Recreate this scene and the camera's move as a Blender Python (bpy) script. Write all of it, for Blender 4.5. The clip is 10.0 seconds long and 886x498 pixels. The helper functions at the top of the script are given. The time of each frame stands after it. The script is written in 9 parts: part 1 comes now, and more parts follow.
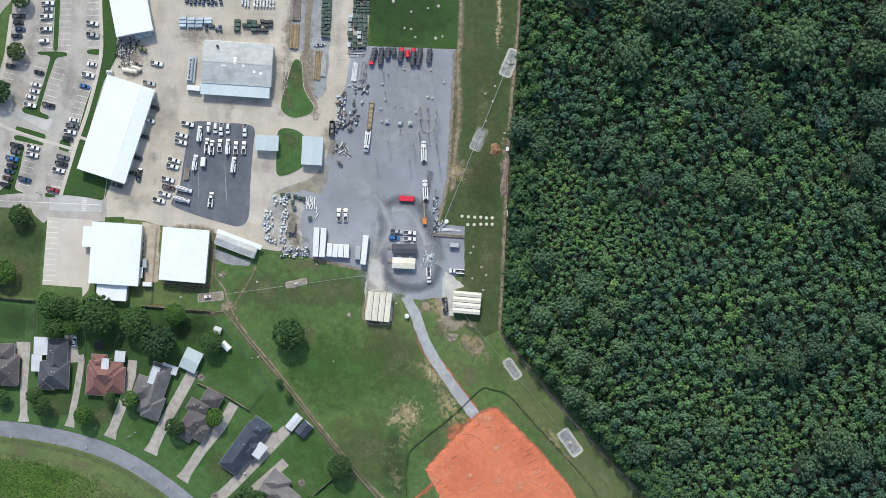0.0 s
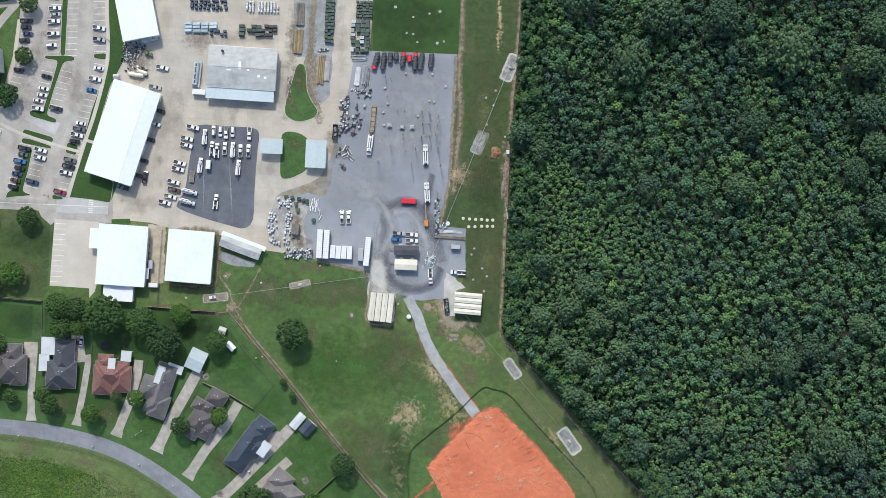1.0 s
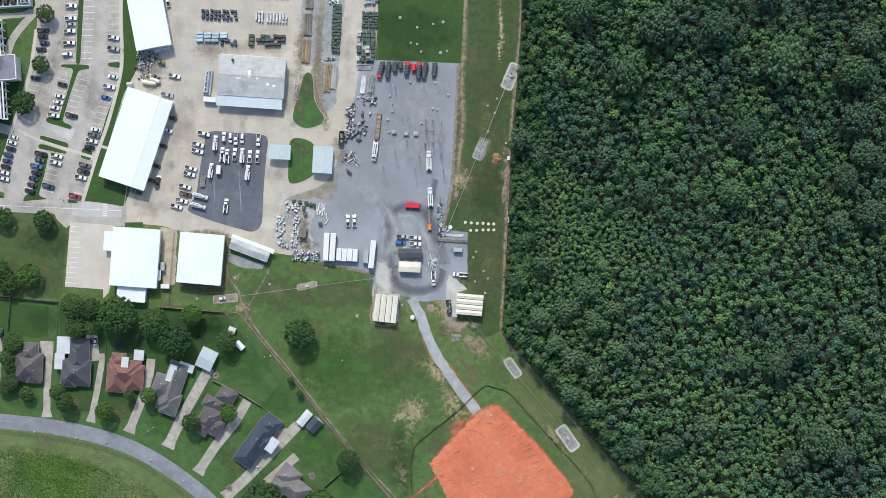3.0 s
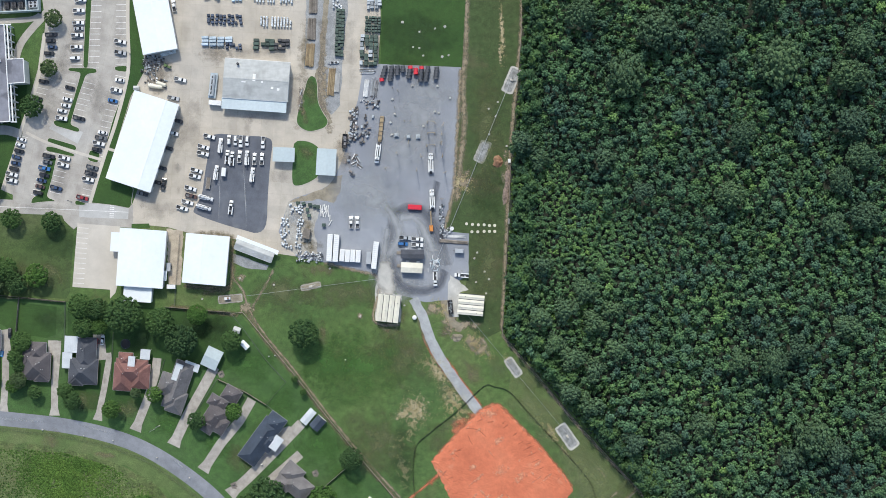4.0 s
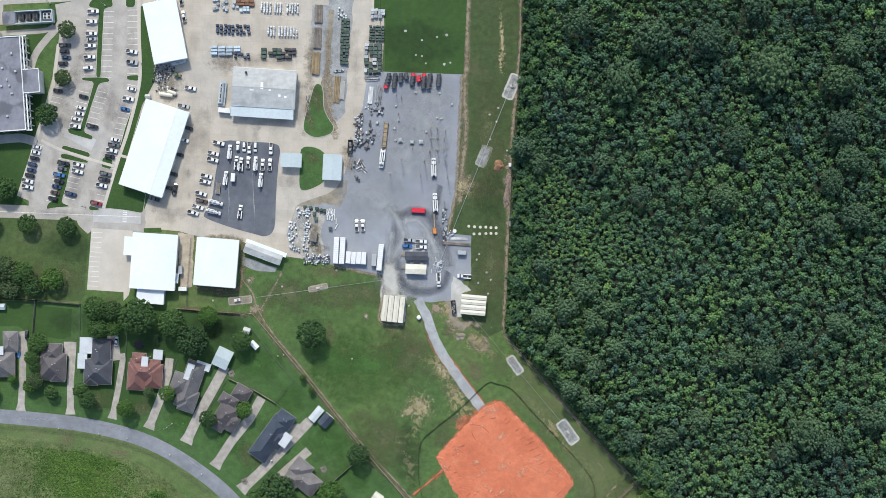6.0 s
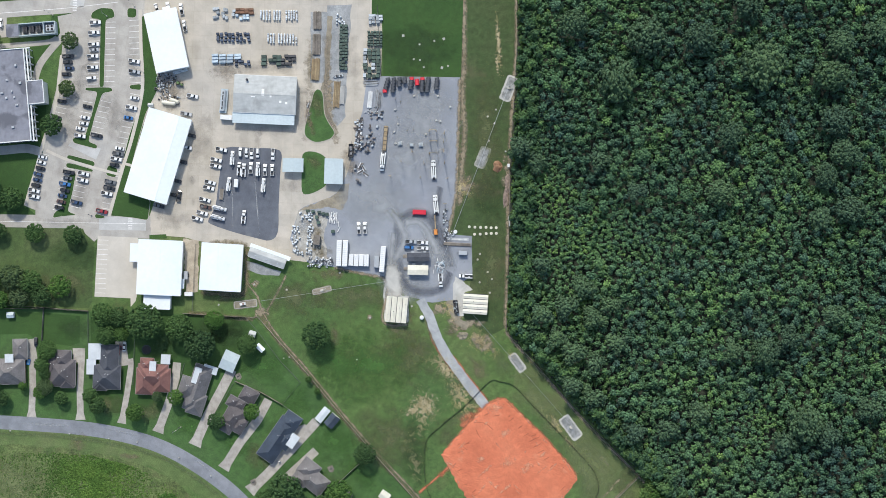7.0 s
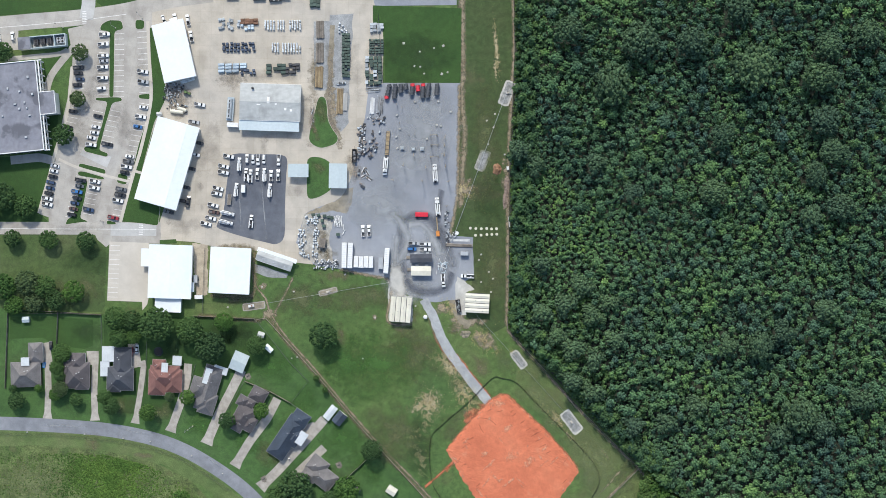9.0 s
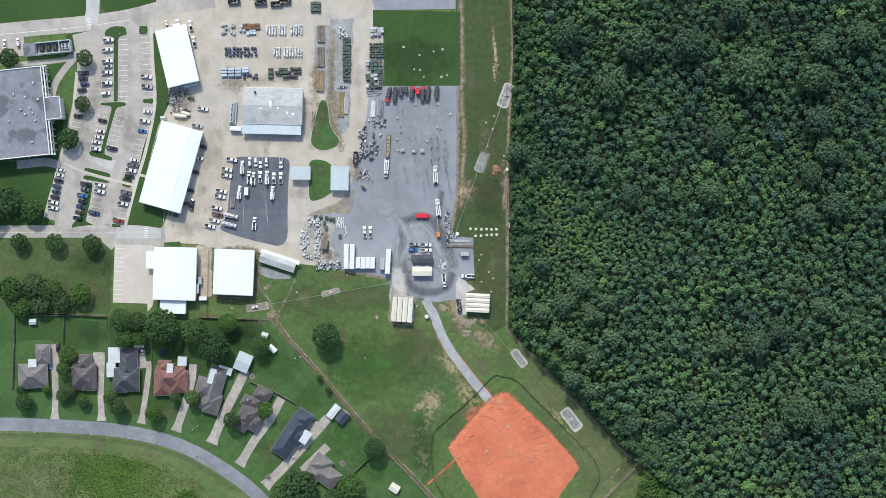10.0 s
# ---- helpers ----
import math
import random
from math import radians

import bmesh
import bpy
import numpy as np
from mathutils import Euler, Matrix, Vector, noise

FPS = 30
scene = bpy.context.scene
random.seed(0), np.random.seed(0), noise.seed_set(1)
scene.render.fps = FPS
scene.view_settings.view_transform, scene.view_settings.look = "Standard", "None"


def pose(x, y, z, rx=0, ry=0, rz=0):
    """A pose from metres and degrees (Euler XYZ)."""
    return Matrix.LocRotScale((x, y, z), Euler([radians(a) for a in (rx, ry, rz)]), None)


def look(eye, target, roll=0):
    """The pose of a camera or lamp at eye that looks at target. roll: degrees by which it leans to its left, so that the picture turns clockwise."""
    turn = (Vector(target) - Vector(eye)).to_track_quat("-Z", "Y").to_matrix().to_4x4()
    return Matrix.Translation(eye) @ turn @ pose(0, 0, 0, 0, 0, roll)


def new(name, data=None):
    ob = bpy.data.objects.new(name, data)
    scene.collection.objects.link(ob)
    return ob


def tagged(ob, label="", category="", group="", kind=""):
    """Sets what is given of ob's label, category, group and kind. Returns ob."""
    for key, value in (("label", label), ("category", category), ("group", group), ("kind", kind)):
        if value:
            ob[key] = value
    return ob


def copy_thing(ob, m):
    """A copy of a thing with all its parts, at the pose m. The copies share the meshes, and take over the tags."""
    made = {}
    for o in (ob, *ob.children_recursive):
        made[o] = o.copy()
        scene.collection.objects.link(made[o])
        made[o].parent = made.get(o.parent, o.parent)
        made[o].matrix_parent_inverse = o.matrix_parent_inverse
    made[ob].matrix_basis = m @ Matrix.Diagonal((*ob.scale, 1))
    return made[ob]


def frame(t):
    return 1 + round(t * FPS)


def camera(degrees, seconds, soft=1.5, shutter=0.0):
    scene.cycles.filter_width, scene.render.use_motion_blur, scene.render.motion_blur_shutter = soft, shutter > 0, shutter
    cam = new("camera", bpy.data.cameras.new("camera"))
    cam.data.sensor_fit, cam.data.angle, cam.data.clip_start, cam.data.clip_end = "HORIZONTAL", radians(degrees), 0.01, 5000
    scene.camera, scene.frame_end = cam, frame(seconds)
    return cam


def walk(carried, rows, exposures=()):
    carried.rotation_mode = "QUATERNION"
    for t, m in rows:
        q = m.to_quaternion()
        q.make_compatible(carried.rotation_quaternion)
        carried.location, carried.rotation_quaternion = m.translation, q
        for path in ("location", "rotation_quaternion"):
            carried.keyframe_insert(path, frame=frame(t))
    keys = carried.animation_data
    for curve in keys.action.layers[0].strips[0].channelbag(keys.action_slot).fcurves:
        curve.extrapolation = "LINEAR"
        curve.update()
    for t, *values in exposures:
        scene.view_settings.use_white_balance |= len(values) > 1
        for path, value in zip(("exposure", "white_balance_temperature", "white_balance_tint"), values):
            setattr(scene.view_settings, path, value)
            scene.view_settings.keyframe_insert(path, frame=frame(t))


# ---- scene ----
import collections

cam = camera(44.4, 10.0, 0.7)
# seconds, x, y, height, and small turns about x, y and the plumb line: a drone that climbs and looks straight down
PATH = [
    (0.0, 0.0, 0.0, 499.56, 0.0, 0.0, 0.0),
    (0.5, -1.86, 0.72, 503.67, -0.043, -0.175, 0.017),
    (1.0, -2.52, 1.11, 507.74, -0.037, -0.211, 0.036),
    (1.5, -2.64, 1.41, 511.80, -0.024, -0.183, 0.062),
    (2.0, -2.46, 1.56, 515.96, -0.007, -0.131, 0.096),
    (2.5, -2.46, 1.76, 520.18, 0.008, -0.094, 0.111),
    (4.0, -2.93, 2.40, 532.42, 0.033, -0.021, 0.166),
    (4.5, -3.17, 2.61, 536.51, 0.030, -0.003, 0.168),
    (5.0, -3.38, 2.82, 540.64, 0.036, 0.015, 0.190),
    (5.5, -3.55, 3.11, 544.76, 0.029, 0.040, 0.212),
    (7.0, -3.80, 3.70, 557.05, 0.028, 0.117, -1.287),
    (7.5, -3.88, 3.87, 561.20, 0.019, 0.143, -1.292),
    (8.0, -4.27, 4.03, 565.22, 0.025, 0.127, -1.274),
    (8.5, -4.61, 4.38, 569.21, -0.006, 0.116, -1.389),
    (9.0, -4.57, 4.54, 573.27, 0.001, 0.146, -2.025),
    (9.5, -4.25, 4.73, 577.30, -0.005, 0.194, -2.377),
    (10.0, -4.09, 4.53, 581.21, 0.028, 0.225, -2.390),
]
walk(cam, [(t, pose(x, y, z, rx, ry, rz)) for t, x, y, z, rx, ry, rz in PATH], [(0.0, 0.06, 6500, 5.5), (10.0, 0.12, 6500, 5.5)])

# ---- light: a hazy sun high in the plan's north, and the sky ----
SUN_UP, SUN_FROM = 46.0, Vector((-0.16, 1.0, 0.0)).normalized()
world = bpy.data.worlds.new("sky")
scene.world = world
world.use_nodes = True
sky = world.node_tree.nodes.new("ShaderNodeTexSky")
sky.sky_type, sky.sun_disc = "NISHITA", False
sky.sun_elevation, sky.sun_rotation = radians(SUN_UP), math.atan2(SUN_FROM.x, SUN_FROM.y)
sky.air_density, sky.dust_density, sky.altitude = 1.0, 2.0, 100.0
world.node_tree.links.new(sky.outputs[0], world.node_tree.nodes["Background"].inputs[0])
world.node_tree.nodes["Background"].inputs[1].default_value = 0.19
sun = new("sun", bpy.data.lights.new("sun", "SUN"))
sun.data.energy, sun.data.angle, sun.data.color = 2.8, radians(4.5), (1.0, 0.95, 0.88)
up = SUN_FROM * math.cos(radians(SUN_UP)) + Vector((0, 0, math.sin(radians(SUN_UP))))
sun.matrix_world = look(up * 300, (0, 0, 0))

# ---- materials ----
def blank(name):
    m = bpy.data.materials.new(name)
    m.use_nodes = True
    n = m.node_tree.nodes
    return m, n, m.node_tree.links, n["Principled BSDF"]


def ramp(n, l, fac, stops):
    r = n.new("ShaderNodeValToRGB")
    while len(r.color_ramp.elements) < len(stops):
        r.color_ramp.elements.new(0.5)
    for e, (at, c) in zip(r.color_ramp.elements, stops):
        e.position, e.color = at, (*c, 1)
    l.new(fac, r.inputs[0])
    return r.outputs[0]


def tex(n, l, kind, scale, detail=3.0, stretch=None, local=False):
    """A noise or cell texture in metres; local: in the thing's own axes."""
    src = n.new("ShaderNodeTexCoord").outputs["Object"] if local else n.new("ShaderNodeNewGeometry").outputs["Position"]
    if stretch:
        mp = n.new("ShaderNodeMapping")
        mp.inputs["Scale"].default_value = stretch[:3]
        if len(stretch) > 3:
            mp.inputs["Rotation"].default_value = (0, 0, radians(stretch[3]))
        l.new(src, mp.inputs[0])
        src = mp.outputs[0]
    t = n.new("ShaderNodeTexNoise" if kind == "noise" else "ShaderNodeTexVoronoi")
    t.inputs["Scale"].default_value = scale
    if kind == "noise":
        t.inputs["Detail"].default_value = detail
    l.new(src, t.inputs["Vector"])
    return t


def mixed(n, l, mode, fac, a, b):
    m = n.new("ShaderNodeMix")
    m.data_type, m.blend_type = "RGBA", mode
    for sock, v in ((m.inputs[0], fac), (m.inputs[6], a), (m.inputs[7], b)):
        if isinstance(v, (int, float)):
            sock.default_value = v
        elif isinstance(v, tuple):
            sock.default_value = (*v, 1)
        else:
            l.new(v, sock)
    return m.outputs[2]


def surface(name, tones, big=0.05, fine=1.5, grain=0.25, rough=0.85, metal=0.0, bump=0.0, stain=None, vary=0.0, local=False, blotch=None, stretch=None, mid=None, joints=None):
    """tones: two or three colours laid out by a large noise; grain: strength of a fine one; stain: (colour, scale, amount);
    blotch: (colour, scale, low, high) patches; mid: (scale, strength) of a middle one; vary: brightness by object."""
    m, n, l, b = blank(name)
    t = tex(n, l, "noise", big, 5.0, stretch, local)
    steps = [0.36, 0.64] if len(tones) == 2 else [0.32, 0.5, 0.68]
    col = ramp(n, l, t.outputs[0], list(zip(steps, tones)))
    f = tex(n, l, "noise", fine, 4.0, None, local)
    g = ramp(n, l, f.outputs[0], [(0.3, (1 - grain,) * 3), (0.7, (1 + grain,) * 3)])
    col = mixed(n, l, "MULTIPLY", 1.0, col, g)
    if mid:
        k = tex(n, l, "noise", mid[0], 8.0, None, local)
        k.inputs["Roughness"].default_value = 0.65
        col = mixed(n, l, "MULTIPLY", 1.0, col, ramp(n, l, k.outputs[0], [(0.32, (1 - mid[1],) * 3), (0.68, (1 + mid[1],) * 3)]))
    if blotch:
        k = tex(n, l, "noise", blotch[1], 6.0, None, local)
        col = mixed(n, l, "MIX", ramp(n, l, k.outputs[0], [(blotch[2], (0, 0, 0)), (blotch[3], (1, 1, 1))]), col, blotch[0])
    if stain:
        k = tex(n, l, "noise", stain[1], 5.0, (1.7, 1, 1), local)
        col = mixed(n, l, "MIX", ramp(n, l, k.outputs[0], [(0.55, (0, 0, 0)), (0.72, (stain[2],) * 3)]), col, stain[0])
    if joints:
        geo = n.new("ShaderNodeNewGeometry")
        mp = n.new("ShaderNodeMapping")
        mp.inputs["Rotation"].default_value = (0, 0, radians(joints[2]))
        l.new(geo.outputs["Position"], mp.inputs[0])
        br = n.new("ShaderNodeTexBrick")
        br.offset, br.squash = 0.0, 1.0
        for key, value in (("Scale", 1.0), ("Mortar Size", joints[1]), ("Mortar Smooth", 0.3), ("Brick Width", joints[0]), ("Row Height", joints[0]), ("Bias", 0.0)):
            br.inputs[key].default_value = value
        br.inputs["Color1"].default_value, br.inputs["Color2"].default_value, br.inputs["Mortar"].default_value = (1.03, 1.03, 1.03, 1), (0.95, 0.95, 0.95, 1), (0.88, 0.86, 0.84, 1)
        l.new(mp.outputs[0], br.inputs["Vector"])
        col = mixed(n, l, "MULTIPLY", 1.0, col, br.outputs["Color"])
    if vary:
        o = n.new("ShaderNodeObjectInfo")
        col = mixed(n, l, "MULTIPLY", 1.0, col, ramp(n, l, o.outputs["Random"], [(0.0, (1 - vary,) * 3), (1.0, (1 + vary,) * 3)]))
    l.new(col, b.inputs["Base Color"])
    b.inputs["Roughness"].default_value, b.inputs["Metallic"].default_value = rough, metal
    if bump:
        u = n.new("ShaderNodeBump")
        u.inputs["Strength"].default_value, u.inputs["Distance"].default_value = 0.6, bump
        l.new(f.outputs[0], u.inputs["Height"])
        l.new(u.outputs[0], b.inputs["Normal"])
    return m


def foliage(name, tones, cell=0.17, spread=0.45, by_crown=False):
    """Leaves: a tone for each tree-sized cell, lighter and darker clumps, some light through the leaf."""
    m, n, l, b = blank(name)
    c = tex(n, l, "cell", cell)
    sep = n.new("ShaderNodeSeparateColor")
    l.new(c.outputs["Color"], sep.inputs[0])
    k = len(tones)
    pick = sep.outputs[0]
    if by_crown:
        at = n.new("ShaderNodeAttribute")
        at.attribute_name = "tone"
        pick = at.outputs["Fac"]
    col = ramp(n, l, pick, [(i / (k - 1) if k > 1 else 0, t) for i, t in enumerate(tones)])
    isl = n.new("ShaderNodeNewGeometry").outputs["Random Per Island"]
    col = mixed(n, l, "MULTIPLY", 1.0, col, ramp(n, l, isl, [(0.0, (1 - spread,) * 3), (0.85, (1 + spread,) * 3), (1.0, (1 + 1.3 * spread, 1 + 1.4 * spread, 1 + spread))]))
    wide = tex(n, l, "noise", 0.022, 2.0)
    col = mixed(n, l, "MULTIPLY", 1.0, col, ramp(n, l, wide.outputs[0], [(0.35, (0.84, 0.86, 0.92)), (0.65, (1.14, 1.12, 1.0))]))
    o = n.new("ShaderNodeObjectInfo")
    col = mixed(n, l, "MULTIPLY", 1.0, col, ramp(n, l, o.outputs["Random"], [(0.0, (0.85, 0.85, 0.9)), (1.0, (1.12, 1.12, 1.0))]))
    l.new(col, b.inputs["Base Color"])
    b.inputs["Roughness"].default_value = 0.75
    b.inputs["Specular IOR Level"].default_value = 0.06
    thin = n.new("ShaderNodeBsdfTranslucent")
    l.new(mixed(n, l, "MULTIPLY", 1.0, col, (1.15, 1.2, 0.9)), thin.inputs[0])
    both = n.new("ShaderNodeMixShader")
    both.inputs[0].default_value = 0.27
    l.new(b.outputs[0], both.inputs[1])
    l.new(thin.outputs[0], both.inputs[2])
    l.new(both.outputs[0], n["Material Output"].inputs[0])
    return m


GRASS_FIELD = surface("field_grass", [(0.055, 0.109, 0.031), (0.079, 0.134, 0.037), (0.122, 0.150, 0.058)], 0.018, 2.0, 0.26, 0.95, blotch=((0.1, 0.092, 0.045), 0.05, 0.6, 0.85), mid=(0.35, 0.32))
# green of the deep lawns; also carries painted shade on back gardens
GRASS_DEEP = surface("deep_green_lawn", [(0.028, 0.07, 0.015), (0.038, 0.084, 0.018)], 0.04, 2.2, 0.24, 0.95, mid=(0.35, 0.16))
GRASS_OLIVE = surface("olive_grass", [(0.056, 0.078, 0.028), (0.047, 0.078, 0.025), (0.078, 0.088, 0.041)], 0.03, 2.0, 0.26, 0.95, blotch=((0.12, 0.098, 0.055), 0.06, 0.62, 0.85), mid=(0.35, 0.3))
GRASS_LAWN = surface("garden_lawn", [(0.039, 0.087, 0.023), (0.056, 0.118, 0.031), (0.054, 0.101, 0.033)], 0.05, 2.0, 0.22, 0.95, mid=(0.35, 0.22))
GRASS_ROUGH = surface("rough_meadow_grass", [(0.066, 0.108, 0.032), (0.104, 0.135, 0.046), (0.062, 0.102, 0.028)], 0.06, 1.2, 0.45, 0.95, blotch=((0.125, 0.125, 0.058), 0.12, 0.55, 0.8), mid=(0.25, 0.4))
GRASS_VERGE = surface("roadside_grass", [(0.082, 0.128, 0.04), (0.105, 0.15, 0.05), (0.125, 0.145, 0.062)], 0.05, 2.2, 0.3, 0.95, blotch=((0.16, 0.14, 0.08), 0.07, 0.62, 0.85), mid=(0.3, 0.2))
LITTER = surface("woodland_floor", [(0.030, 0.042, 0.030), (0.045, 0.052, 0.036)], 0.2, 1.5, 0.4, 0.95)
CONCRETE = surface("tan_concrete", [(0.408, 0.364, 0.300), (0.474, 0.428, 0.362), (0.430, 0.396, 0.347)], 0.02, 3.0, 0.06, 0.85, stain=((0.29, 0.262, 0.215), 0.06, 0.5), mid=(0.12, 0.12), joints=(6.0, 0.07, 3.7))
CONCRETE_LOT = surface("parking_concrete", [(0.335, 0.310, 0.278), (0.408, 0.383, 0.346), (0.367, 0.352, 0.330)], 0.03, 3.0, 0.06, 0.85, stain=((0.23, 0.21, 0.19), 0.07, 0.6), mid=(0.15, 0.14), joints=(5.0, 0.06, 12.0))
CONCRETE_PALE = surface("pale_concrete", [(0.48, 0.44, 0.38), (0.54, 0.5, 0.44)], 0.05, 3.0, 0.05, 0.85, mid=(0.15, 0.08))
CONCRETE_GREY = surface("grey_concrete", [(0.4, 0.395, 0.38), (0.47, 0.465, 0.45)], 0.06, 3.0, 0.06, 0.85, mid=(0.2, 0.1))
DRIVE = surface("driveway_concrete", [(0.326, 0.300, 0.267), (0.414, 0.383, 0.344)], 0.1, 3.0, 0.08, 0.85, stain=((0.2, 0.18, 0.16), 0.2, 0.6), mid=(0.4, 0.14))
ASPHALT_DARK = surface("dark_asphalt", [(0.098, 0.107, 0.13), (0.122, 0.132, 0.156)], 0.04, 3.0, 0.1, 0.9, stain=((0.18, 0.19, 0.205), 0.12, 0.5), mid=(0.2, 0.16))
ASPHALT = surface("worn_grey_asphalt", [(0.208, 0.222, 0.254), (0.252, 0.268, 0.30), (0.285, 0.302, 0.335)], 0.025, 3.0, 0.1, 0.9, stain=((0.17, 0.18, 0.205), 0.05, 0.4), blotch=((0.33, 0.345, 0.365), 0.04, 0.55, 0.9), mid=(0.12, 0.14))
ROAD = surface("street_asphalt", [(0.19, 0.2, 0.222), (0.235, 0.245, 0.268)], 0.06, 3.0, 0.1, 0.9, stain=((0.13, 0.135, 0.15), 0.1, 0.45), mid=(0.2, 0.16))
GRAVEL = surface("grey_gravel", [(0.238, 0.246, 0.251), (0.323, 0.332, 0.336)], 0.1, 3.5, 0.25, 0.95, mid=(0.4, 0.15))
GRAVEL_BED = surface("mottled_bed_gravel", [(0.2, 0.205, 0.2), (0.3, 0.305, 0.3)], 0.25, 3.0, 0.25, 0.95, mid=(0.5, 0.25))
GRAVEL_PALE = surface("pale_gravel_and_dust", [(0.41, 0.4, 0.375), (0.5, 0.49, 0.455)], 0.06, 3.0, 0.15, 0.95, mid=(0.25, 0.15))
DIRT = surface("bare_tan_dirt", [(0.2, 0.175, 0.13), (0.28, 0.245, 0.185), (0.18, 0.16, 0.115)], 0.1, 3.0, 0.2, 0.95, mid=(0.3, 0.25))
CLAY = surface("red_orange_clay", [(0.48, 0.138, 0.070), (0.55, 0.165, 0.085), (0.58, 0.190, 0.100)], 0.05, 2.5, 0.08, 0.95, blotch=((0.64, 0.275, 0.160), 0.13, 0.62, 0.8), mid=(0.35, 0.1))
WHITE_ROOF = surface("white_metal_roofing", [(0.704, 0.754, 0.790), (0.757, 0.800, 0.827)], 0.06, 0.6, 0.03, 0.45)
BLUE_ROOF = surface("pale_blue_grey_metal_roofing", [(0.42, 0.49, 0.51), (0.46, 0.53, 0.55)], 0.08, 0.8, 0.05, 0.45)
GREY_ROOF = surface("weathered_grey_metal_roofing", [(0.34, 0.355, 0.355), (0.43, 0.445, 0.44), (0.38, 0.392, 0.388)], 0.09, 0.5, 0.1, 0.5, stain=((0.25, 0.255, 0.25), 0.12, 0.6), stretch=(1, 4, 1))
CREAM_ROOF = surface("cream_metal_roofing", [(0.6, 0.57, 0.47), (0.68, 0.65, 0.55)], 0.1, 0.8, 0.05, 0.5)
MEMBRANE = surface("grey_roof_membrane", [(0.165, 0.17, 0.2), (0.22, 0.225, 0.26), (0.19, 0.195, 0.23)], 0.07, 0.6, 0.08, 0.85, blotch=((0.115, 0.118, 0.14), 0.1, 0.53, 0.6), stain=((0.27, 0.275, 0.31), 0.1, 0.6), mid=(0.25, 0.14))
SHINGLES = {k: surface(k + "_shingles", [tuple(c * 0.85 for c in v), tuple(c * 1.15 for c in v)], 0.25, 2.5, 0.25, 0.9) for k, v in (
    ("grey", (0.14, 0.135, 0.14)), ("dark", (0.07, 0.075, 0.09)), ("red", (0.2, 0.1, 0.088)), ("brown", (0.1, 0.09, 0.095)), ("blue", (0.045, 0.06, 0.086)), ("taupe", (0.16, 0.15, 0.15)))}
PORCH_ROOF = surface("weathered_pale_metal_roofing", [(0.5, 0.53, 0.55), (0.58, 0.61, 0.63)], 0.2, 2.0, 0.06, 0.5)
WALL_PALE = surface("pale_metal_siding", [(0.6, 0.6, 0.58), (0.66, 0.66, 0.63)], 0.3, 2.0, 0.06, 0.6)
BRICK = surface("brown_brickwork", [(0.26, 0.16, 0.12), (0.32, 0.21, 0.16)], 0.5, 4.0, 0.2, 0.9)
TRIM = surface("white_trim_paint", [(0.7, 0.7, 0.69), (0.78, 0.78, 0.77)], 0.4, 3.0, 0.05, 0.6)
STRIPE = surface("worn_white_line_paint", [(0.64, 0.63, 0.61), (0.76, 0.75, 0.73)], 0.6, 4.0, 0.2, 0.8)
STEEL = surface("galvanised_steel", [(0.42, 0.44, 0.46), (0.52, 0.54, 0.56)], 0.6, 3.0, 0.12, 0.45, 0.6)
DARK_STEEL = surface("dark_steel", [(0.05, 0.05, 0.055), (0.08, 0.08, 0.085)], 0.6, 3.0, 0.2, 0.6, 0.3)
RUBBER = surface("black_rubber", [(0.018, 0.018, 0.019), (0.028, 0.028, 0.03)], 1.0, 5.0, 0.2, 0.85)
WOOD_GREY = surface("weathered_timber", [(0.17, 0.15, 0.125), (0.25, 0.22, 0.19)], 0.5, 3.0, 0.25, 0.9, vary=0.25)
WOOD_POLE = surface("treated_pole_timber", [(0.27, 0.2, 0.12), (0.36, 0.28, 0.17)], 0.5, 3.0, 0.25, 0.9, vary=0.3)
ORANGE = surface("orange_paint", [(0.55, 0.2, 0.04), (0.62, 0.25, 0.06)], 0.6, 3.0, 0.12, 0.6)
LEAF_WOOD = foliage("woodland_leaves", [(0.072, 0.138, 0.076), (0.060, 0.118, 0.076), (0.104, 0.186, 0.078), (0.066, 0.124, 0.078), (0.084, 0.160, 0.074), (0.094, 0.166, 0.080), (0.118, 0.198, 0.078)], 0.22, 0.22)
LEAF_TREE = foliage("shade_tree_leaves", [(0.068, 0.125, 0.054), (0.080, 0.143, 0.057)], 0.05, 0.2)
LEAF_DEEP = foliage("deep_wood_leaves", [(0.078, 0.140, 0.116), (0.092, 0.168, 0.116), (0.110, 0.202, 0.108), (0.137, 0.240, 0.104), (0.178, 0.290, 0.104)], 0.22, 0.4, True)
LEAF_EDGE = foliage("edge_shrub_leaves", [(0.07, 0.13, 0.05), (0.1, 0.165, 0.055), (0.085, 0.145, 0.06)], 0.3, 0.3)
LEAF_TALL = foliage("grey_green_woodland_leaves", [(0.078, 0.130, 0.090), (0.092, 0.152, 0.092), (0.108, 0.174, 0.092)], 0.1, 0.38, True)
LEAF_SCRUB = foliage("meadow_weeds", [(0.068, 0.128, 0.034), (0.088, 0.152, 0.040)], 0.1, 0.35)
LEAF_BRIGHT = foliage("bright_garden_leaves", [(0.081, 0.159, 0.049), (0.103, 0.186, 0.056)], 0.05, 0.2)
LEAF_GREY = foliage("grey_green_leaves", [(0.088, 0.135, 0.068), (0.105, 0.152, 0.078)], 0.05, 0.22)

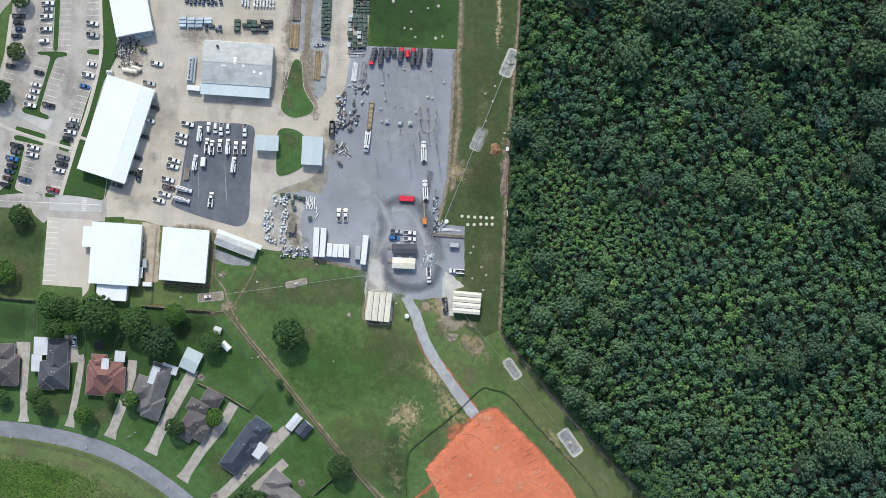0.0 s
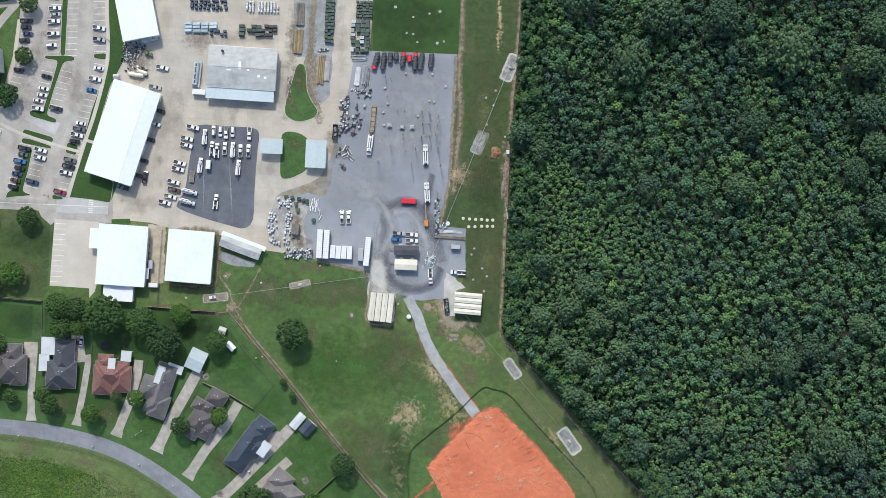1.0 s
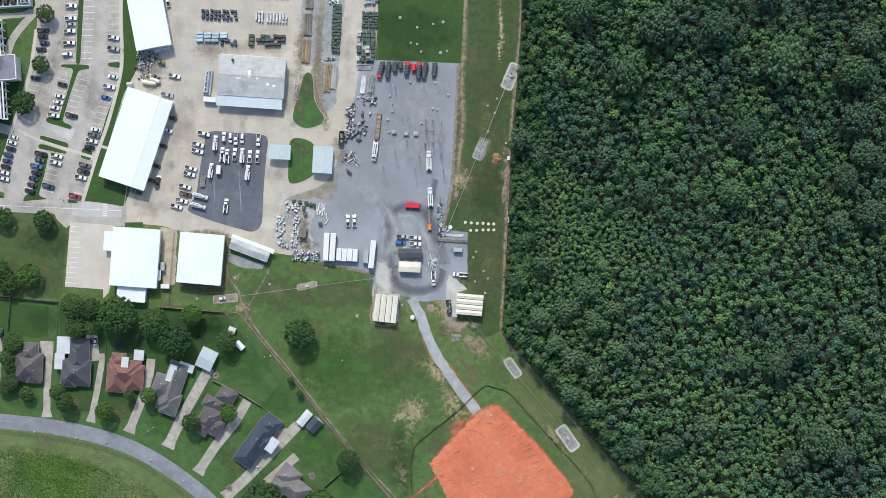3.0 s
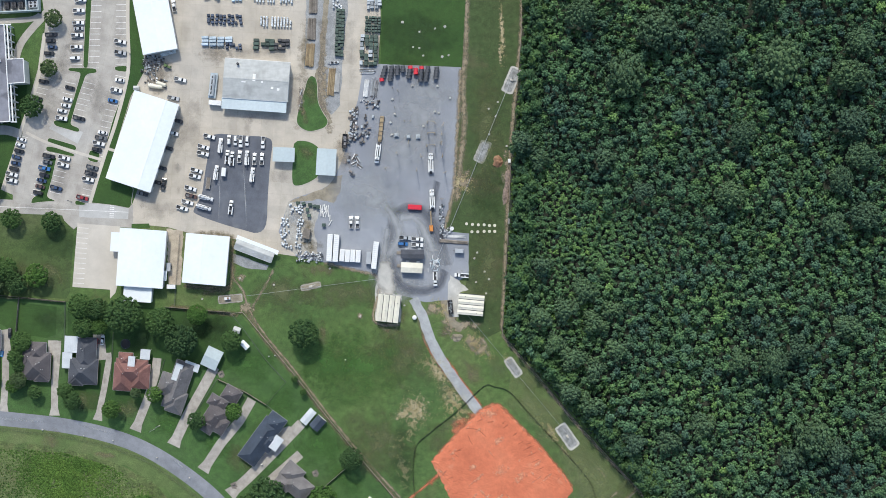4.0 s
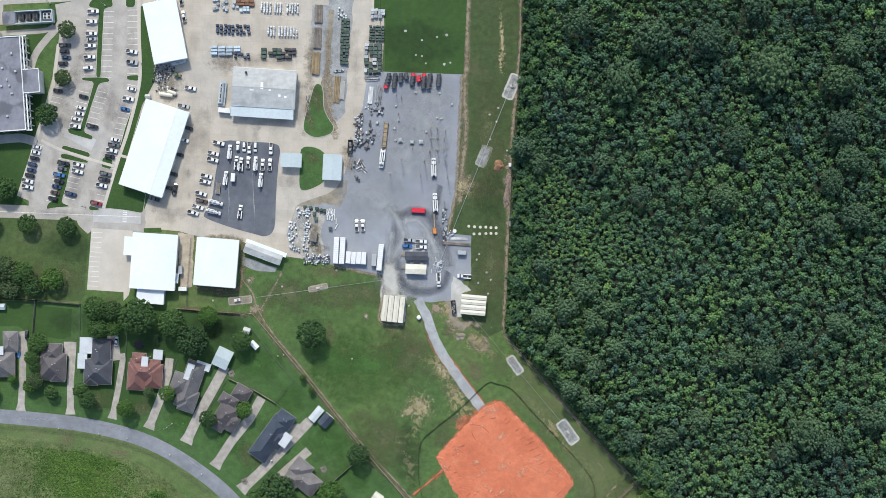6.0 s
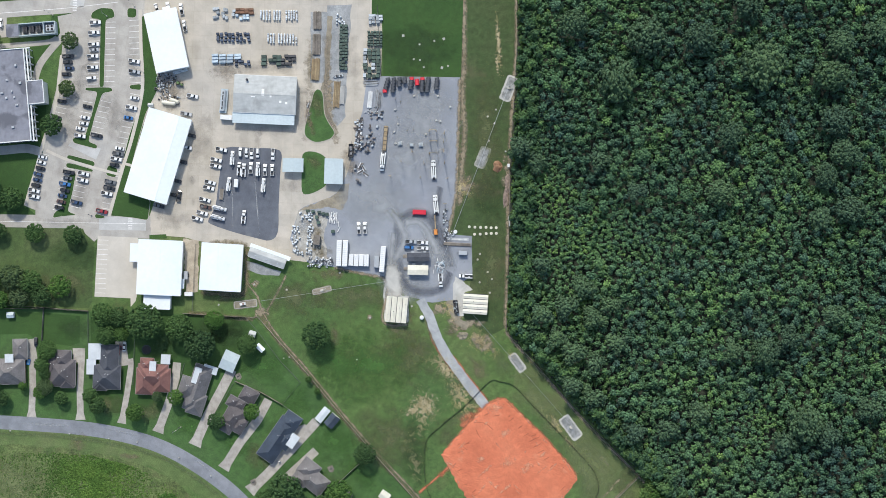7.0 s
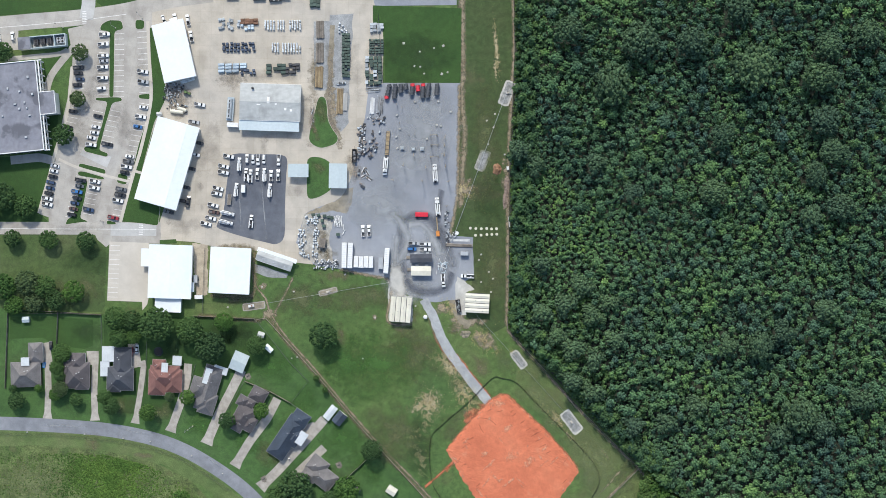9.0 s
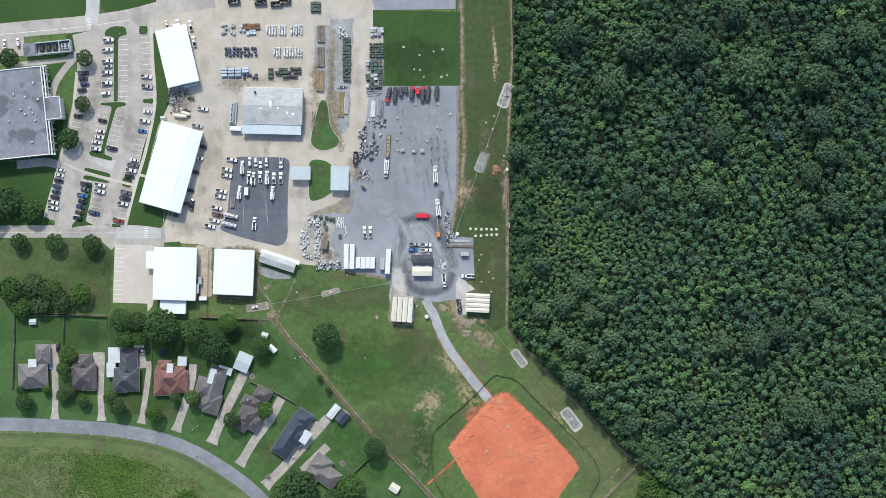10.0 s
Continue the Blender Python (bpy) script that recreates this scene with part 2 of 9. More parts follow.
def worn(name, tones, edge=0.9, soft=0.35, scale=0.35, strip_like=False, full=0.95, break_up=2.6):
    """Bare, stained or shade-toned ground that thins out to nothing at its edge, in uneven tufts."""
    m, n, l, b = blank(name)
    t = tex(n, l, "noise", 0.25, 4.0)
    col = ramp(n, l, t.outputs[0], list(zip((0.35, 0.65), tones)))
    f = tex(n, l, "noise", 1.6, 4.0)
    l.new(mixed(n, l, "MULTIPLY", 1.0, col, ramp(n, l, f.outputs[0], [(0.3, (0.78 if break_up > 2.3 else 0.94,) * 3), (0.7, (1.22 if break_up > 2.3 else 1.06,) * 3)])), b.inputs["Base Color"])
    b.inputs["Roughness"].default_value = 0.95
    tc = n.new("ShaderNodeTexCoord")
    k = tex(n, l, "noise", scale, 10.0)
    k.inputs["Roughness"].default_value = 0.68 if break_up > 2.3 else 0.5
    if strip_like:
        sep = n.new("ShaderNodeSeparateXYZ")
        l.new(tc.outputs["UV"], sep.inputs[0])
        far = sep.outputs[0]
    else:
        ln = n.new("ShaderNodeVectorMath")
        ln.operation = "LENGTH"
        l.new(tc.outputs["Object"], ln.inputs[0])
        far = ln.outputs["Value"]
    add = n.new("ShaderNodeMath")
    add.operation = "MULTIPLY_ADD"
    add.inputs[1].default_value, add.inputs[2].default_value = break_up, -break_up / 2
    l.new(k.outputs[0], add.inputs[0])
    dif = n.new("ShaderNodeMath")
    dif.operation = "SUBTRACT"
    l.new(add.outputs[0], dif.inputs[0])
    l.new(far, dif.inputs[1])
    mr = n.new("ShaderNodeMapRange")
    mr.inputs["From Min"].default_value, mr.inputs["From Max"].default_value = -edge, -edge + soft
    mr.inputs["To Max"].default_value = full
    l.new(dif.outputs[0], mr.inputs["Value"])
    sq = n.new("ShaderNodeMath")
    sq.operation = "LESS_THAN"
    sq.inputs[1].default_value = 0.99
    l.new(far, sq.inputs[0])
    mu = n.new("ShaderNodeMath")
    mu.operation = "MULTIPLY"
    l.new(mr.outputs[0], mu.inputs[0])
    l.new(sq.outputs[0], mu.inputs[1])
    l.new(mu.outputs[0], b.inputs["Alpha"])
    return m


WEAR = {"dry": ([(0.145, 0.178, 0.072), (0.175, 0.2, 0.092)], 0.95, 1.1, 0.14, 0.85, 1.8), "dirt": ([(0.22, 0.18, 0.12), (0.31, 0.26, 0.185)], 0.75, 0.6, 0.25, 0.9, 3.6), "straw": ([(0.34, 0.29, 0.17), (0.44, 0.38, 0.24)], 0.6, 0.35, 0.7, 0.95, 3.8), "dust": ([(0.33, 0.345, 0.36), (0.4, 0.415, 0.43)], 0.95, 1.2, 0.12, 0.75, 1.3),
        "dark": ([(0.115, 0.125, 0.15), (0.145, 0.155, 0.182)], 0.95, 0.7, 0.2, 0.8, 0.6), "brown": ([(0.155, 0.13, 0.075), (0.21, 0.175, 0.11)], 0.85, 1.2, 0.3, 0.75, 3.4), "grit": ([(0.41, 0.4, 0.375), (0.5, 0.49, 0.455)], 0.9, 0.45, 0.15, 0.95, 1.2),
        "clay": ([(0.44, 0.14, 0.07), (0.5, 0.18, 0.095)], 0.75, 0.7, 0.2, 0.85, 2.6), "mud": ([(0.23, 0.19, 0.14), (0.31, 0.265, 0.205)], 0.85, 0.9, 0.25, 0.55, 3.0), "oil": ([(0.19, 0.175, 0.155), (0.24, 0.22, 0.2)], 0.85, 1.3, 0.2, 0.38, 2.8),
        "chalky": ([(0.64, 0.28, 0.16), (0.7, 0.36, 0.22)], 0.8, 0.8, 0.5, 0.7, 3.2), "gully": ([(0.3, 0.085, 0.045), (0.36, 0.11, 0.06)], 0.8, 0.6, 0.5, 0.8, 1.6), "pale": ([(0.11, 0.15, 0.06), (0.13, 0.165, 0.075)], 0.85, 0.8, 0.3, 0.6, 1.6),
        # deep: a dark grass tone, also laid as painted tree shade in gardens
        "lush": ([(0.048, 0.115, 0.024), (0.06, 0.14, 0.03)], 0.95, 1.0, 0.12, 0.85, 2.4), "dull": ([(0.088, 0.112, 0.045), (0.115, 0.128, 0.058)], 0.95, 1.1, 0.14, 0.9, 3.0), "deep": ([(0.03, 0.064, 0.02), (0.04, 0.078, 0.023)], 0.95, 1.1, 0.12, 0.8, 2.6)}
WORN = {k: worn("worn_" + k, v[0], v[1], v[2], v[3], False, v[4], v[5]) for k, v in WEAR.items()}
WORN_STRIP = {k: worn("trodden_" + k, v[0], 1.0, 1.0, v[3] * 1.5, True, v[4], v[5] * 0.8) for k, v in WEAR.items()}
BARK = surface("bark", [(0.08, 0.065, 0.05), (0.13, 0.11, 0.085)], 1.0, 6.0, 0.3, 0.95)
GLASS_DARK, _n, _l, _b = blank("tinted_glass")
_b.inputs["Base Color"].default_value, _b.inputs["Roughness"].default_value = (0.012, 0.015, 0.018, 1), 0.08


# ---- building tools ----
rng = random.Random(7)


class Geo:
    """A mesh in the making: points and faces."""

    def __init__(self):
        self.v, self.f = [], []

    def add(self, verts, faces):
        k = len(self.v)
        self.v += [tuple(p) for p in verts]
        self.f += [tuple(i + k for i in q) for q in faces]
        return self

    def box(self, x, y, z, sx, sy, sz, turn=0.0, top=1.0):
        """A box on the height z, centred on x, y; top: how far its upper face is drawn in; its upper edges are eased."""
        c, s = math.cos(radians(turn)), math.sin(radians(turn))
        e = min(sx, sy, sz) * 0.08
        pts = []
        for k, h in ((1.0, z), (1.0 - (1 - top) * 0.9, z + sz - e), (top - 2 * e / max(sx, sy), z + sz)):
            for a, b in ((-1, -1), (1, -1), (1, 1), (-1, 1)):
                px, py = a * sx / 2 * k, b * sy / 2 * k
                pts.append((x + c * px - s * py, y + s * px + c * py, h))
        side = [(i, (i + 1) % 4, (i + 1) % 4 + 4, i + 4) for i in range(4)]
        return self.add(pts, [(3, 2, 1, 0), (8, 9, 10, 11)] + side + [tuple(j + 4 for j in q) for q in side])

    def prism(self, outline, z0, z1, grow=0.0):
        """An upright slab on an outline; grow: by how much the foot is wider than the top."""
        n = len(outline)
        cx, cy = sum(p[0] for p in outline) / n, sum(p[1] for p in outline) / n
        foot = [(cx + (x - cx) * (1 + grow), cy + (y - cy) * (1 + grow), z0) for x, y in outline]
        area = sum(outline[i][0] * outline[(i + 1) % n][1] - outline[(i + 1) % n][0] * outline[i][1] for i in range(n))
        ring = list(range(n)) if area > 0 else list(range(n))[::-1]
        return self.add(foot + [(x, y, z1) for x, y in outline],
                        [tuple(i + n for i in ring), tuple(ring[::-1])] + [(ring[i], ring[(i + 1) % n], ring[(i + 1) % n] + n, ring[i] + n) for i in range(n)])

    def tube(self, a, b, r0, r1=None, n=8):
        a, b = Vector(a), Vector(b)
        r1 = r0 if r1 is None else r1
        q = (b - a).to_track_quat("Z", "Y")
        ring = [Vector((math.cos(2 * math.pi * i / n), math.sin(2 * math.pi * i / n), 0)) for i in range(n)]
        pts = [a + q @ (p * r0) for p in ring] + [b + q @ (p * r1) for p in ring]
        return self.add(pts, [(i, (i + 1) % n, (i + 1) % n + n, i + n) for i in range(n)] + [tuple(range(n))[::-1], tuple(range(n, 2 * n))])

    def ball(self, x, y, z, rx, ry, rz, seg=8, rings=5):
        pts = [(x, y, z - rz)]
        for j in range(1, rings):
            t = math.pi * j / rings - math.pi / 2
            pts += [(x + rx * math.cos(t) * math.cos(2 * math.pi * i / seg), y + ry * math.cos(t) * math.sin(2 * math.pi * i / seg), z + rz * math.sin(t)) for i in range(seg)]
        pts.append((x, y, z + rz))
        last = len(pts) - 1
        fs = [(0, 1 + (i + 1) % seg, 1 + i) for i in range(seg)] + [(last, last - seg + i, last - seg + (i + 1) % seg) for i in range(seg)]
        for j in range(rings - 2):
            k = 1 + j * seg
            fs += [(k + i, k + (i + 1) % seg, k + seg + (i + 1) % seg, k + seg + i) for i in range(seg)]
        return self.add(pts, fs)

    def mesh(self, name, material):
        me = bpy.data.meshes.new(name)
        me.from_pydata(self.v, [], self.f)
        me.materials.append(material)
        me.update()
        return me


def part(name, geo, material, parent, label=""):
    """One mesh under a thing or under a part; geo may be a mesh made before."""
    me = geo if isinstance(geo, bpy.types.Mesh) else geo.mesh(name, material)
    ob = new(name, me)
    ob.parent = parent
    return tagged(ob, label)


def thing(name, label, category, x=0.0, y=0.0, z=0.0, turn=0.0, group="", kind=""):
    ob = new(name)
    ob.matrix_basis = pose(x, y, z, 0, 0, turn)
    ob.empty_display_size = 0.2
    return tagged(ob, label, category, group, kind)


def solid(name, geo, material, label, category, group="", kind=""):
    return tagged(new(name, geo.mesh(name, material)), label, category, group, kind)


def slab(name, outline, top, material, label, category, under=0.3, grow=0.0):
    """A piece of the setting's ground, on the ground sheet."""
    return solid(name, Geo().prism(outline, -under, top, grow), material, label, category, kind="structure")


def smooth(points, closed=False, steps=6):
    """A curve through points (Catmull-Rom)."""
    p = [Vector(q) for q in points]
    n = len(p)
    got = []
    for i in range(n if closed else n - 1):
        a, b, c, d = (p[(i + k) % n] if closed else p[min(max(i + k, 0), n - 1)] for k in (-1, 0, 1, 2))
        for s in range(steps):
            t = s / steps
            got.append(tuple(0.5 * (2 * b + (c - a) * t + (2 * a - 5 * b + 4 * c - d) * t * t + (3 * b - a - 3 * c + d) * t ** 3)))
    return got if closed else got + [tuple(p[-1])]


def ragged(points, amount, step=2.0, seed=0):
    """A closed outline with an uneven edge."""
    r = random.Random(seed)
    got = []
    n = len(points)
    for i in range(n):
        a, b = Vector(points[i]), Vector(points[(i + 1) % n])
        k = max(1, int((b - a).length / step))
        got += [tuple(a.lerp(b, j / k) + Vector((r.uniform(-amount, amount), r.uniform(-amount, amount)))) for j in range(k)]
    return got


def ribbon(line, width, ends=1.0):
    """The outline of a strip along a line."""
    p = [Vector(q) for q in line]
    left, right = [], []
    for i, q in enumerate(p):
        d = (p[min(i + 1, len(p) - 1)] - p[max(i - 1, 0)]).normalized()
        w = width / 2 * (ends if i in (0, len(p) - 1) else 1.0)
        left.append((q.x - d.y * w, q.y + d.x * w))
        right.append((q.x + d.y * w, q.y - d.x * w))
    return left + right[::-1]


def strip(name, line, width, top, material, label, category, wobble=0.0, seed=0):
    """A road or path as one mesh of quads along a line."""
    r = random.Random(seed)
    p = [Vector(q) for q in line]
    g = Geo()
    for i, q in enumerate(p):
        d = (p[min(i + 1, len(p) - 1)] - p[max(i - 1, 0)]).normalized()
        w0, w1 = (width / 2 + r.uniform(-wobble, wobble) for _ in range(2))
        a, b = (q.x - d.y * w0, q.y + d.x * w0), (q.x + d.y * w1, q.y - d.x * w1)
        g.v += [(*a, -0.2), (*a, top), (*b, top), (*b, -0.2)]
        if i:
            k = 4 * i
            g.f += [(k - 4, k, k + 1, k - 3), (k - 3, k + 1, k + 2, k - 2), (k - 2, k + 2, k + 3, k - 1)]
    g.f += [(0, 1, 2, 3), tuple(len(g.v) - i for i in (1, 2, 3, 4))]
    return solid(name, g, material, label, category, kind="structure")


PATCH_WORDS = {"dry": "yellowed dry patch of grass", "chalky": "paler dried crust on red clay", "dirt": "bare tan dirt showing through grass", "straw": "scattered straw mulch over thin grass", "dust": "pale dust spread over asphalt", "dark": "dark tyre-worn asphalt", "brown": "brownish worn patch in the grass",
               "clay": "red clay washed over the grass", "mud": "dried brown mud on the paving", "oil": "dark oily stain on concrete", "pale": "pale dry ring in the grass", "gully": "dark eroded runnel in clay", "grit": "pale gravel and dust trodden thin", "lush": "lusher green patch of grass", "dull": "dry olive patch of grass", "deep": "dark green patch of grass, painted as tree shade in back gardens"}
laid = [0]


def patch(kind, at, rx, ry, turn=0.0, z=0.03):
    """A flat worn, stained or shade-toned place whose edge thins out."""
    laid[0] += 1
    g = Geo().add([(math.cos(math.pi * i / 6), math.sin(math.pi * i / 6), 0) for i in range(12)], [tuple(range(12))])
    ob = solid("worn_patch", g, WORN[kind], PATCH_WORDS[kind], "ground cover", kind="structure")
    ob.matrix_basis = pose(at[0], at[1], z + 0.0003 * laid[0], 0, 0, turn) @ Matrix.Diagonal((rx, ry, 1, 1))
    return ob


def trail(kind, line, width, label, z=0.03):
    """A trodden or driven track whose edges thin out."""
    laid[0] += 1
    p = [Vector(q) for q in line]
    g = Geo()
    h = z + 0.0003 * laid[0]
    for i, q in enumerate(p):
        d = (p[min(i + 1, len(p) - 1)] - p[max(i - 1, 0)]).normalized()
        w = width / 2
        g.v += [(q.x - d.y * w, q.y + d.x * w, h), (q.x, q.y, h), (q.x + d.y * w, q.y - d.x * w, h)]
        if i:
            k = 3 * i
            g.f += [(k - 3, k - 2, k + 1, k)[::-1], (k - 2, k - 1, k + 2, k + 1)[::-1]]
    me = g.mesh("track", WORN_STRIP[kind])
    uv = me.uv_layers.new(name="across")
    for lp in me.loops:
        uv.data[lp.index].uv = (0.0 if lp.vertex_index % 3 == 1 and 2 < lp.vertex_index < len(g.v) - 3 else 1.0, 0.0)
    return tagged(new("track", me), label, "track", kind="structure")


def frame_of(a, b, c, d):
    """The middle, the lengths and the turn of a rectangle given by its corners, the first side first."""
    a, b, c, d = (Vector(q) for q in (a, b, c, d))
    m = (a + b + c + d) / 4
    u = ((b - a) + (c - d)) / 2
    v = ((d - a) + (c - b)) / 2
    return m.x, m.y, u.length, v.length, math.degrees(math.atan2(u.y, u.x))


# ---- the ground and what is laid on it ----
solid("ground", Geo().prism([(-1500, -1500), (1500, -1500), (1500, 1500), (-1500, 1500)], -2.0, 0.0), GRASS_FIELD,
      "mown green field with olive and worn patches", "ground", kind="structure")

WOODS_EDGE = [(36.4, 145.9), (35.9, 109.5), (33.3, 75.7), (30.9, 47.1), (29.4, 10.7), (27.6, -20.5), (26.3, -37.4), (31.5, -43.9), (45.8, -59.5), (66.6, -84.3), (82.2, -101.2), (95.2, -115.5), (123.8, -148.0)]
slab("woodland_ground", WOODS_EDGE + [(330, -190), (330, 210)], 0.05, LITTER, "dark leaf litter under dense trees", "ground")
slab("grass_strip", ragged([(5.7, 145.9), (36.4, 145.9), (35.9, 109.5), (33.3, 75.7), (30.9, 47.1), (29.4, 10.7), (27.6, -20.5), (26.3, -37.4), (17.2, -41.3), (4.2, -30.9), (9.9, -10.1), (9.4, 10.4), (-1.0, 12.3), (1.6, 26.3), (4.2, 62.7), (5.7, 92.1)], 0.5, 4), 0.02,
     GRASS_OLIVE, "olive mown grass strip beside the woods", "grass")
slab("corner_grass", ragged([(31.5, -50.5), (46.3, -62.9), (64.5, -84.5), (80.1, -101.4), (92.6, -114.6), (78.4, -128.0), (64.0, -141.4), (66.9, -131.0), (71.9, -122.1), (70.7, -113.6), (65.0, -105.2), (52.0, -91.0), (39.0, -76.9), (30.0, -67.1)], 0.6, 3), 0.016,
     GRASS_VERGE, "pale worn grass between a silt fence and the wood", "grass")
slab("rough_corner", ragged([(93.6, -115.6), (124.0, -149.0), (64.6, -142.6), (79.2, -129.0)], 0.6, 3), 0.018, GRASS_ROUGH, "rough uncut grass outside the corner fence", "grass")
slab("west_lawn", [(-267.6, 24.0), (-183.5, 17.5), (-185.6, -19.1), (-187.6, -22.4), (-236.6, -18.5), (-239.0, -60.9), (-271.1, -59.6)], 0.012, surface("worn_olive_lawn", [(0.052, 0.09, 0.028), (0.066, 0.104, 0.032), (0.084, 0.108, 0.044)], 0.03, 2.0, 0.22, 0.95, mid=(0.35, 0.25)), "olive mown grass beside the visitor car park", "grass")
slab("north_lawn", [(-38.5, 134.5), (8.3, 131.3), (6.3, 91.9), (-33.6, 93.4), (-33.0, 119.3), (-33.1, 124.7), (-38.8, 125.2)], 0.068, GRASS_DEEP, "deep green mown lawn beside the pole yard", "lawn")
slab("north_pad", [(-45.2, 151.1), (6.5, 151.1), (5.7, 133.1), (-45.2, 134.4)], 0.05, ASPHALT, "worn grey asphalt pad beyond the lawn", "pavement")

# concrete of the depot
slab("yard_concrete", [(-160.2, 151.1), (-41.3, 151.1), (-37.4, 134.4), (-34.3, 130.3), (-33.5, 114.7), (-34.8, 92.8), (-42.1, 91.8), (-44.7, 75.7), (-47.8, 65.3), (-50.4, 52.3), (-53.0, 44.5), (-55.6, 38.7), (-58.2, 34.6), (-62.1, 32.0), (-67.3, 30.2), (-75.7, 27.3), (-78.5, 25.5),
                       (-83.5, 10.7), (-73.8, -1.3), (-84.8, 0.3), (-105.6, 7.5), (-125.9, 9.9), (-137.6, 13.0), (-148.0, 14.0), (-162.3, 13.0), (-156.0, 22.1), (-150.6, 36.7), (-159.1, 80.9), (-162.3, 114.7)], 0.06,
     CONCRETE, "tan concrete of the depot yard with stains", "pavement")
slab("car_park", [(-200.1, 127.9), (-155.2, 136.3), (-156.3, 108.5), (-155.8, 84.2), (-168.7, 45.3), (-175.0, 23.8), (-213.8, 25.4), (-213.7, 28.7), (-218.8, 30.8), (-209.1, 58.6), (-207.1, 71.2), (-202.8, 86.2), (-199.6, 98.2), (-198.0, 113.3)], 0.075,
     CONCRETE_LOT, "stained concrete staff car park", "pavement")
strip("entrance_road", [(-261.5, 24.7), (-225.1, 23.4), (-188.8, 21.9), (-154.8, 20.5)], 6.6, 0.09, CONCRETE_LOT, "concrete entrance road with a pale centre line", "road")
strip("entrance_apron", [(-181.2, 21.3), (-157.0, 20.3)], 6.9, 0.1, CONCRETE_GREY, "newer pale grey concrete of the gate apron", "road")
strip("north_road", smooth([(-257.2, 130.3), (-220.6, 132.4), (-193.2, 133.7), (-168.8, 136.3), (-147.4, 140.8), (-123.0, 143.4)], steps=4), 8.4, 0.085, CONCRETE_LOT, "concrete north road with a pale edge", "road")
strip("link_road", [(-187.1, 164.4), (-188.7, 140.2), (-190.2, 132.7)], 7.2, 0.095, CONCRETE_GREY, "grey concrete side road", "road")
slab("visitor_car_park", [(-182.0, 14.8), (-161.2, 13.3), (-162.3, -15.3), (-163.3, -19.2), (-165.9, -22.1), (-165.9, -17.7), (-184.4, -16.4)], 0.08, CONCRETE_PALE, "pale concrete visitor car park", "pavement")
slab("road_splay", [(-189.6, 18.9), (-154.6, 18.5), (-154.8, 12.6), (-181.4, 14.1), (-183.9, 11.8), (-188.5, 16.1)], 0.07, CONCRETE_LOT, "concrete splay between road and car park", "pavement")
slab("grey_patch", [(-196.1, 61.4), (-193.5, 64.7), (-179.4, 59.5), (-182.0, 53.8)], 0.1, CONCRETE_GREY, "newer grey concrete patch in the car park", "pavement")
slab("truck_pad", smooth([(-115.2, 58.5), (-102.5, 58.2), (-89.5, 57.2), (-86.6, 54.1), (-87.4, 46.5), (-88.7, 28.9), (-89.5, 14.6), (-93.6, 10.4), (-100.4, 11.7), (-112.9, 15.3), (-123.8, 19.5), (-124.8, 22.1), (-121.2, 28.9), (-119.6, 39.3), (-117.3, 52.3)], True, 3), 0.075,
     ASPHALT_DARK, "dark asphalt pad where the trucks park", "pavement")
slab("pole_yard", ragged([(-34.8, 93.4), (5.7, 92.1), (4.9, 75.7), (3.9, 57.5), (2.9, 36.7), (1.0, 25.0), (-1.6, 12.0), (9.9, 10.1), (9.9, -10.7), (4.2, -13.3), (1.6, -22.1), (-11.4, -23.4), (-24.4, -19.5), (-34.3, -10.7), (-61.1, -3.9), (-73.8, -1.6),
                          (-84.3, 10.7), (-79.6, 27.6), (-60.8, 39.3), (-48.4, 75.7), (-44.7, 93.9)], 0.25, 3, 3), 0.05, ASPHALT, "worn grey asphalt of the pole yard", "pavement")
slab("shed_apron", ragged([(-35.6, -15.9), (-33.5, -11.2), (-29.1, -9.6), (-22.6, -10.1), (-21.8, -13.5), (-27.8, -16.6), (-26.3, -19.8), (-22.9, -20.0), (-23.4, -33.5), (-35.9, -32.5), (-35.9, -19.8)], 0.3, 1.5, 8), 0.065, GRAVEL_PALE, "pale gravel base under a pole shed", "gravel")
slab("parking_apron", ragged([(-0.3, -17.2), (0.8, -10.1), (4.2, -12.0), (9.9, -17.4), (5.5, -18.5), (4.9, -30.4), (2.3, -30.4), (-0.3, -27.6)], 0.3, 1.5, 9), 0.066, GRAVEL_PALE, "pale gravel apron in front of a pole shed", "gravel")
slab("dirt_fan", ragged([(-4.2, -21.3), (-0.5, -21.6), (0.3, -27.8), (3.1, -31.5), (7.3, -34.8), (6.2, -38.2), (2.9, -36.1), (-1.0, -31.5), (-3.1, -27.0)], 0.5, 1.2, 15), 0.045, DIRT, "trodden tan dirt leading off the yard", "dirt")
slab("dirt_wedge", ragged([(-55.9, 38.2), (-58.2, 34.3), (-62.1, 31.7), (-67.3, 29.9), (-75.4, 27.0), (-78.0, 25.5), (-73.8, 25.7), (-63.4, 26.8), (-56.2, 25.2), (-53.0, 30.9), (-52.0, 38.7)], 0.35, 1.5, 12), 0.054, DIRT, "tan dirt wedge beside the concrete apron", "dirt")
slab("stores_dirt", ragged([(-78.5, 25.5), (-68.6, 24.7), (-63.4, 22.1), (-66.0, 12.0), (-64.0, 0.3), (-73.8, -0.8), (-82.4, 4.4), (-80.1, 19.8)], 0.4, 1.5, 13), 0.066, surface("dark_stained_dirt", [(0.3, 0.285, 0.255), (0.4, 0.385, 0.35), (0.24, 0.215, 0.18)], 0.12, 3.0, 0.2, 0.95, mid=(0.4, 0.25)), "stained dirt and broken concrete under the stores", "dirt")
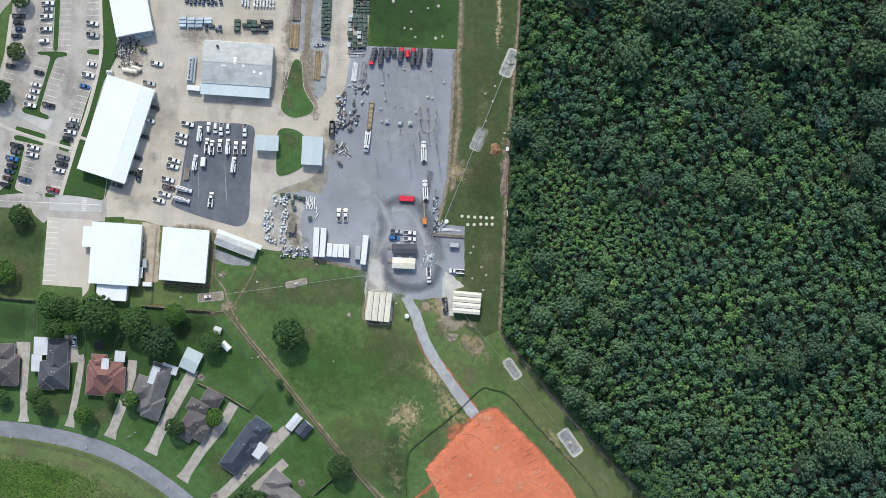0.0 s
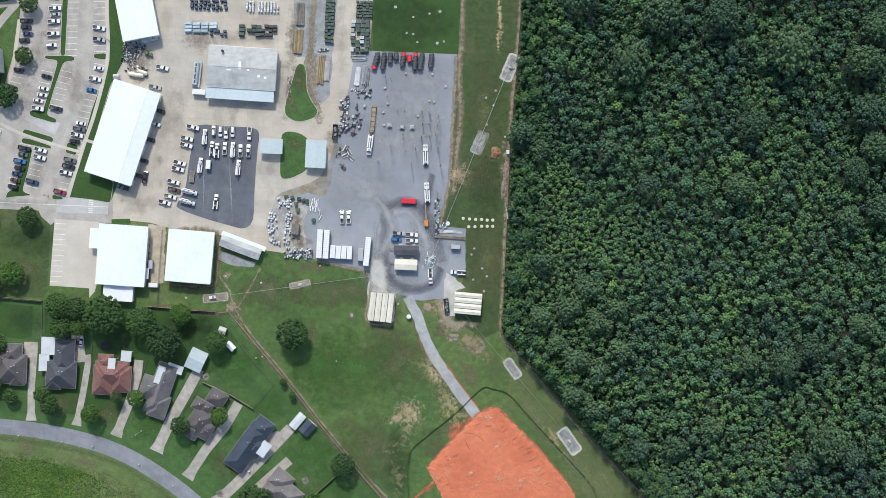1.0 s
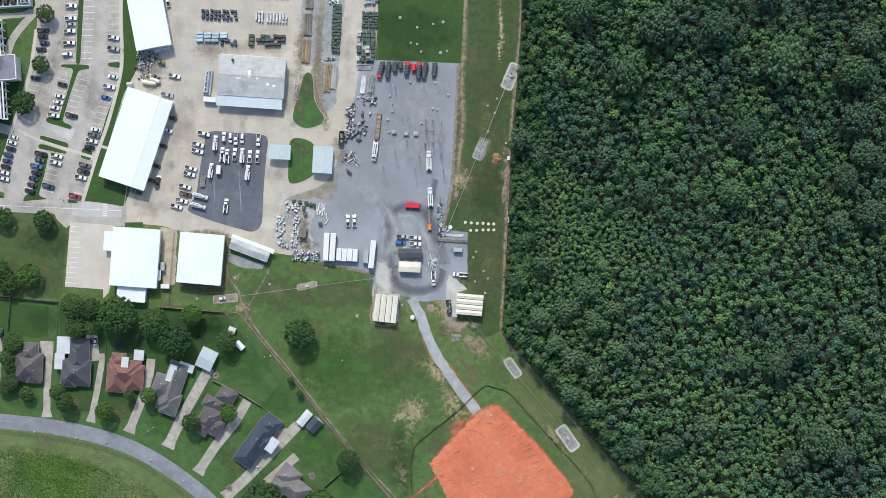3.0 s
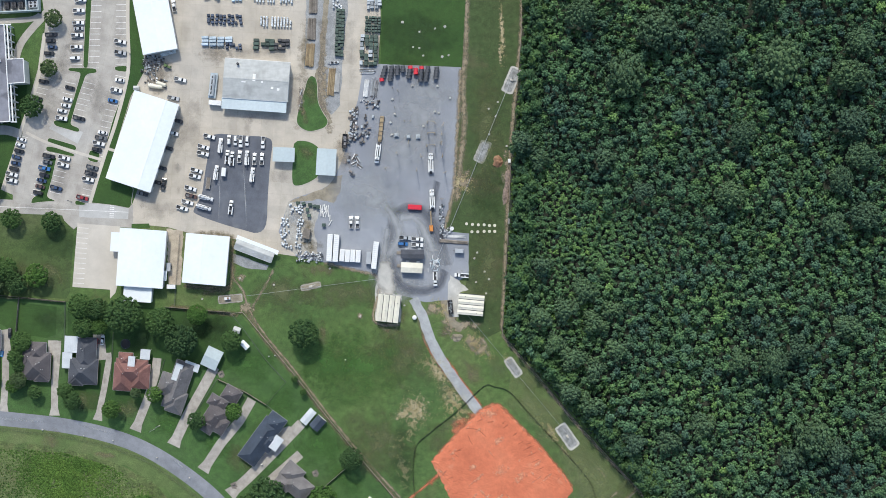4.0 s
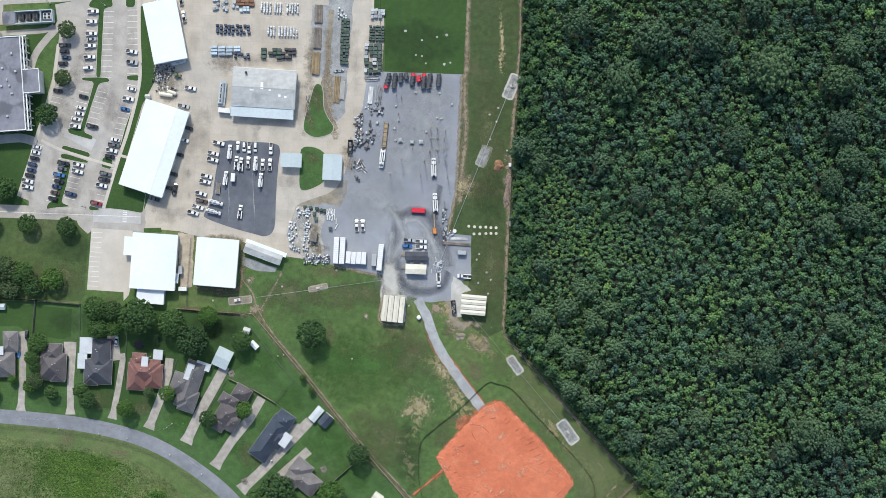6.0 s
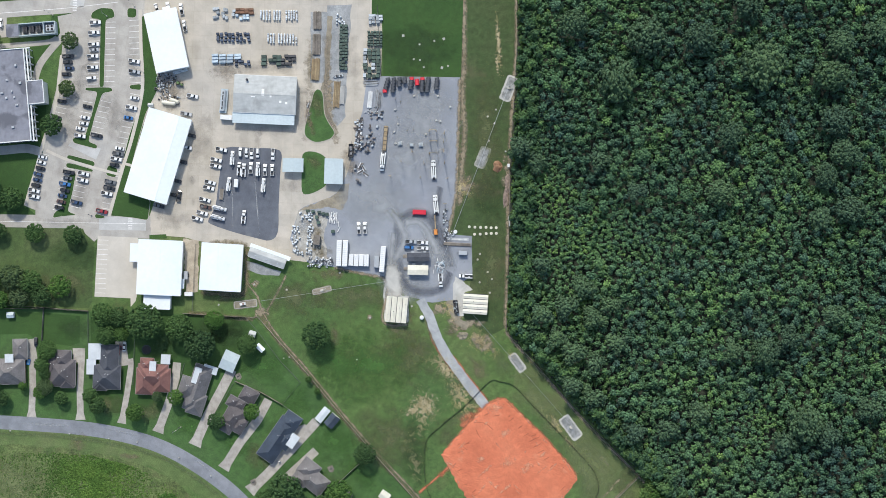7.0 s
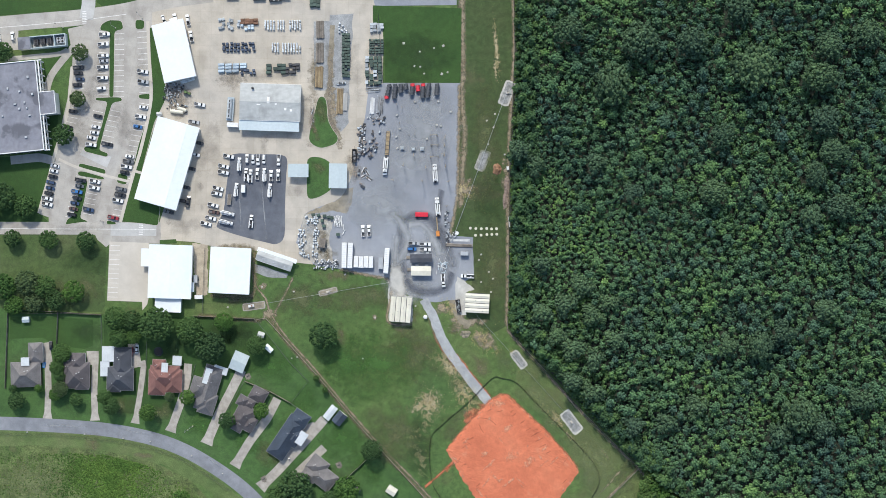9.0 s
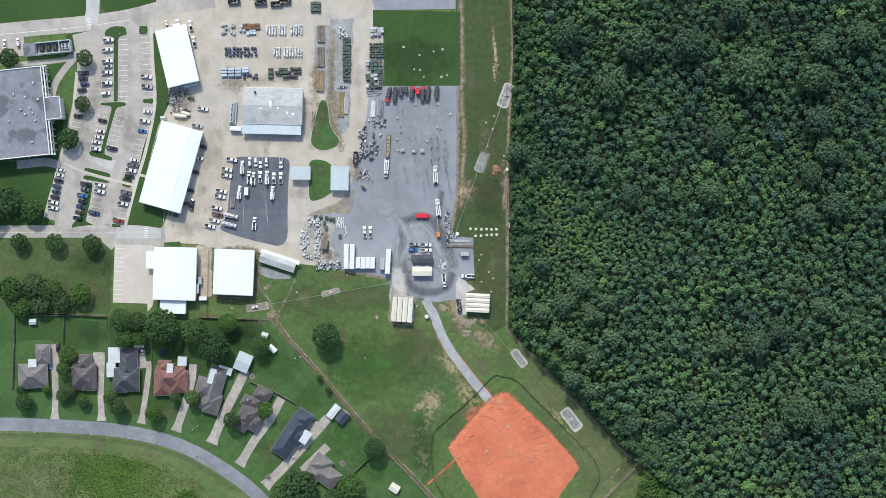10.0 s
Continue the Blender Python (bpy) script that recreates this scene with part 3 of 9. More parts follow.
ROAD_LINE = smooth([(-17.2, -21.6), (-12.5, -30.9), (-8.3, -42.6), (-1.6, -54.3), (6.2, -65.3), (15.1, -77.2)])
strip("gravel_road", ROAD_LINE, 4.7, 0.07, surface("pale_road_gravel", [(0.29, 0.302, 0.31), (0.385, 0.396, 0.402)], 0.1, 3.5, 0.2, 0.95, mid=(0.4, 0.12)), "grey gravel road down to the clay pad", "road", 0.25, 3)
trail("dirt", smooth([(8.8, 145.9), (8.3, 114.7), (7.8, 99.1), (6.8, 83.5), (7.3, 62.7), (5.2, 41.9), (4.2, 28.9)]), 4.2, "worn tan dirt track")
trail("dirt", smooth([(35.6, 145.9), (35.1, 109.5), (32.2, 75.7), (29.9, 47.1), (28.3, 10.7), (27.0, -20.5), (26.0, -38.7)]), 2.6, "narrow dirt path along the wood's fence")
trail("dirt", smooth([(26.0, -38.7), (31.5, -46.0), (45.8, -62.7), (64.0, -84.3), (79.6, -101.2), (93.9, -116.2), (118.6, -145.4)]), 2.2, "narrow dirt path along the lower fence")
trail("brown", smooth([(-99.3, -27.8), (-91.0, -40.6), (-78.0, -56.2), (-59.8, -79.6), (-41.6, -101.7), (-26.0, -118.6), (-7.8, -140.7)]), 3.2, "worn weedy strip along the back fences")
trail("dirt", smooth([(-106.6, -3.6), (-105.6, -11.4), (-100.9, -17.9), (-97.8, -27.0), (-89.5, -40.0), (-76.4, -55.6), (-58.2, -79.1), (-40.0, -101.2), (-24.4, -118.1), (-6.2, -140.2)]), 1.7, "trodden dirt path along the back fences")
trail("dirt", smooth([(-85.6, -7.5), (-90.5, -16.6), (-96.7, -27.0)]), 1.8, "faint trodden path over the grass")
slab("stack_yard", ragged([(-70.1, 127.2), (-57.9, 126.8), (-60.3, 90.4), (-71.1, 90.8)], 0.3, 3, 10), 0.075, GRAVEL, "grey gravel and concrete under the stacked poles", "gravel")
slab("alley_dirt", ragged([(-138.1, 12.2), (-130.0, 11.4), (-130.8, -2.3), (-131.1, -15.3), (-137.3, -14.8), (-137.8, 0.3)], 0.35, 1.5, 14), 0.058, surface("pale_tan_dirt", [(0.36, 0.305, 0.235), (0.45, 0.39, 0.305)], 0.15, 3.0, 0.15, 0.95, mid=(0.35, 0.2)), "tan bare dirt between two warehouses", "dirt")
strip("pole_track", smooth([(-60.3, 124.8), (-61.0, 114.4), (-62.0, 103.9), (-62.6, 93.5), (-64.9, 87.0), (-64.6, 80.1), (-62.7, 74.1), (-59.7, 67.1), (-58.0, 64.1)]), 2.6, 0.087, DIRT, "rutted tan dirt track beside the pole stacks", "dirt", 0.4, 61)
slab("gravel_strip", ragged([(-61.4, 130.3), (-48.9, 130.3), (-52.0, 99.1), (-53.6, 73.1), (-58.2, 67.9), (-62.1, 78.3), (-61.4, 99.1)], 0.5, 3, 11), 0.08, GRAVEL, "grey gravel under stacked equipment", "gravel")

# kerbed islands of grass
def eased(outline, r=1.6):
    """The outline with its corners rounded."""
    got, n = [], len(outline)
    for i in range(n):
        a, b, c = Vector(outline[i - 1]), Vector(outline[i]), Vector(outline[(i + 1) % n])
        p = b + (a - b).normalized() * min(r, (a - b).length * 0.45)
        q = b + (c - b).normalized() * min(r, (c - b).length * 0.45)
        got += [tuple(p.lerp(b, t).lerp(b.lerp(q, t), t)) for t in (0.0, 0.33, 0.67, 1.0)]
    return got


def island(outline, label="kerbed island of green grass", top=0.16, blade=None):
    outline = outline if len(outline) > 24 else eased(outline)
    ob = slab("grass_island", outline, top, blade or GRASS_DEEP, label, "grass")
    n = len(outline)
    kerb = Geo()
    for i in range(n):
        a, b = Vector(outline[i]), Vector(outline[(i + 1) % n])
        m = (a + b) / 2
        kerb.box(m.x, m.y, -0.1, (b - a).length + 0.1, 0.2, 0.3, math.degrees(math.atan2((b - a).y, (b - a).x)))
    part("kerb", kerb, CONCRETE_PALE, ob)
    return ob


island(smooth([(-69.5, 85.4), (-67.6, 87.4), (-65.3, 86.1), (-64.5, 81.6), (-64.2, 75.1), (-62.2, 70.2), (-59.4, 65.6), (-60.7, 62.4), (-65.0, 60.7), (-69.2, 60.3), (-73.3, 62.5), (-74.7, 65.6), (-73.6, 71.5), (-71.9, 77.4), (-70.5, 81.8)], True, 3), blade=GRASS_LAWN)
island(smooth([(-75.9, 54.3), (-70.7, 55.6), (-65.0, 53.3), (-62.4, 48.4), (-63.4, 39.3), (-68.1, 35.4), (-73.8, 33.5), (-76.7, 35.1), (-76.7, 44.5)], True, 3), blade=GRASS_LAWN)
island([(-178.1, 91.0), (-173.2, 90.8), (-172.4, 88.7), (-177.9, 87.9), (-182.0, 76.2), (-185.7, 63.2), (-181.0, 61.4), (-181.5, 59.3), (-193.5, 62.7), (-194.0, 65.3), (-187.7, 65.3), (-184.1, 75.7), (-180.5, 88.7), (-186.7, 89.5), (-186.7, 91.0)])
island([(-196.7, 56.2), (-195.7, 56.7), (-183.0, 53.0), (-182.5, 51.2), (-183.7, 50.3), (-197.0, 54.4)])
island([(-197.4, 52.6), (-193.8, 52.2), (-183.5, 48.8), (-183.8, 47.6), (-185.6, 47.7), (-197.5, 50.2)])
island([(-196.1, 46.5), (-192.2, 47.6), (-194.5, 36.7), (-197.1, 27.6), (-192.2, 25.7), (-201.3, 25.0), (-205.2, 24.2), (-203.9, 27.6), (-200.7, 28.9)])
island([(-164.1, 91.8), (-157.8, 92.3), (-157.8, 88.9), (-163.8, 89.7)])
island([(-176.0, 51.0), (-170.8, 49.1), (-172.1, 44.2), (-177.3, 45.8)])
island([(-183.1, 26.3), (-177.9, 24.7), (-178.4, 23.7), (-183.3, 23.7)])
island([(-182.5, 129.6), (-178.1, 131.8), (-171.5, 131.3), (-170.5, 126.7), (-175.3, 125.7), (-177.1, 90.9), (-179.5, 91.0), (-178.1, 125.8), (-183.2, 126.3)], top=0.165)
island([(-164.2, 131.5), (-159.3, 131.0), (-159.8, 126.2), (-164.4, 126.4)])
island([(-157.1, 127.2), (-153.9, 126.9), (-152.6, 114.7), (-149.8, 97.5), (-149.0, 93.9), (-149.3, 89.5), (-153.9, 80.6), (-156.0, 77.0), (-166.7, 40.6), (-167.5, 36.7), (-154.5, 32.5), (-156.0, 22.1), (-164.3, 23.7), (-176.3, 25.0), (-173.4, 34.1), (-164.9, 65.3), (-156.5, 88.7), (-156.8, 99.1), (-157.6, 114.7)], "long kerbed strip of green grass beside the warehouses")
strip("sidewalk", smooth([(-157.6, 130.4), (-157.6, 111.9), (-157.1, 93.9), (-158.7, 82.0), (-163.5, 63.7), (-167.8, 51.0), (-172.2, 37.1), (-175.9, 24.7)]), 1.7, 0.21, CONCRETE_PALE, "narrow pale concrete walk along the grass strip", "pavement")
strip("sidewalk", smooth([(-198.4, 107.9), (-200.1, 95.4), (-201.6, 85.0), (-205.3, 73.2), (-209.0, 62.9), (-212.4, 51.0), (-215.8, 40.7), (-218.8, 31.0)]), 1.7, 0.2, CONCRETE_PALE, "narrow pale concrete walk beside the office lawn", "pavement")
strip("crosswalk", smooth([(-207.3, 59.2), (-197.3, 54.4), (-181.9, 49.4), (-170.4, 46.0)]), 1.4, 0.205, CONCRETE_PALE, "pale concrete walk between two grass islands", "pavement")
strip("crosswalk", [(-167.8, 51.6), (-163.1, 50.2)], 1.4, 0.215, CONCRETE_PALE, "short pale concrete walk across the grass strip", "pavement")
slab("verge", [(-155.5, 14.6), (-146.9, 14.8), (-146.4, 12.7), (-155.5, 12.5)], 0.09, GRASS_DEEP, "small green verge at the yard's edge", "grass")
slab("north_verge", [(-261.7, 167.6), (-188.9, 164.4), (-190.8, 140.3), (-193.1, 137.9), (-257.0, 135.2)], 0.06, GRASS_DEEP, "green grass beyond the north road", "grass")
slab("north_lawn_east", [(-182.9, 164.2), (-151.9, 162.9), (-154.6, 142.4), (-165.7, 139.8), (-180.9, 138.6), (-184.4, 141.5)], 0.072, GRASS_DEEP, "green grass between two roads", "grass")
slab("office_lawn", [(-203.2, 128.1), (-191.9, 129.7), (-200.0, 116.4), (-209.6, 104.7), (-212.5, 94.2), (-206.7, 87.9), (-207.4, 71.2), (-210.3, 59.2), (-218.8, 31.1), (-213.8, 26.3), (-261.4, 28.3), (-260.0, 61.3), (-223.6, 61.3), (-211.6, 92.6), (-215.4, 112.2), (-205.6, 113.0)], 0.05,
     GRASS_DEEP, "dark green lawn beside the offices", "grass")
strip("office_path", smooth([(-191.8, 127.4), (-198.1, 117.5), (-204.3, 110.5), (-209.3, 104.1), (-211.6, 98.8), (-213.0, 92.3)]), 3.6, 0.09, CONCRETE_LOT, "curved concrete footpath to the offices", "pavement")
strip("office_terrace", smooth([(-210.6, 58.6), (-217.5, 60.4), (-226.7, 59.9), (-232.8, 59.5)]), 4.5, 0.09, CONCRETE_LOT, "concrete terrace behind the offices", "pavement")

# streets and gardens
slab("garden_lawns", [(-269.3, -15.7), (-187.6, -23.6), (-145.3, -26.3), (-102.9, -28.6), (-76.9, -60.0), (-36.3, -102.6), (-7.6, -140.1), (-104.3, -136.1), (-127.5, -109.4), (-157.1, -93.1), (-199.1, -80.1), (-271.8, -75.3)], 0.02, GRASS_LAWN, "bright mown garden lawns", "lawn")
# shade of the garden trees is put into this lawn's colour
slab("shady_lawn", [(-236.0, -23.4), (-213.0, -23.9), (-192.1, -26.2), (-192.6, -39.9), (-197.1, -41.5), (-212.0, -39.2), (-219.3, -34.8), (-236.4, -34.8)], 0.027, GRASS_DEEP, "back garden lawn with tree shade painted into its green", "lawn")
# darker lawn tone, with the gardens' shade painted into it
slab("shady_lawn", [(-186.7, -24.7), (-138.9, -27.0), (-107.1, -29.9), (-96.7, -42.6), (-100.9, -51.7), (-112.3, -59.0), (-125.9, -55.6), (-138.9, -59.0), (-150.6, -77.8), (-186.7, -75.7)], 0.026, GRASS_DEEP, "dark green back gardens, grass tone with shade painted in", "lawn")
STREET = smooth([(-271.9, -78.3), (-247.6, -79.0), (-217.3, -81.2), (-187.1, -84.6), (-163.1, -90.1), (-145.2, -97.5), (-127.5, -108.8), (-112.8, -121.2), (-98.4, -137.9)])
strip("street", STREET, 7.1, 0.07, ROAD, "grey asphalt residential street with patched cracks", "road")
strip("verge_south", smooth([(-272.2, -85.3), (-217.6, -88.1), (-187.4, -91.8), (-163.4, -97.9), (-145.5, -106.0), (-127.9, -118.8), (-116.3, -131.1)]), 8.5, 0.03, GRASS_VERGE, "mown olive roadside verge", "grass", 0.8, 31)
slab("meadow", [(-275.3, -88.2), (-217.8, -91.5), (-187.6, -95.4), (-163.6, -101.9), (-142.8, -113.3), (-122.6, -138.4), (-277.2, -132.1)], 0.025, GRASS_ROUGH, "rough overgrown meadow", "grass")


drives = []


def drive(pts, w):
    drives.append(w)
    a, b = Vector(pts[0]), Vector(pts[1])
    d = (b - a).normalized()
    n = Vector((-d.y, d.x))
    if len(pts) > 2:
        slab("driveway_mouth", [tuple(a - d * 0.6 + n * (w / 2 + 0.9)), tuple(a + d * 3.5 + n * (w / 2 - 0.05)), tuple(a + d * 3.5 - n * (w / 2 - 0.05)), tuple(a - d * 0.6 - n * (w / 2 + 0.9))], 0.04, DRIVE, "flared concrete mouth of a driveway", "driveway")
    strip("driveway", pts, w, 0.05 + 0.004 * len(drives), DRIVE, "grey concrete driveway with tyre stains", "driveway")


drive([(-218.1, -77.2), (-217.1, -61.8), (-216.9, -40.6)], 3.4)
drive([(-218.0, -37.5), (-216.6, -48.2)], 4.6)
drive([(-193.0, -78.9), (-192.9, -62.8), (-191.7, -47.7), (-191.5, -42.8)], 3.4)
drive([(-193.9, -42.7), (-193.9, -50.0)], 4.6)
drive([(-171.8, -81.2), (-168.8, -66.8), (-166.3, -51.8), (-166.8, -48.7)], 3.0)
drive([(-171.6, -39.4), (-170.0, -52.2)], 5.5)
drive([(-153.2, -86.2), (-147.1, -70.7), (-143.6, -58.8), (-142.7, -51.2)], 4.2)
drive([(-134.4, -93.4), (-127.7, -79.1), (-120.2, -65.8), (-114.6, -55.4)], 5.0)
drive([(-119.8, -105.8), (-111.7, -93.4), (-102.1, -81.7), (-96.2, -71.3)], 4.6)
drive([(-106.6, -117.8), (-97.2, -109.1), (-82.9, -94.6), (-71.8, -82.9)], 5.0)
drive([(-88.2, -111.9), (-72.4, -98.0)], 4.4)
slab("back_patio", [(-85.3, -86.9), (-77.9, -84.2), (-73.5, -87.4), (-83.0, -97.6)], 0.045, DRIVE, "concrete yard behind a house", "pavement")


# the raised clay pad, with a banked edge and eroded runnels
PAD = [(-8.1, -101.7), (-1.6, -94.9), (4.9, -87.6), (9.9, -82.2), (16.9, -75.9), (24.4, -73.6), (30.9, -79.6), (39.3, -88.2), (45.0, -94.1), (55.4, -106.4), (61.4, -115.2), (48.8, -131.5), (41.0, -137.5), (13.8, -134.9), (6.6, -127.9)]
pad = Geo()
edge = ragged(PAD, 0.5, 1.3, 12)
mid_x, mid_y = sum(p[0] for p in edge) / len(edge), sum(p[1] for p in edge) / len(edge)
r0 = random.Random(5)
rings = []
for j in range(28):
    k = 1.02 - j * 0.0365
    rise = 0.62 * min(1.0, max(0.0, (1.02 - k) / 0.11)) ** 0.7 - 0.08
    ruts = 0.16 * math.exp(-((k - 0.855) / 0.012) ** 2) + 0.1 * math.exp(-((k - 0.79) / 0.012) ** 2)
    ring = []
    for x, y in edge:
        px, py = mid_x + (x - mid_x) * k + r0.uniform(-0.12, 0.12), mid_y + (y - mid_y) * k + r0.uniform(-0.12, 0.12)
        bump = 0.16 * noise.noise((px * 0.16, py * 0.16, 2.0)) + 0.1 * noise.noise((px * 0.5, py * 0.5, 6.0)) + 0.09 * noise.noise((px * 1.1, py * 1.1, 9.0))
        ring.append((px, py, rise + (bump - ruts * (0.6 + noise.noise((px * 0.1, py * 0.1, 4.0))) if j > 1 else 0)))
    rings.append(ring)
ne = len(edge)
pad.v = [p for ring in rings for p in ring] + [(mid_x, mid_y, 0.55)]
for k in range(len(rings) - 1):
    pad.f += [(k * ne + i, k * ne + (i + 1) % ne, (k + 1) * ne + (i + 1) % ne, (k + 1) * ne + i) for i in range(ne)]
pad.f += [((len(rings) - 1) * ne + i, (len(rings) - 1) * ne + (i + 1) % ne, len(pad.v) - 1) for i in range(ne)]
if sum(PAD[i][0] * PAD[(i + 1) % len(PAD)][1] - PAD[(i + 1) % len(PAD)][0] * PAD[i][1] for i in range(len(PAD))) < 0:
    pad.f = [f[::-1] for f in pad.f]
solid("clay_pad", pad, CLAY, "raised pad of bare red-orange clay with eroded edges", "earthwork", kind="structure")

# wear, stains, painted garden shade and loose stuff on the ground
G, P, C = 0.03, 0.056, 0.085
for kind, at, rx, ry, turn, z in [
    ("brown", (-37.4, -51.7), 12, 9, 0, G), ("brown", (-27.0, -30.9), 9, 6, 0, G),
    ("dirt", (-98.8, -27.0), 4.5, 5, 0, G), ("dirt", (-101.9, -12.0), 3, 3, 0, G), ("brown", (-61.6, -39.3), 3, 9, 10, G), ("pale", (-72.3, -23.1), 3.2, 2.6, 0, G), ("pale", (-60.3, -23.9), 2.6, 2.2, 0, G),
    ("brown", (-115.5, -18.5), 14, 4, 4, G), ("brown", (-63.4, -7.5), 12, 4, 0, G), ("dirt", (-85.6, -15.3), 2, 2, 0, G), ("dirt", (-43.2, -30.4), 2, 2, 0, G), ("straw", (-16.1, -76.4), 9, 9, 20, G), ("straw", (-21.8, -78.3), 7, 3, 20, G), ("straw", (-4.9, -58.2), 4, 9, 35, G), ("straw", (1.6, -70.5), 5.5, 9, 30, G),
]:
    patch(kind, at, rx, ry, turn, z)
for kind, at, rx, ry, turn, z in [
    ("dirt", (0.3, -30.9), 4, 9, 25, G), ("dirt", (-2.1, -24.4), 3, 5, 0, G), ("brown", (-1.8, -38.2), 4, 4, 0, G), ("dirt", (4.2, -40.6), 3.6, 3.4, 0, G), ("dirt", (8.1, -34.8), 9, 3, 0, G), ("dirt", (12.5, -43.2), 6, 6, 0, G), ("dirt", (1.6, -34.8), 5, 9, 30, G), ("dirt", (15.9, -46.0), 8, 5, -25, G), ("pale", (25.0, -56.9), 9, 6, -40, G), ("brown", (-21.8, -46.5), 12, 9, 0, G), ("brown", (-29.6, -37.4), 8, 6, 0, G), ("pale", (-1.0, -67.3), 6, 10, 30, G), ("dirt", (-7.0, -27.0), 6, 5, 0, G), ("dirt", (7.3, 36.7), 5, 8, 0, G), ("straw", (3.6, 35.4), 4, 5, 0, G), ("dirt", (4.2, 28.9), 3, 5, 0, G),
    ("brown", (17.2, 34.1), 12, 10, 0, G), ("straw", (26.0, 109.5), 1.6, 16, 4, G), ("straw", (25.0, 99.1), 1.2, 8, 4, G), ("dirt", (32.2, 82.2), 4, 10, 15, G), ("dirt", (28.6, 39.3), 3, 14, 0, G), ("brown", (28.9, 28.9), 2.4, 10, 0, G), ("brown", (3.4, 101.7), 7, 10, 0, G), ("dirt", (0.3, 95.2), 3, 4, 0, G),
    ("clay", (5.7, -84.3), 7, 4, 30, G), ("clay", (13.3, -79.1), 6, 4, 30, G), ("clay", (-7.5, -111.0), 5, 2.5, 35, G), ("straw", (50.4, -86.9), 3, 8, 35, G), ("brown", (35.4, -46.5), 10, 5, -40, G),
]:
    patch(kind, at, rx, ry, turn, z)
for kind, at, rx, ry, turn, z in [
    ("dust", (-25.7, -12.7), 14, 13, 0, P), ("dust", (-21.8, 52.3), 26, 18, 20, P), ("dust", (-10.1, 79.6), 18, 14, 10, P), ("dust", (-4.9, 2.9), 7, 14, 15, P), 
    ("dust", (-16.6, -15.3), 12, 6, -4, P), ("dust", (-10.1, 8.1), 10, 7, 0, P), 
    ("mud", (-51.5, 48.4), 5, 12, 15, P), ("brown", (-68.9, 10.7), 4, 9, 0, C), ("brown", (-67.1, 3.4), 6, 5, 0, C), ("mud", (-72.5, 75.7), 2.4, 9, 0, 0.17), ("dull", (-68.0, 79.0), 4, 8, 8, 0.17), ("brown", (-71.0, 68.5), 2.2, 6, 12, 0.17), ("dull", (-70.0, 50.0), 5, 4, 0, 0.17), ("dirt", (-60.6, 65.3), 4, 8, 30, C), ("dirt", (-61.4, 83.5), 3, 20, 0, C), ("brown", (-70.7, 99.1), 4, 18, 0, C), ("mud", (-68.6, 62.7), 9, 3, 0, C), ("dust", (-76.4, 17.2), 5, 4, 0, C + 0.01),
    ("dust", (-36.3, 26.3), 22, 14, 10, P), 
]:
    patch(kind, at, rx, ry, turn, z)
for kind, at, rx, ry, turn, z in [
    ("oil", (-96.0, 67.1), 20, 3.5, -4, C), ("oil", (-98.8, 62.7), 3, 5, 0, C), ("oil", (-150.0, 26.3), 3.2, 5, 0, C), ("oil", (-133.1, 41.9), 2, 3, 30, C), ("oil", (-132.4, 31.5), 1.5, 3, 0, C), ("oil", (-196.6, 86.1), 8, 14, -10, 0.1), ("oil", (-192.2, 69.2), 9, 12, -10, 0.1), ("oil", (-189.6, 93.9), 5, 16, -10, 0.1), ("oil", (-172.7, 75.7), 5, 14, -15, 0.1), ("mud", (-114.2, 97.8), 9, 7, 0, C),
    ("oil", (-128.5, 62.7), 9, 20, -12, C), ("mud", (-115.5, 104.3), 8, 4, 0, C), ("oil", (-76.4, 75.7), 6, 18, 0, C), ("oil", (-177.9, 99.1), 3, 16, 0, 0.1), ("oil", (-176.6, 80.9), 4, 14, -15, 0.1), ("oil", (-184.4, 99.1), 4, 18, 0, 0.1), ("oil", (-167.5, 70.5), 4, 16, -15, 0.1), ("oil", (-189.6, 36.7), 5, 14, -15, 0.1), ("oil", (-175.3, 34.1), 4, 12, -15, 0.1), ("oil", (-162.3, 104.3), 4, 14, 0, 0.1), ("oil", (-81.7, 39.3), 6, 6, 0, C), ("oil", (-141.5, 21.1), 12, 6, 0, C), ("oil", (-47.8, 99.1), 4, 18, 0, C), ("oil", (-99.9, 99.1), 30, 5, 0, C), ("oil", (-89.5, 86.1), 30, 3, 0, C),
    ("mud", (-141.5, 87.4), 9, 12, -10, C), ("oil", (-145.4, 91.3), 7, 9, 0, C), ("oil", (-198.7, 22.4), 14, 3, 0, 0.11),
]:
    patch(kind, at, rx, ry, turn, z)
trail("dirt", smooth([(52.5, -70.5), (64.0, -84.2), (79.4, -101.0), (91.6, -113.6)]), 1.8, "bare trodden line along the wood's fence", G)
trail("dirt", smooth([(92.0, -115.2), (84.6, -122.0), (77.4, -128.6), (66.0, -139.0)]), 1.8, "bare trodden line along the field's corner fence", G)
for kind, at, rx, ry, turn in (("dull", (84.0, -118.0), 10, 6, 40), ("dirt", (76.0, -107.5), 7, 1.0, -52), ("dirt", (80.5, -118.5), 6, 0.8, 44), ("dirt", (77.0, -122.5), 7, 0.8, 44), ("straw", (57.5, -96.5), 6, 2.2, -46)):
    patch(kind, at, rx, ry, turn, G)
trail("dark", smooth([(-25.2, -13.8), (-27.9, -6.3), (-28.8, 2.7), (-27.8, 13.1), (-25.2, 19.6), (-19.1, 22.4), (-12.0, 20.6), (-7.5, 14.5), (-4.2, 4.8), (-1.6, -5.7)]), 7.0, "dark looping tyre track on the asphalt", P)
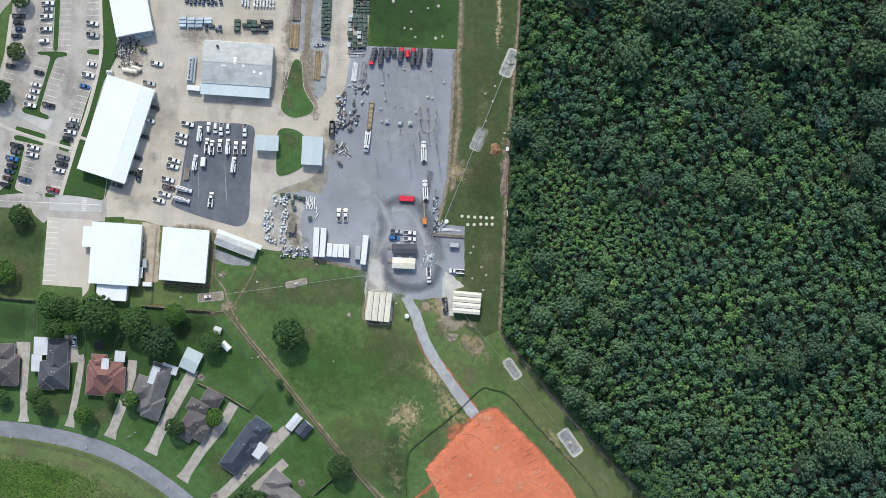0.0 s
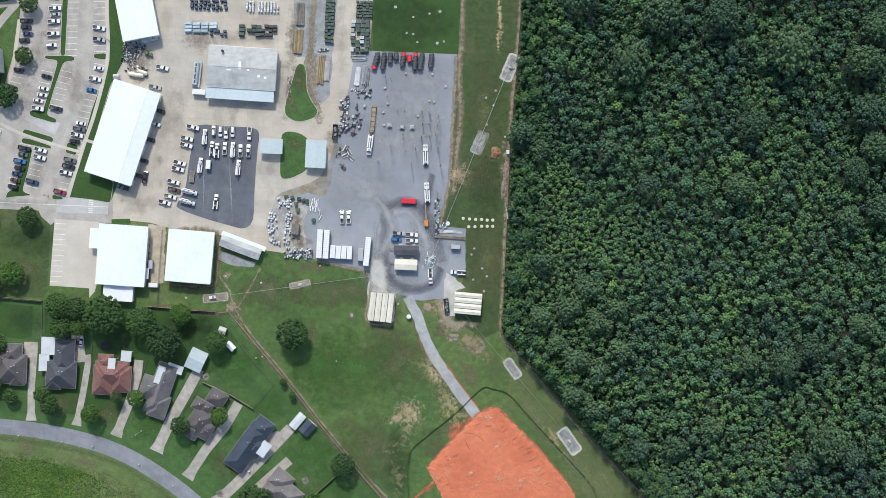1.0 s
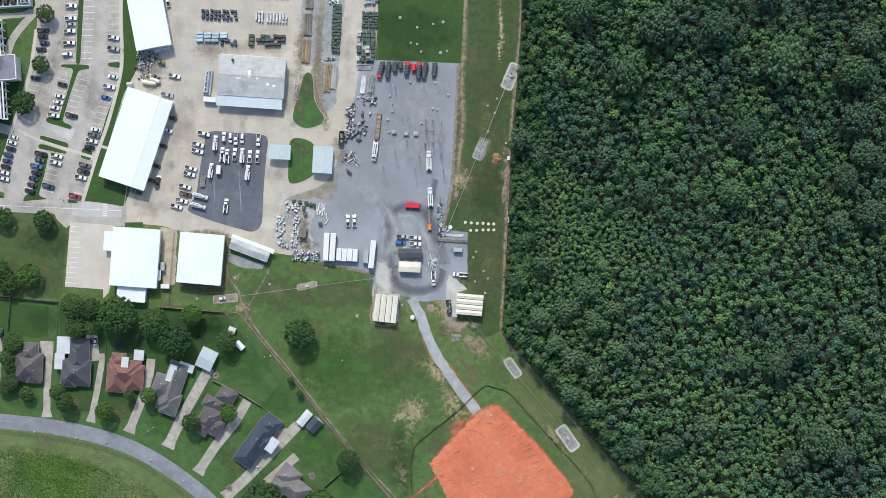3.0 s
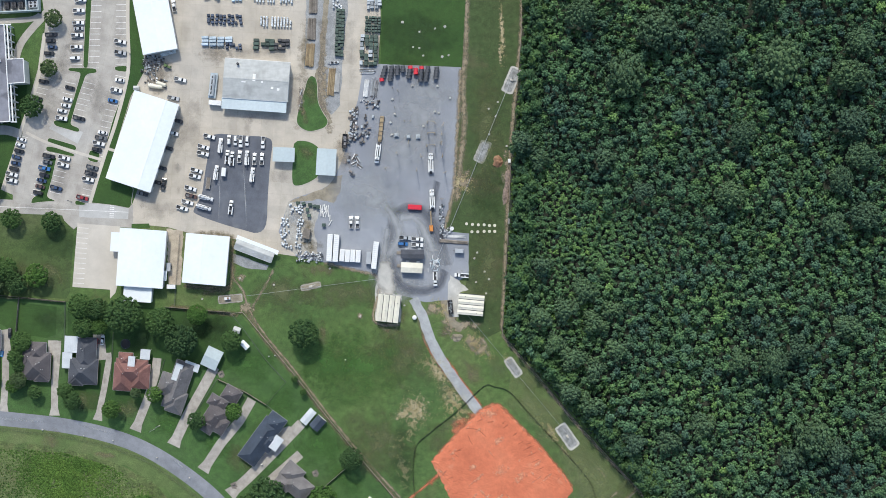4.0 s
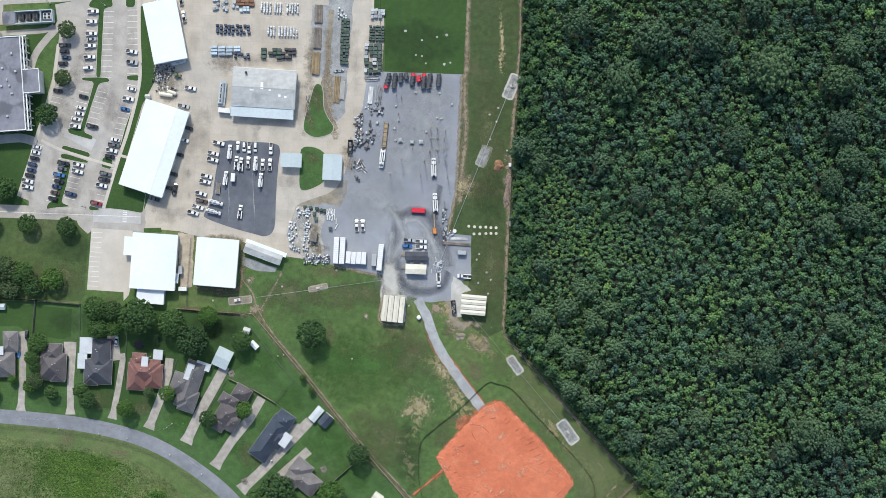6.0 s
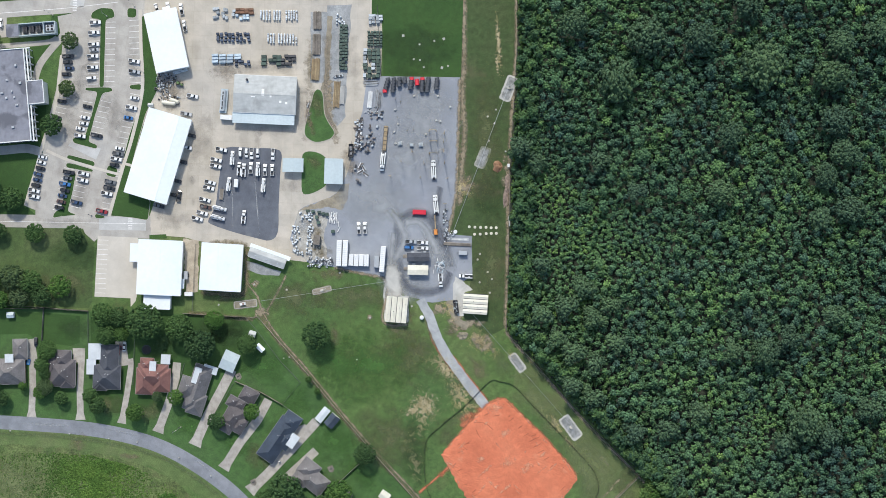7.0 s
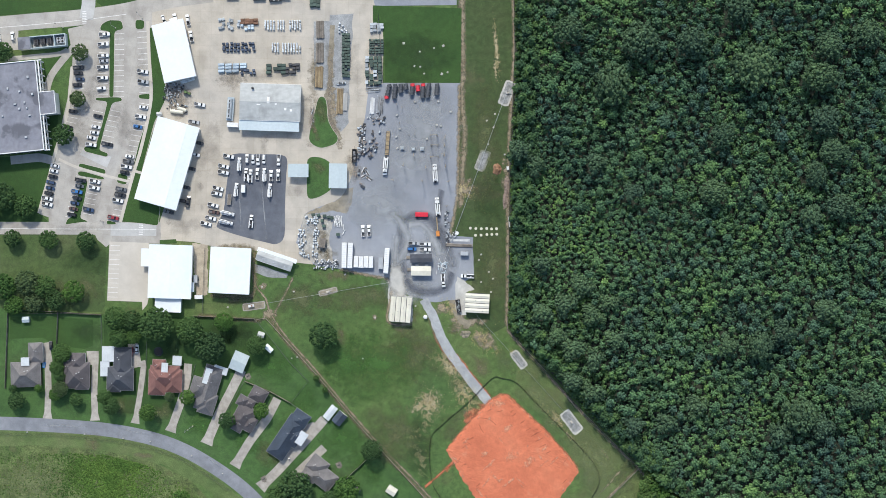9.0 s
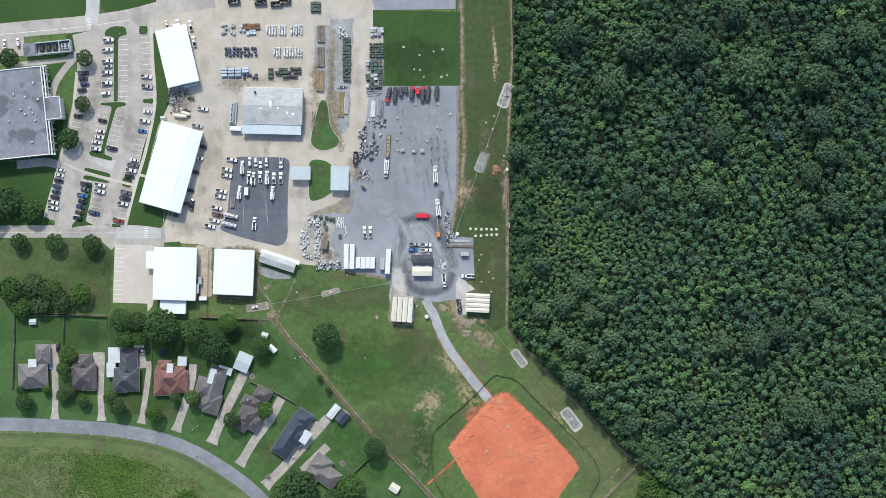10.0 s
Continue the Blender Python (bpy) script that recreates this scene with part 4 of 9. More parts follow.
trail("dark", smooth([(-27.2, -11.4), (-21.4, -16.1), (-13.4, -18.1), (-4.9, -15.4), (-1.7, -7.2)]), 5.5, "dark tyre track south of the mobile offices", P)
trail("dark", smooth([(-8.8, 18.4), (-7.0, 28.8), (-5.5, 36.2)]), 4.0, "dark tyre streak beside a truck", P)
trail("dust", smooth([(-24.1, 17.5), (-17.2, 17.8), (-12.3, 12.6), (-7.4, 0.5)]), 7.0, "pale grit swept to the inside of the loop", P + 0.02)
trail("dust", smooth([(-33.0, -13.6), (-31.7, -3.2), (-31.1, 5.8), (-30.2, 13.2)]), 6.0, "pale gravel trodden along the loop", P + 0.02)
trail("mud", smooth([(-62.1, 114.7), (-62.1, 99.1), (-63.4, 88.7), (-63.2, 75.7), (-59.3, 68.4)]), 5.0, "brown wheel track beside the poles", C)
trail("dust", smooth([(-37.4, -10.1), (-29.1, 0.3), (-24.4, 10.7), (-32.2, 26.3)]), 8.0, "pale dusty wheel track on the asphalt", P)
trail("clay", smooth([(-2.1, -50.7), (2.1, -54.9), (4.7, -59.5), (9.9, -66.3), (16.4, -74.6)]), 2.2, "red clay washed along the gravel road's edge", G)
trail("clay", smooth([(-12.7, -38.7), (-10.9, -43.9), (-7.3, -50.2), (-4.2, -54.9), (-1.0, -60.1)]), 1.4, "red clay at the gravel road's near edge", G)
trail("brown", smooth([(-14.6, -30.9), (-10.9, -42.6), (-4.2, -54.3), (3.4, -65.3), (12.0, -76.4)]), 3.0, "brown worn edge of the gravel road", G)
for kind, at, rx, ry, turn, z in [
    ("pale", (66.6, -102.1), 15, 9, -45, G), ("dull", (-4.6, -90.7), 9, 8, 0, G), ("brown", (3.1, -82.0), 8, 4, 30, G), ("pale", (67.5, -120.1), 9, 14, 30, G), ("brown", (11.4, -58.4), 6, 9, 20, G),
    # the deep patch paints tree shadow onto a back lawn
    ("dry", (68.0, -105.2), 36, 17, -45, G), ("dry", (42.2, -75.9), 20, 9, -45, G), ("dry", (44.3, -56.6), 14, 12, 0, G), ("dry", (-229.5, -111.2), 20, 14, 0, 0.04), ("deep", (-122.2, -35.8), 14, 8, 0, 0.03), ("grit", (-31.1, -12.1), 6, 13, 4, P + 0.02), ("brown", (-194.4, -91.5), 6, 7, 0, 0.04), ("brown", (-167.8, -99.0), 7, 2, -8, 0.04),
    ("dust", (-215.0, -81.3), 12, 1.1, -2, 0.075), ("dust", (-204.5, -82.2), 9, 0.9, -3, 0.075), ("dust", (-171.8, -86.3), 10, 0.8, -14, 0.075), ("dust", (-130.6, -104.2), 8, 0.9, -38, 0.075),
    ("dust", (-42.6, 31.5), 22, 14, 10, P), ("dust", (-16.6, 67.9), 24, 22, 0, P), ("dust", (-6.2, -2.3), 9, 9, 0, P),
    ("dull", (-47.8, -19.2), 34, 9, 4, 0.012), ("dull", (-81.7, -19.2), 17, 14, 0, 0.012), ("dull", (-21.8, -51.7), 16, 18, 25, 0.012), ("lush", (-45.2, -55.6), 30, 22, 15, 0.012), ("lush", (-60.8, -51.7), 18, 14, -40, 0.012), ("dull", (-34.8, -93.4), 22, 18, -40, 0.012), ("deep", (-21.8, -101.2), 8, 20, 0, 0.012),
    # deep patches paint dark grass and tree shade behind the houses
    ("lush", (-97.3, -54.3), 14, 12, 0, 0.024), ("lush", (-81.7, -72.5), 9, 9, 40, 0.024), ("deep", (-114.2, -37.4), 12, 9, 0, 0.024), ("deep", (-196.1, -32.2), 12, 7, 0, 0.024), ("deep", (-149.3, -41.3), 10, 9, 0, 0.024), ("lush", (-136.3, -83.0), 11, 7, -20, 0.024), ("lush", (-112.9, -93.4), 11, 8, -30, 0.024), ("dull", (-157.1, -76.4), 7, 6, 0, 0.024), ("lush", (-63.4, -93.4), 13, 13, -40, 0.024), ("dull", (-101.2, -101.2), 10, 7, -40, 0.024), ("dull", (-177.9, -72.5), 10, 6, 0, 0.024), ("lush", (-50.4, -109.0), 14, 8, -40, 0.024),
    ("deep", (-193.5, 5.5), 18, 10, 0, G), ("dull", (-198.7, -10.1), 18, 10, 0, G), ("dull", (18.5, 62.7), 9, 34, 0, G), ("deep", (19.8, 28.9), 9, 16, 0, G), ("dull", (19.2, -2.3), 9, 22, 0, G), ("deep", (-16.6, 106.9), 22, 16, 0, 0.035),
]:
    patch(kind, at, rx, ry, turn, z)
trail("dirt", smooth([(5.7, 91.8), (4.9, 75.7), (3.9, 57.5), (2.9, 36.7), (1.0, 25.0), (-2.1, 12.0)]), 2.6, "pale crumbling edge of the asphalt", P)
trail("dirt", smooth([(-61.1, -4.2), (-47.8, -7.5), (-34.8, -10.9), (-34.3, -18.5), (-36.9, -30.9), (-32.2, -34.6), (-23.1, -34.1)]), 2.2, "bare dirt along the asphalt's edge", P)
trail("brown", smooth([(-125.9, 9.6), (-107.7, 8.8), (-106.1, 0.3), (-107.1, -15.3), (-118.1, -16.4), (-130.5, -15.3)]), 4.0, "worn brown grass round a building", G)
trail("brown", smooth([(-137.3, -25.7), (-120.7, -27.8), (-101.2, -29.9)]), 3.5, "worn brown grass along a fence", G)
trail("dust", [(-100.6, 46.5), (-99.9, 28.9), (-99.1, 11.7)], 0.9, "pale worn seam in the dark asphalt", 0.078)
trail("dust", [(-112.9, 43.2), (-112.3, 28.9), (-113.1, 15.9)], 0.7, "pale worn seam across the asphalt", 0.078)
trail("pale", smooth([(-266.1, -84.0), (-217.6, -86.6), (-187.4, -90.3), (-163.3, -95.8), (-143.9, -104.2), (-121.9, -120.3)]), 3.0, "dry grass along the street's edge", 0.034)
strip("plant_path", smooth([(-233.6, 113.0), (-221.4, 113.7), (-205.6, 114.8), (-200.6, 117.0)]), 2.6, 0.07, CONCRETE_LOT, "concrete path beside the plant house", "pavement")
slab("side_parking", [(-257.2, 129.7), (-226.2, 129.6), (-226.7, 117.8), (-257.7, 116.4)], 0.07, CONCRETE_LOT, "concrete parking beside the plant house", "pavement")

# eroded runnels cut into the pad's top and banks
gully = [([(8.8, -85.0), (14.6, -85.8), (18.7, -89.2)], 0.5), ([(9.9, -88.7), (10.9, -91.3), (12.2, -93.1)], 0.5), ([(27.0, -85.0), (29.4, -83.2)], 0.5), ([(31.5, -88.9), (33.8, -87.1)], 0.4), ([(34.1, -92.8), (36.9, -91.3)], 0.5), ([(36.7, -96.0), (40.0, -94.1)], 0.5),
         ([(39.0, -98.6), (43.2, -96.7)], 0.6), ([(41.1, -101.7), (44.7, -100.1)], 0.5), ([(44.5, -105.1), (47.1, -103.8)], 0.5), ([(47.1, -109.5), (49.7, -107.4)], 0.5), ([(2.9, -97.3), (5.2, -99.3)], 0.4)]
for at, rx, ry, turn in [((26.3, -105.8), 6, 3, 35), ((12.0, -103.8), 3, 2, 20), ((19.8, -77.8), 6, 3, 20), ((25.0, -90.8), 4, 2, 30), ((35.4, -109.0), 5, 2.5, 40)]:
    patch("chalky", at, rx, ry, turn, 0.74)
trail("clay", smooth([*PAD[:11]], steps=3), 2.6, "red clay spilt round the pad's foot", 0.03)
patch("clay", (6.2, -82.2), 8, 3, 8, 0.03)
patch("clay", (4.2, -85.6), 5, 2.4, 30, 0.03)
trail("clay", smooth([(-4.0, -107.4), (-10.8, -113.2), (-16.0, -117.5), (-20.3, -120.9)]), 2.0, "thin wash of red clay in the grass", 0.03)
for line, w in gully:
    trail("gully", smooth(line), w * 0.8, "dark eroded runnel in red clay", 0.7)
r4 = random.Random(77)
for i in range(22):
    a, k = edge[r4.randrange(ne)], r4.uniform(0.35, 0.93)
    patch("chalky", (mid_x + (a[0] - mid_x) * k, mid_y + (a[1] - mid_y) * k), r4.uniform(1.5, 5.0), r4.uniform(0.4, 1.1), r4.choice((-48, 38, -44, 45)) + r4.uniform(-10, 10), 0.74 if k < 0.9 else 0.6)
for i in range(40):
    j = r4.randrange(ne - 1)
    a, b, k = Vector(edge[j]), Vector(edge[(j + 3) % ne]), r4.uniform(0.95, 1.0)
    patch("chalky", (mid_x + (a.x - mid_x) * k, mid_y + (a.y - mid_y) * k), r4.uniform(0.8, 2.6), r4.uniform(0.3, 0.6), math.degrees(math.atan2((b - a).y, (b - a).x)), 0.45)
for i in range(26):
    a = edge[r4.randrange(ne)]
    k, turn, size = r4.uniform(0.78, 0.92), r4.uniform(0.15, 0.75), r4.uniform(0.8, 2.2)
    q = Vector((mid_x + (a[0] - mid_x) * k, mid_y + (a[1] - mid_y) * k))
    d = Vector((math.cos(turn), math.sin(turn)))
    n = Vector((-d.y, d.x))
    trail("gully", [tuple(q - d * size), tuple(q - d * size * 0.3 + n * r4.uniform(-0.3, 0.3)), tuple(q + d * size * 0.4 + n * r4.uniform(-0.3, 0.3)), tuple(q + d * size)], r4.uniform(0.22, 0.42), "short drying crack in red clay", 0.7)


# loose straw and dry tufts lying on the grass
def edge_side(x, y):
    """True for places off the open grass: the pad, the asphalt and the wood."""
    if any((Vector((x, y)) - Vector(q)).length < 7.5 for q in ROAD_LINE):
        return True
    return x > 30 + (0 if y > -40 else (-40 - y) * 0.9) or (PAD[0][1] > y and -8 < x < 65) or (y > -20 and -60 < x < 4) or (y > -22 and x < -30)


def litter(name, spots, count, size, material, label, seed, spare=None):
    """Many thin blades strewn in uneven heaps: each spot is a place with its two half-widths and its turn."""
    r = random.Random(seed)
    verts, faces = [], []
    areas = [rx * ry for at, rx, ry, turn in spots]
    while len(faces) < count:
        (cx, cy), rx, ry, turn = r.choices(spots, areas)[0]
        u, w = r.gauss(0, 0.5), r.gauss(0, 0.5)
        c, s = math.cos(radians(turn)), math.sin(radians(turn))
        x, y = cx + u * rx * c - w * ry * s, cy + u * rx * s + w * ry * c
        if noise.noise((x * 0.45, y * 0.45, seed)) < -0.05 or (spare and spare(x, y)):
            continue
        a, ln, wd, z = r.uniform(0, 3.14), size * r.uniform(0.5, 1.4), size * r.uniform(0.12, 0.3), r.uniform(0.05, 0.1)
        dx, dy, k = math.cos(a) * ln / 2, math.sin(a) * ln / 2, len(verts)
        px, py = -math.sin(a) * wd / 2, math.cos(a) * wd / 2
        verts += [(x - dx - px, y - dy - py, z), (x + dx - px, y + dy - py, z + 0.05), (x + dx + px, y + dy + py, z + 0.05), (x - dx + px, y - dy + py, z)]
        faces.append((k, k + 1, k + 2, k + 3))
    me = bpy.data.meshes.new(name)
    me.from_pydata(verts, [], faces)
    me.materials.append(material)
    return tagged(new(name, me), label, "ground litter", kind="stuff")


STRAW = foliage("loose_straw", [(0.38, 0.31, 0.19), (0.46, 0.39, 0.25), (0.3, 0.25, 0.14)], 0.5, 0.3)
DRY = foliage("dry_grass_tufts", [(0.12, 0.125, 0.052), (0.1, 0.11, 0.045), (0.15, 0.145, 0.07)], 0.3, 0.35)
litter("loose_straw", [((-16.1, -77.2), 6, 9, 10), ((-18.7, -76.4), 8, 4, 20), ((-17.9, -84.3), 3, 6, 0), ((-23.1, -92.3), 5, 2, 20), ((-4.9, -57.5), 4.5, 8, 30), ((-7.0, -54.3), 3, 5, 20), ((1.0, -68.6), 4, 8, 30), ((3.6, -73.8), 7, 7, 30), ((6.8, -78.3), 7, 4, 0), ((12.5, -43.2), 6, 5, 0), ((18.5, -49.7), 4, 3, 0), ((50.4, -86.9), 2.4, 7, 35), ((26.0, 109.5), 1.2, 14, 4), ((25.5, 101.7), 0.8, 5, 4), ((-21.8, -106.4), 3, 8, 10), ((-9.4, -53.0), 6, 3, 0), ((7.3, 34.6), 4, 5, 0), ((-3.1, -27.0), 4, 6, 30), ((29.4, -51.7), 2, 3, 40)],
       11000, 0.36, STRAW, "loose straw and dry stalks scattered on grass", 41)
litter("dry_tufts", [((-37.4, -51.7), 40, 30, 0), ((-21.8, -41.3), 20, 18, 0), ((-58.2, -30.9), 30, 14, 0), ((-24.4, -83.0), 25, 25, 0), ((-37.4, -96.0), 16, 22, -40), ((17.2, -46.5), 22, 18, 0), ((38.0, -67.3), 26, 12, -45), ((58.8, -93.4), 22, 8, -48), ((-79.1, -17.9), 24, 10, 0), ((18.5, 34.1), 12, 26, 0), ((17.2, -4.9), 10, 24, 0), ((17.2, 83.5), 12, 36, 0)],
       9000, 0.4, DRY, "small dry brown tufts in mown grass", 43, lambda x, y: edge_side(x, y))

# ---- trees ----
def crown_mesh(name, material, radius, height, clumps, leaves, seed, flat=0.75, fine=1.0):
    """A crown of many lumpy leaf clumps round a loose dome, with leaf sprays that break its outline. Its foot is at z = 0."""
    v, f = crown_data(radius, height, clumps, leaves, np.random.RandomState(seed), flat, fine)
    me = bpy.data.meshes.new(name)
    me.from_pydata(v.tolist(), [], f.tolist())
    me.materials.append(material)
    return me


OCTA = np.array([(1, 0, 0), (-1, 0, 0), (0, 1, 0), (0, -1, 0), (0, 0, 1), (0, 0, -1)], float)
OCTA_F = [(0, 2, 4), (2, 1, 4), (1, 3, 4), (3, 0, 4), (2, 0, 5), (1, 2, 5), (3, 1, 5), (0, 3, 5)]


def crown_data(radius, height, clumps, leaves, r, flat, fine=1.0):
    vs, fs, k = [], [], 0
    golden = 2.39996
    cv, cf = OCTA, np.array(OCTA_F)
    core = cv * np.array((radius * 0.82, radius * 0.82, height * 0.42)) * r.uniform(0.85, 1.1, (len(cv), 1)) + np.array((0, 0, height * 0.46))
    vs.append(core)
    fs.append(cf + k)
    k += len(core)
    spin = r.uniform(0, 6.28)
    for i in range(clumps):
        u = (i + 0.5) / clumps
        phi = np.arccos(1 - 1.25 * u)
        a = spin + i * golden + r.uniform(-0.4, 0.4)
        reach = radius * (r.uniform(0.62, 0.98) if clumps < 20 else r.uniform(0.8, 0.98))
        d = np.array((np.cos(a) * np.sin(phi), np.sin(a) * np.sin(phi), np.cos(phi)))
        c = np.array((d[0] * reach, d[1] * reach, height * 0.5 + d[2] * reach * flat * (height / (2 * radius)) * 1.3))
        size = radius * r.uniform(0.2, 0.36) * (4.6 / math.sqrt(clumps)) * (1.3 if clumps < 90 else 1.1)
        lump = cv * size * r.uniform(0.72, 1.22, (len(cv), 1)) * np.array((1, 1, 0.8)) + c
        vs.append(lump)
        fs.append(cf + k)
        k += len(lump)
        if leaves:
            n = r.normal(size=(leaves, 3)) + d * 0.9 + np.array((0, 0, 0.9))
            n /= np.linalg.norm(n, axis=1)[:, None]
            base = c + n * size * np.array((1, 1, 0.85)) * r.uniform(0.8, 1.2, (leaves, 1))
            t = np.cross(n, r.normal(size=(leaves, 3)))
            t /= np.linalg.norm(t, axis=1)[:, None]
            w = np.cross(n, t)
            s = size * r.uniform(0.3, 0.62, (leaves, 1)) * fine
            lift = n * s * r.uniform(0.1, 0.8, (leaves, 1))
            q = np.stack([base - t * s, base + w * s * 0.6 + lift * 0.5, base + t * s + lift, base - w * s * 0.6], 1).reshape(-1, 3)
            i0 = np.arange(leaves)[:, None] * 4 + k
            vs.append(q)
            fs.append(np.concatenate([i0 + np.array((0, 1, 2)), i0 + np.array((0, 2, 3))]))
            k += len(q)
    return np.concatenate(vs), np.concatenate(fs)


def tuft_base():
    """A ball of twenty faces without those that look down."""
    g = (1 + 5 ** 0.5) / 2
    v = np.array([(-1, g, 0), (1, g, 0), (-1, -g, 0), (1, -g, 0), (0, -1, g), (0, 1, g), (0, -1, -g), (0, 1, -g), (g, 0, -1), (g, 0, 1), (-g, 0, -1), (-g, 0, 1)], float)
    v /= np.linalg.norm(v[0])
    f = [(i, j, k) for i in range(12) for j in range(i + 1, 12) for k in range(j + 1, 12) if max(np.linalg.norm(v[i] - v[j]), np.linalg.norm(v[j] - v[k]), np.linalg.norm(v[k] - v[i])) < 1.1]
    f = [q if np.dot(np.cross(v[q[1]] - v[q[0]], v[q[2]] - v[q[0]]), v[q[0]]) > 0 else q[::-1] for q in f]
    return v, np.array([q for q in f if v[list(q), 2].mean() > -0.45])


TUFT_V, TUFT_F = tuft_base()


def tuft_crown(radius, depth, lobes, leaves, r):
    """A domed crown of separate leafy tufts round its middle, which is at z = 0."""
    vs, fs, k = [], [], 0
    core = TUFT_V * np.array((radius * 0.66, radius * 0.66, depth * 0.62))
    vs.append(core)
    fs.append(TUFT_F)
    k += len(core)
    spin = r.uniform(0, 6.28)
    for i in range(lobes):
        u = (i + 0.35) / lobes
        phi = np.arccos(1 - 1.3 * u)
        a = spin + i * 2.39996 + r.uniform(-0.35, 0.35)
        d = np.array((np.cos(a) * np.sin(phi), np.sin(a) * np.sin(phi), np.cos(phi)))
        reach = r.uniform(0.66, 1.04)
        c = d * np.array((radius, radius, depth)) * reach * 0.88
        size = radius * 1.16 / math.sqrt(lobes) * r.uniform(0.7, 1.3)
        lump = TUFT_V * size * r.uniform(0.55, 1.35, (12, 1)) * np.array((1, 1, 0.72)) + c
        vs.append(lump)
        fs.append(TUFT_F + k)
        k += len(lump)
        n = r.normal(size=(leaves, 3)) * 0.8 + d * 0.9 + np.array((0, 0, 0.8))
        n /= np.linalg.norm(n, axis=1)[:, None]
        base = c + n * size * np.array((1, 1, 0.8)) * r.uniform(0.85, 1.2, (leaves, 1))
        t = np.cross(n, r.normal(size=(leaves, 3)))
        t /= np.linalg.norm(t, axis=1)[:, None]
        w = np.cross(n, t)
        s = size * r.uniform(0.5, 0.95, (leaves, 1))
        lift = n * s * r.uniform(0.1, 0.7, (leaves, 1))
        q = np.stack([base - t * s, base + w * s * 0.6 + lift * 0.5, base + t * s + lift, base - w * s * 0.6], 1).reshape(-1, 3)
        i0 = np.arange(leaves)[:, None] * 4 + k
        vs.append(q)
        fs.append(np.concatenate([i0 + np.array((0, 1, 2)), i0 + np.array((0, 2, 3))]))
        k += len(q)
    return np.concatenate(vs), np.concatenate(fs)


def trunk_geo(height, thick, seed):
    r = random.Random(seed)
    g = Geo().tube((0, 0, -0.1), (0, 0, height * 0.45), thick, thick * 0.7, 7)
    for i in range(5):
        a = i * 1.26 + r.uniform(-0.3, 0.3)
        s = height * r.uniform(0.16, 0.26)
        g.tube((0, 0, height * r.uniform(0.3, 0.45)), (math.cos(a) * s, math.sin(a) * s, height * r.uniform(0.6, 0.75)), thick * 0.5, thick * 0.15, 5)
    return g


def tree(label, x, y, radius, height, material, seed, clumps=46, leaves=18, group="", lift=0.22):
    radius *= 0.92
    t = thing("tree", label, "tree", x, y, 0, rng.uniform(0, 360), group)
    part("trunk", trunk_geo(height * 0.8, 0.05 * radius + 0.06, seed), BARK, t)
    c = part("crown", crown_mesh("crown", material, radius, height * (1 - lift), clumps, leaves, seed, 0.75, 0.62), material, t)
    c.location = (0, 0, height * lift)
    return t


def inside(x, y, poly):
    hit = False
    for i in range(len(poly)):
        (x0, y0), (x1, y1) = poly[i], poly[i - 1]
        if (y0 > y) != (y1 > y) and x < (x1 - x0) * (y - y0) / (y1 - y0) + x0:
            hit = not hit
    return hit


def edge_gap(x, y):
    """How far a place is from the edge of the woods."""
    best = 1e9
    for i in range(len(WOODS_EDGE) - 1):
        a, b = Vector(WOODS_EDGE[i]), Vector(WOODS_EDGE[i + 1])
        q = Vector((x, y)) - a
        k = max(0, min(1, q.dot(b - a) / (b - a).length_squared))
        best = min(best, (a + (b - a) * k - Vector((x, y))).length)
    return best


WOODS = WOODS_EDGE + [(272, -170), (272, 185)]
spots = []
r1 = random.Random(21)
step = 3.3
for iy in range(int(-165 / step), int(180 / step)):
    for ix in range(int(20 / step), int(272 / step)):
        x, y = (ix + 0.5 * (iy % 2) + r1.uniform(-0.38, 0.38)) * step, (iy + r1.uniform(-0.38, 0.38)) * step
        if inside(x, y, WOODS):
            gap = edge_gap(x, y)
            if gap > 0.7 and r1.random() > 0.05:
                spots.append((gap, x, y))
spots.sort()
MASTERS = []
for i in range(6):
    t = thing("woodland_tree", "slender broadleaf tree at the edge of dense woods", "tree", 0, 0, 0, 0, "trees of the wood")
    h = 9.5 + i * 0.7
    part("trunk", trunk_geo(h * 0.8, 0.2, i), BARK, t)
    rad = 1.9 + 0.12 * i
    v, f = tuft_crown(rad, h * 0.42, 26, 4, np.random.RandomState(100 + i))
    me = bpy.data.meshes.new("crown")
    me.from_pydata(v.tolist(), [], f.tolist())
    me.materials.append(LEAF_WOOD)
    part("crown", me, LEAF_WOOD, t).location = (0, 0, h * 0.56)
    MASTERS.append(t)
for i, (gap, x, y) in enumerate(spots[:300]):
    s = r1.uniform(0.8, 1.25) * (0.72 if gap < 2.2 else 0.95 if gap < 4 else 1.1)
    if i < 6:
        MASTERS[i].matrix_basis = pose(x, y, 0, 0, 0, r1.uniform(0, 360))
    else:
        t = copy_thing(MASTERS[i % 6], pose(x, y, 0, 0, 0, r1.uniform(0, 360)) @ Matrix.Diagonal((s, s, s * r1.uniform(0.8, 1.1), 1)))
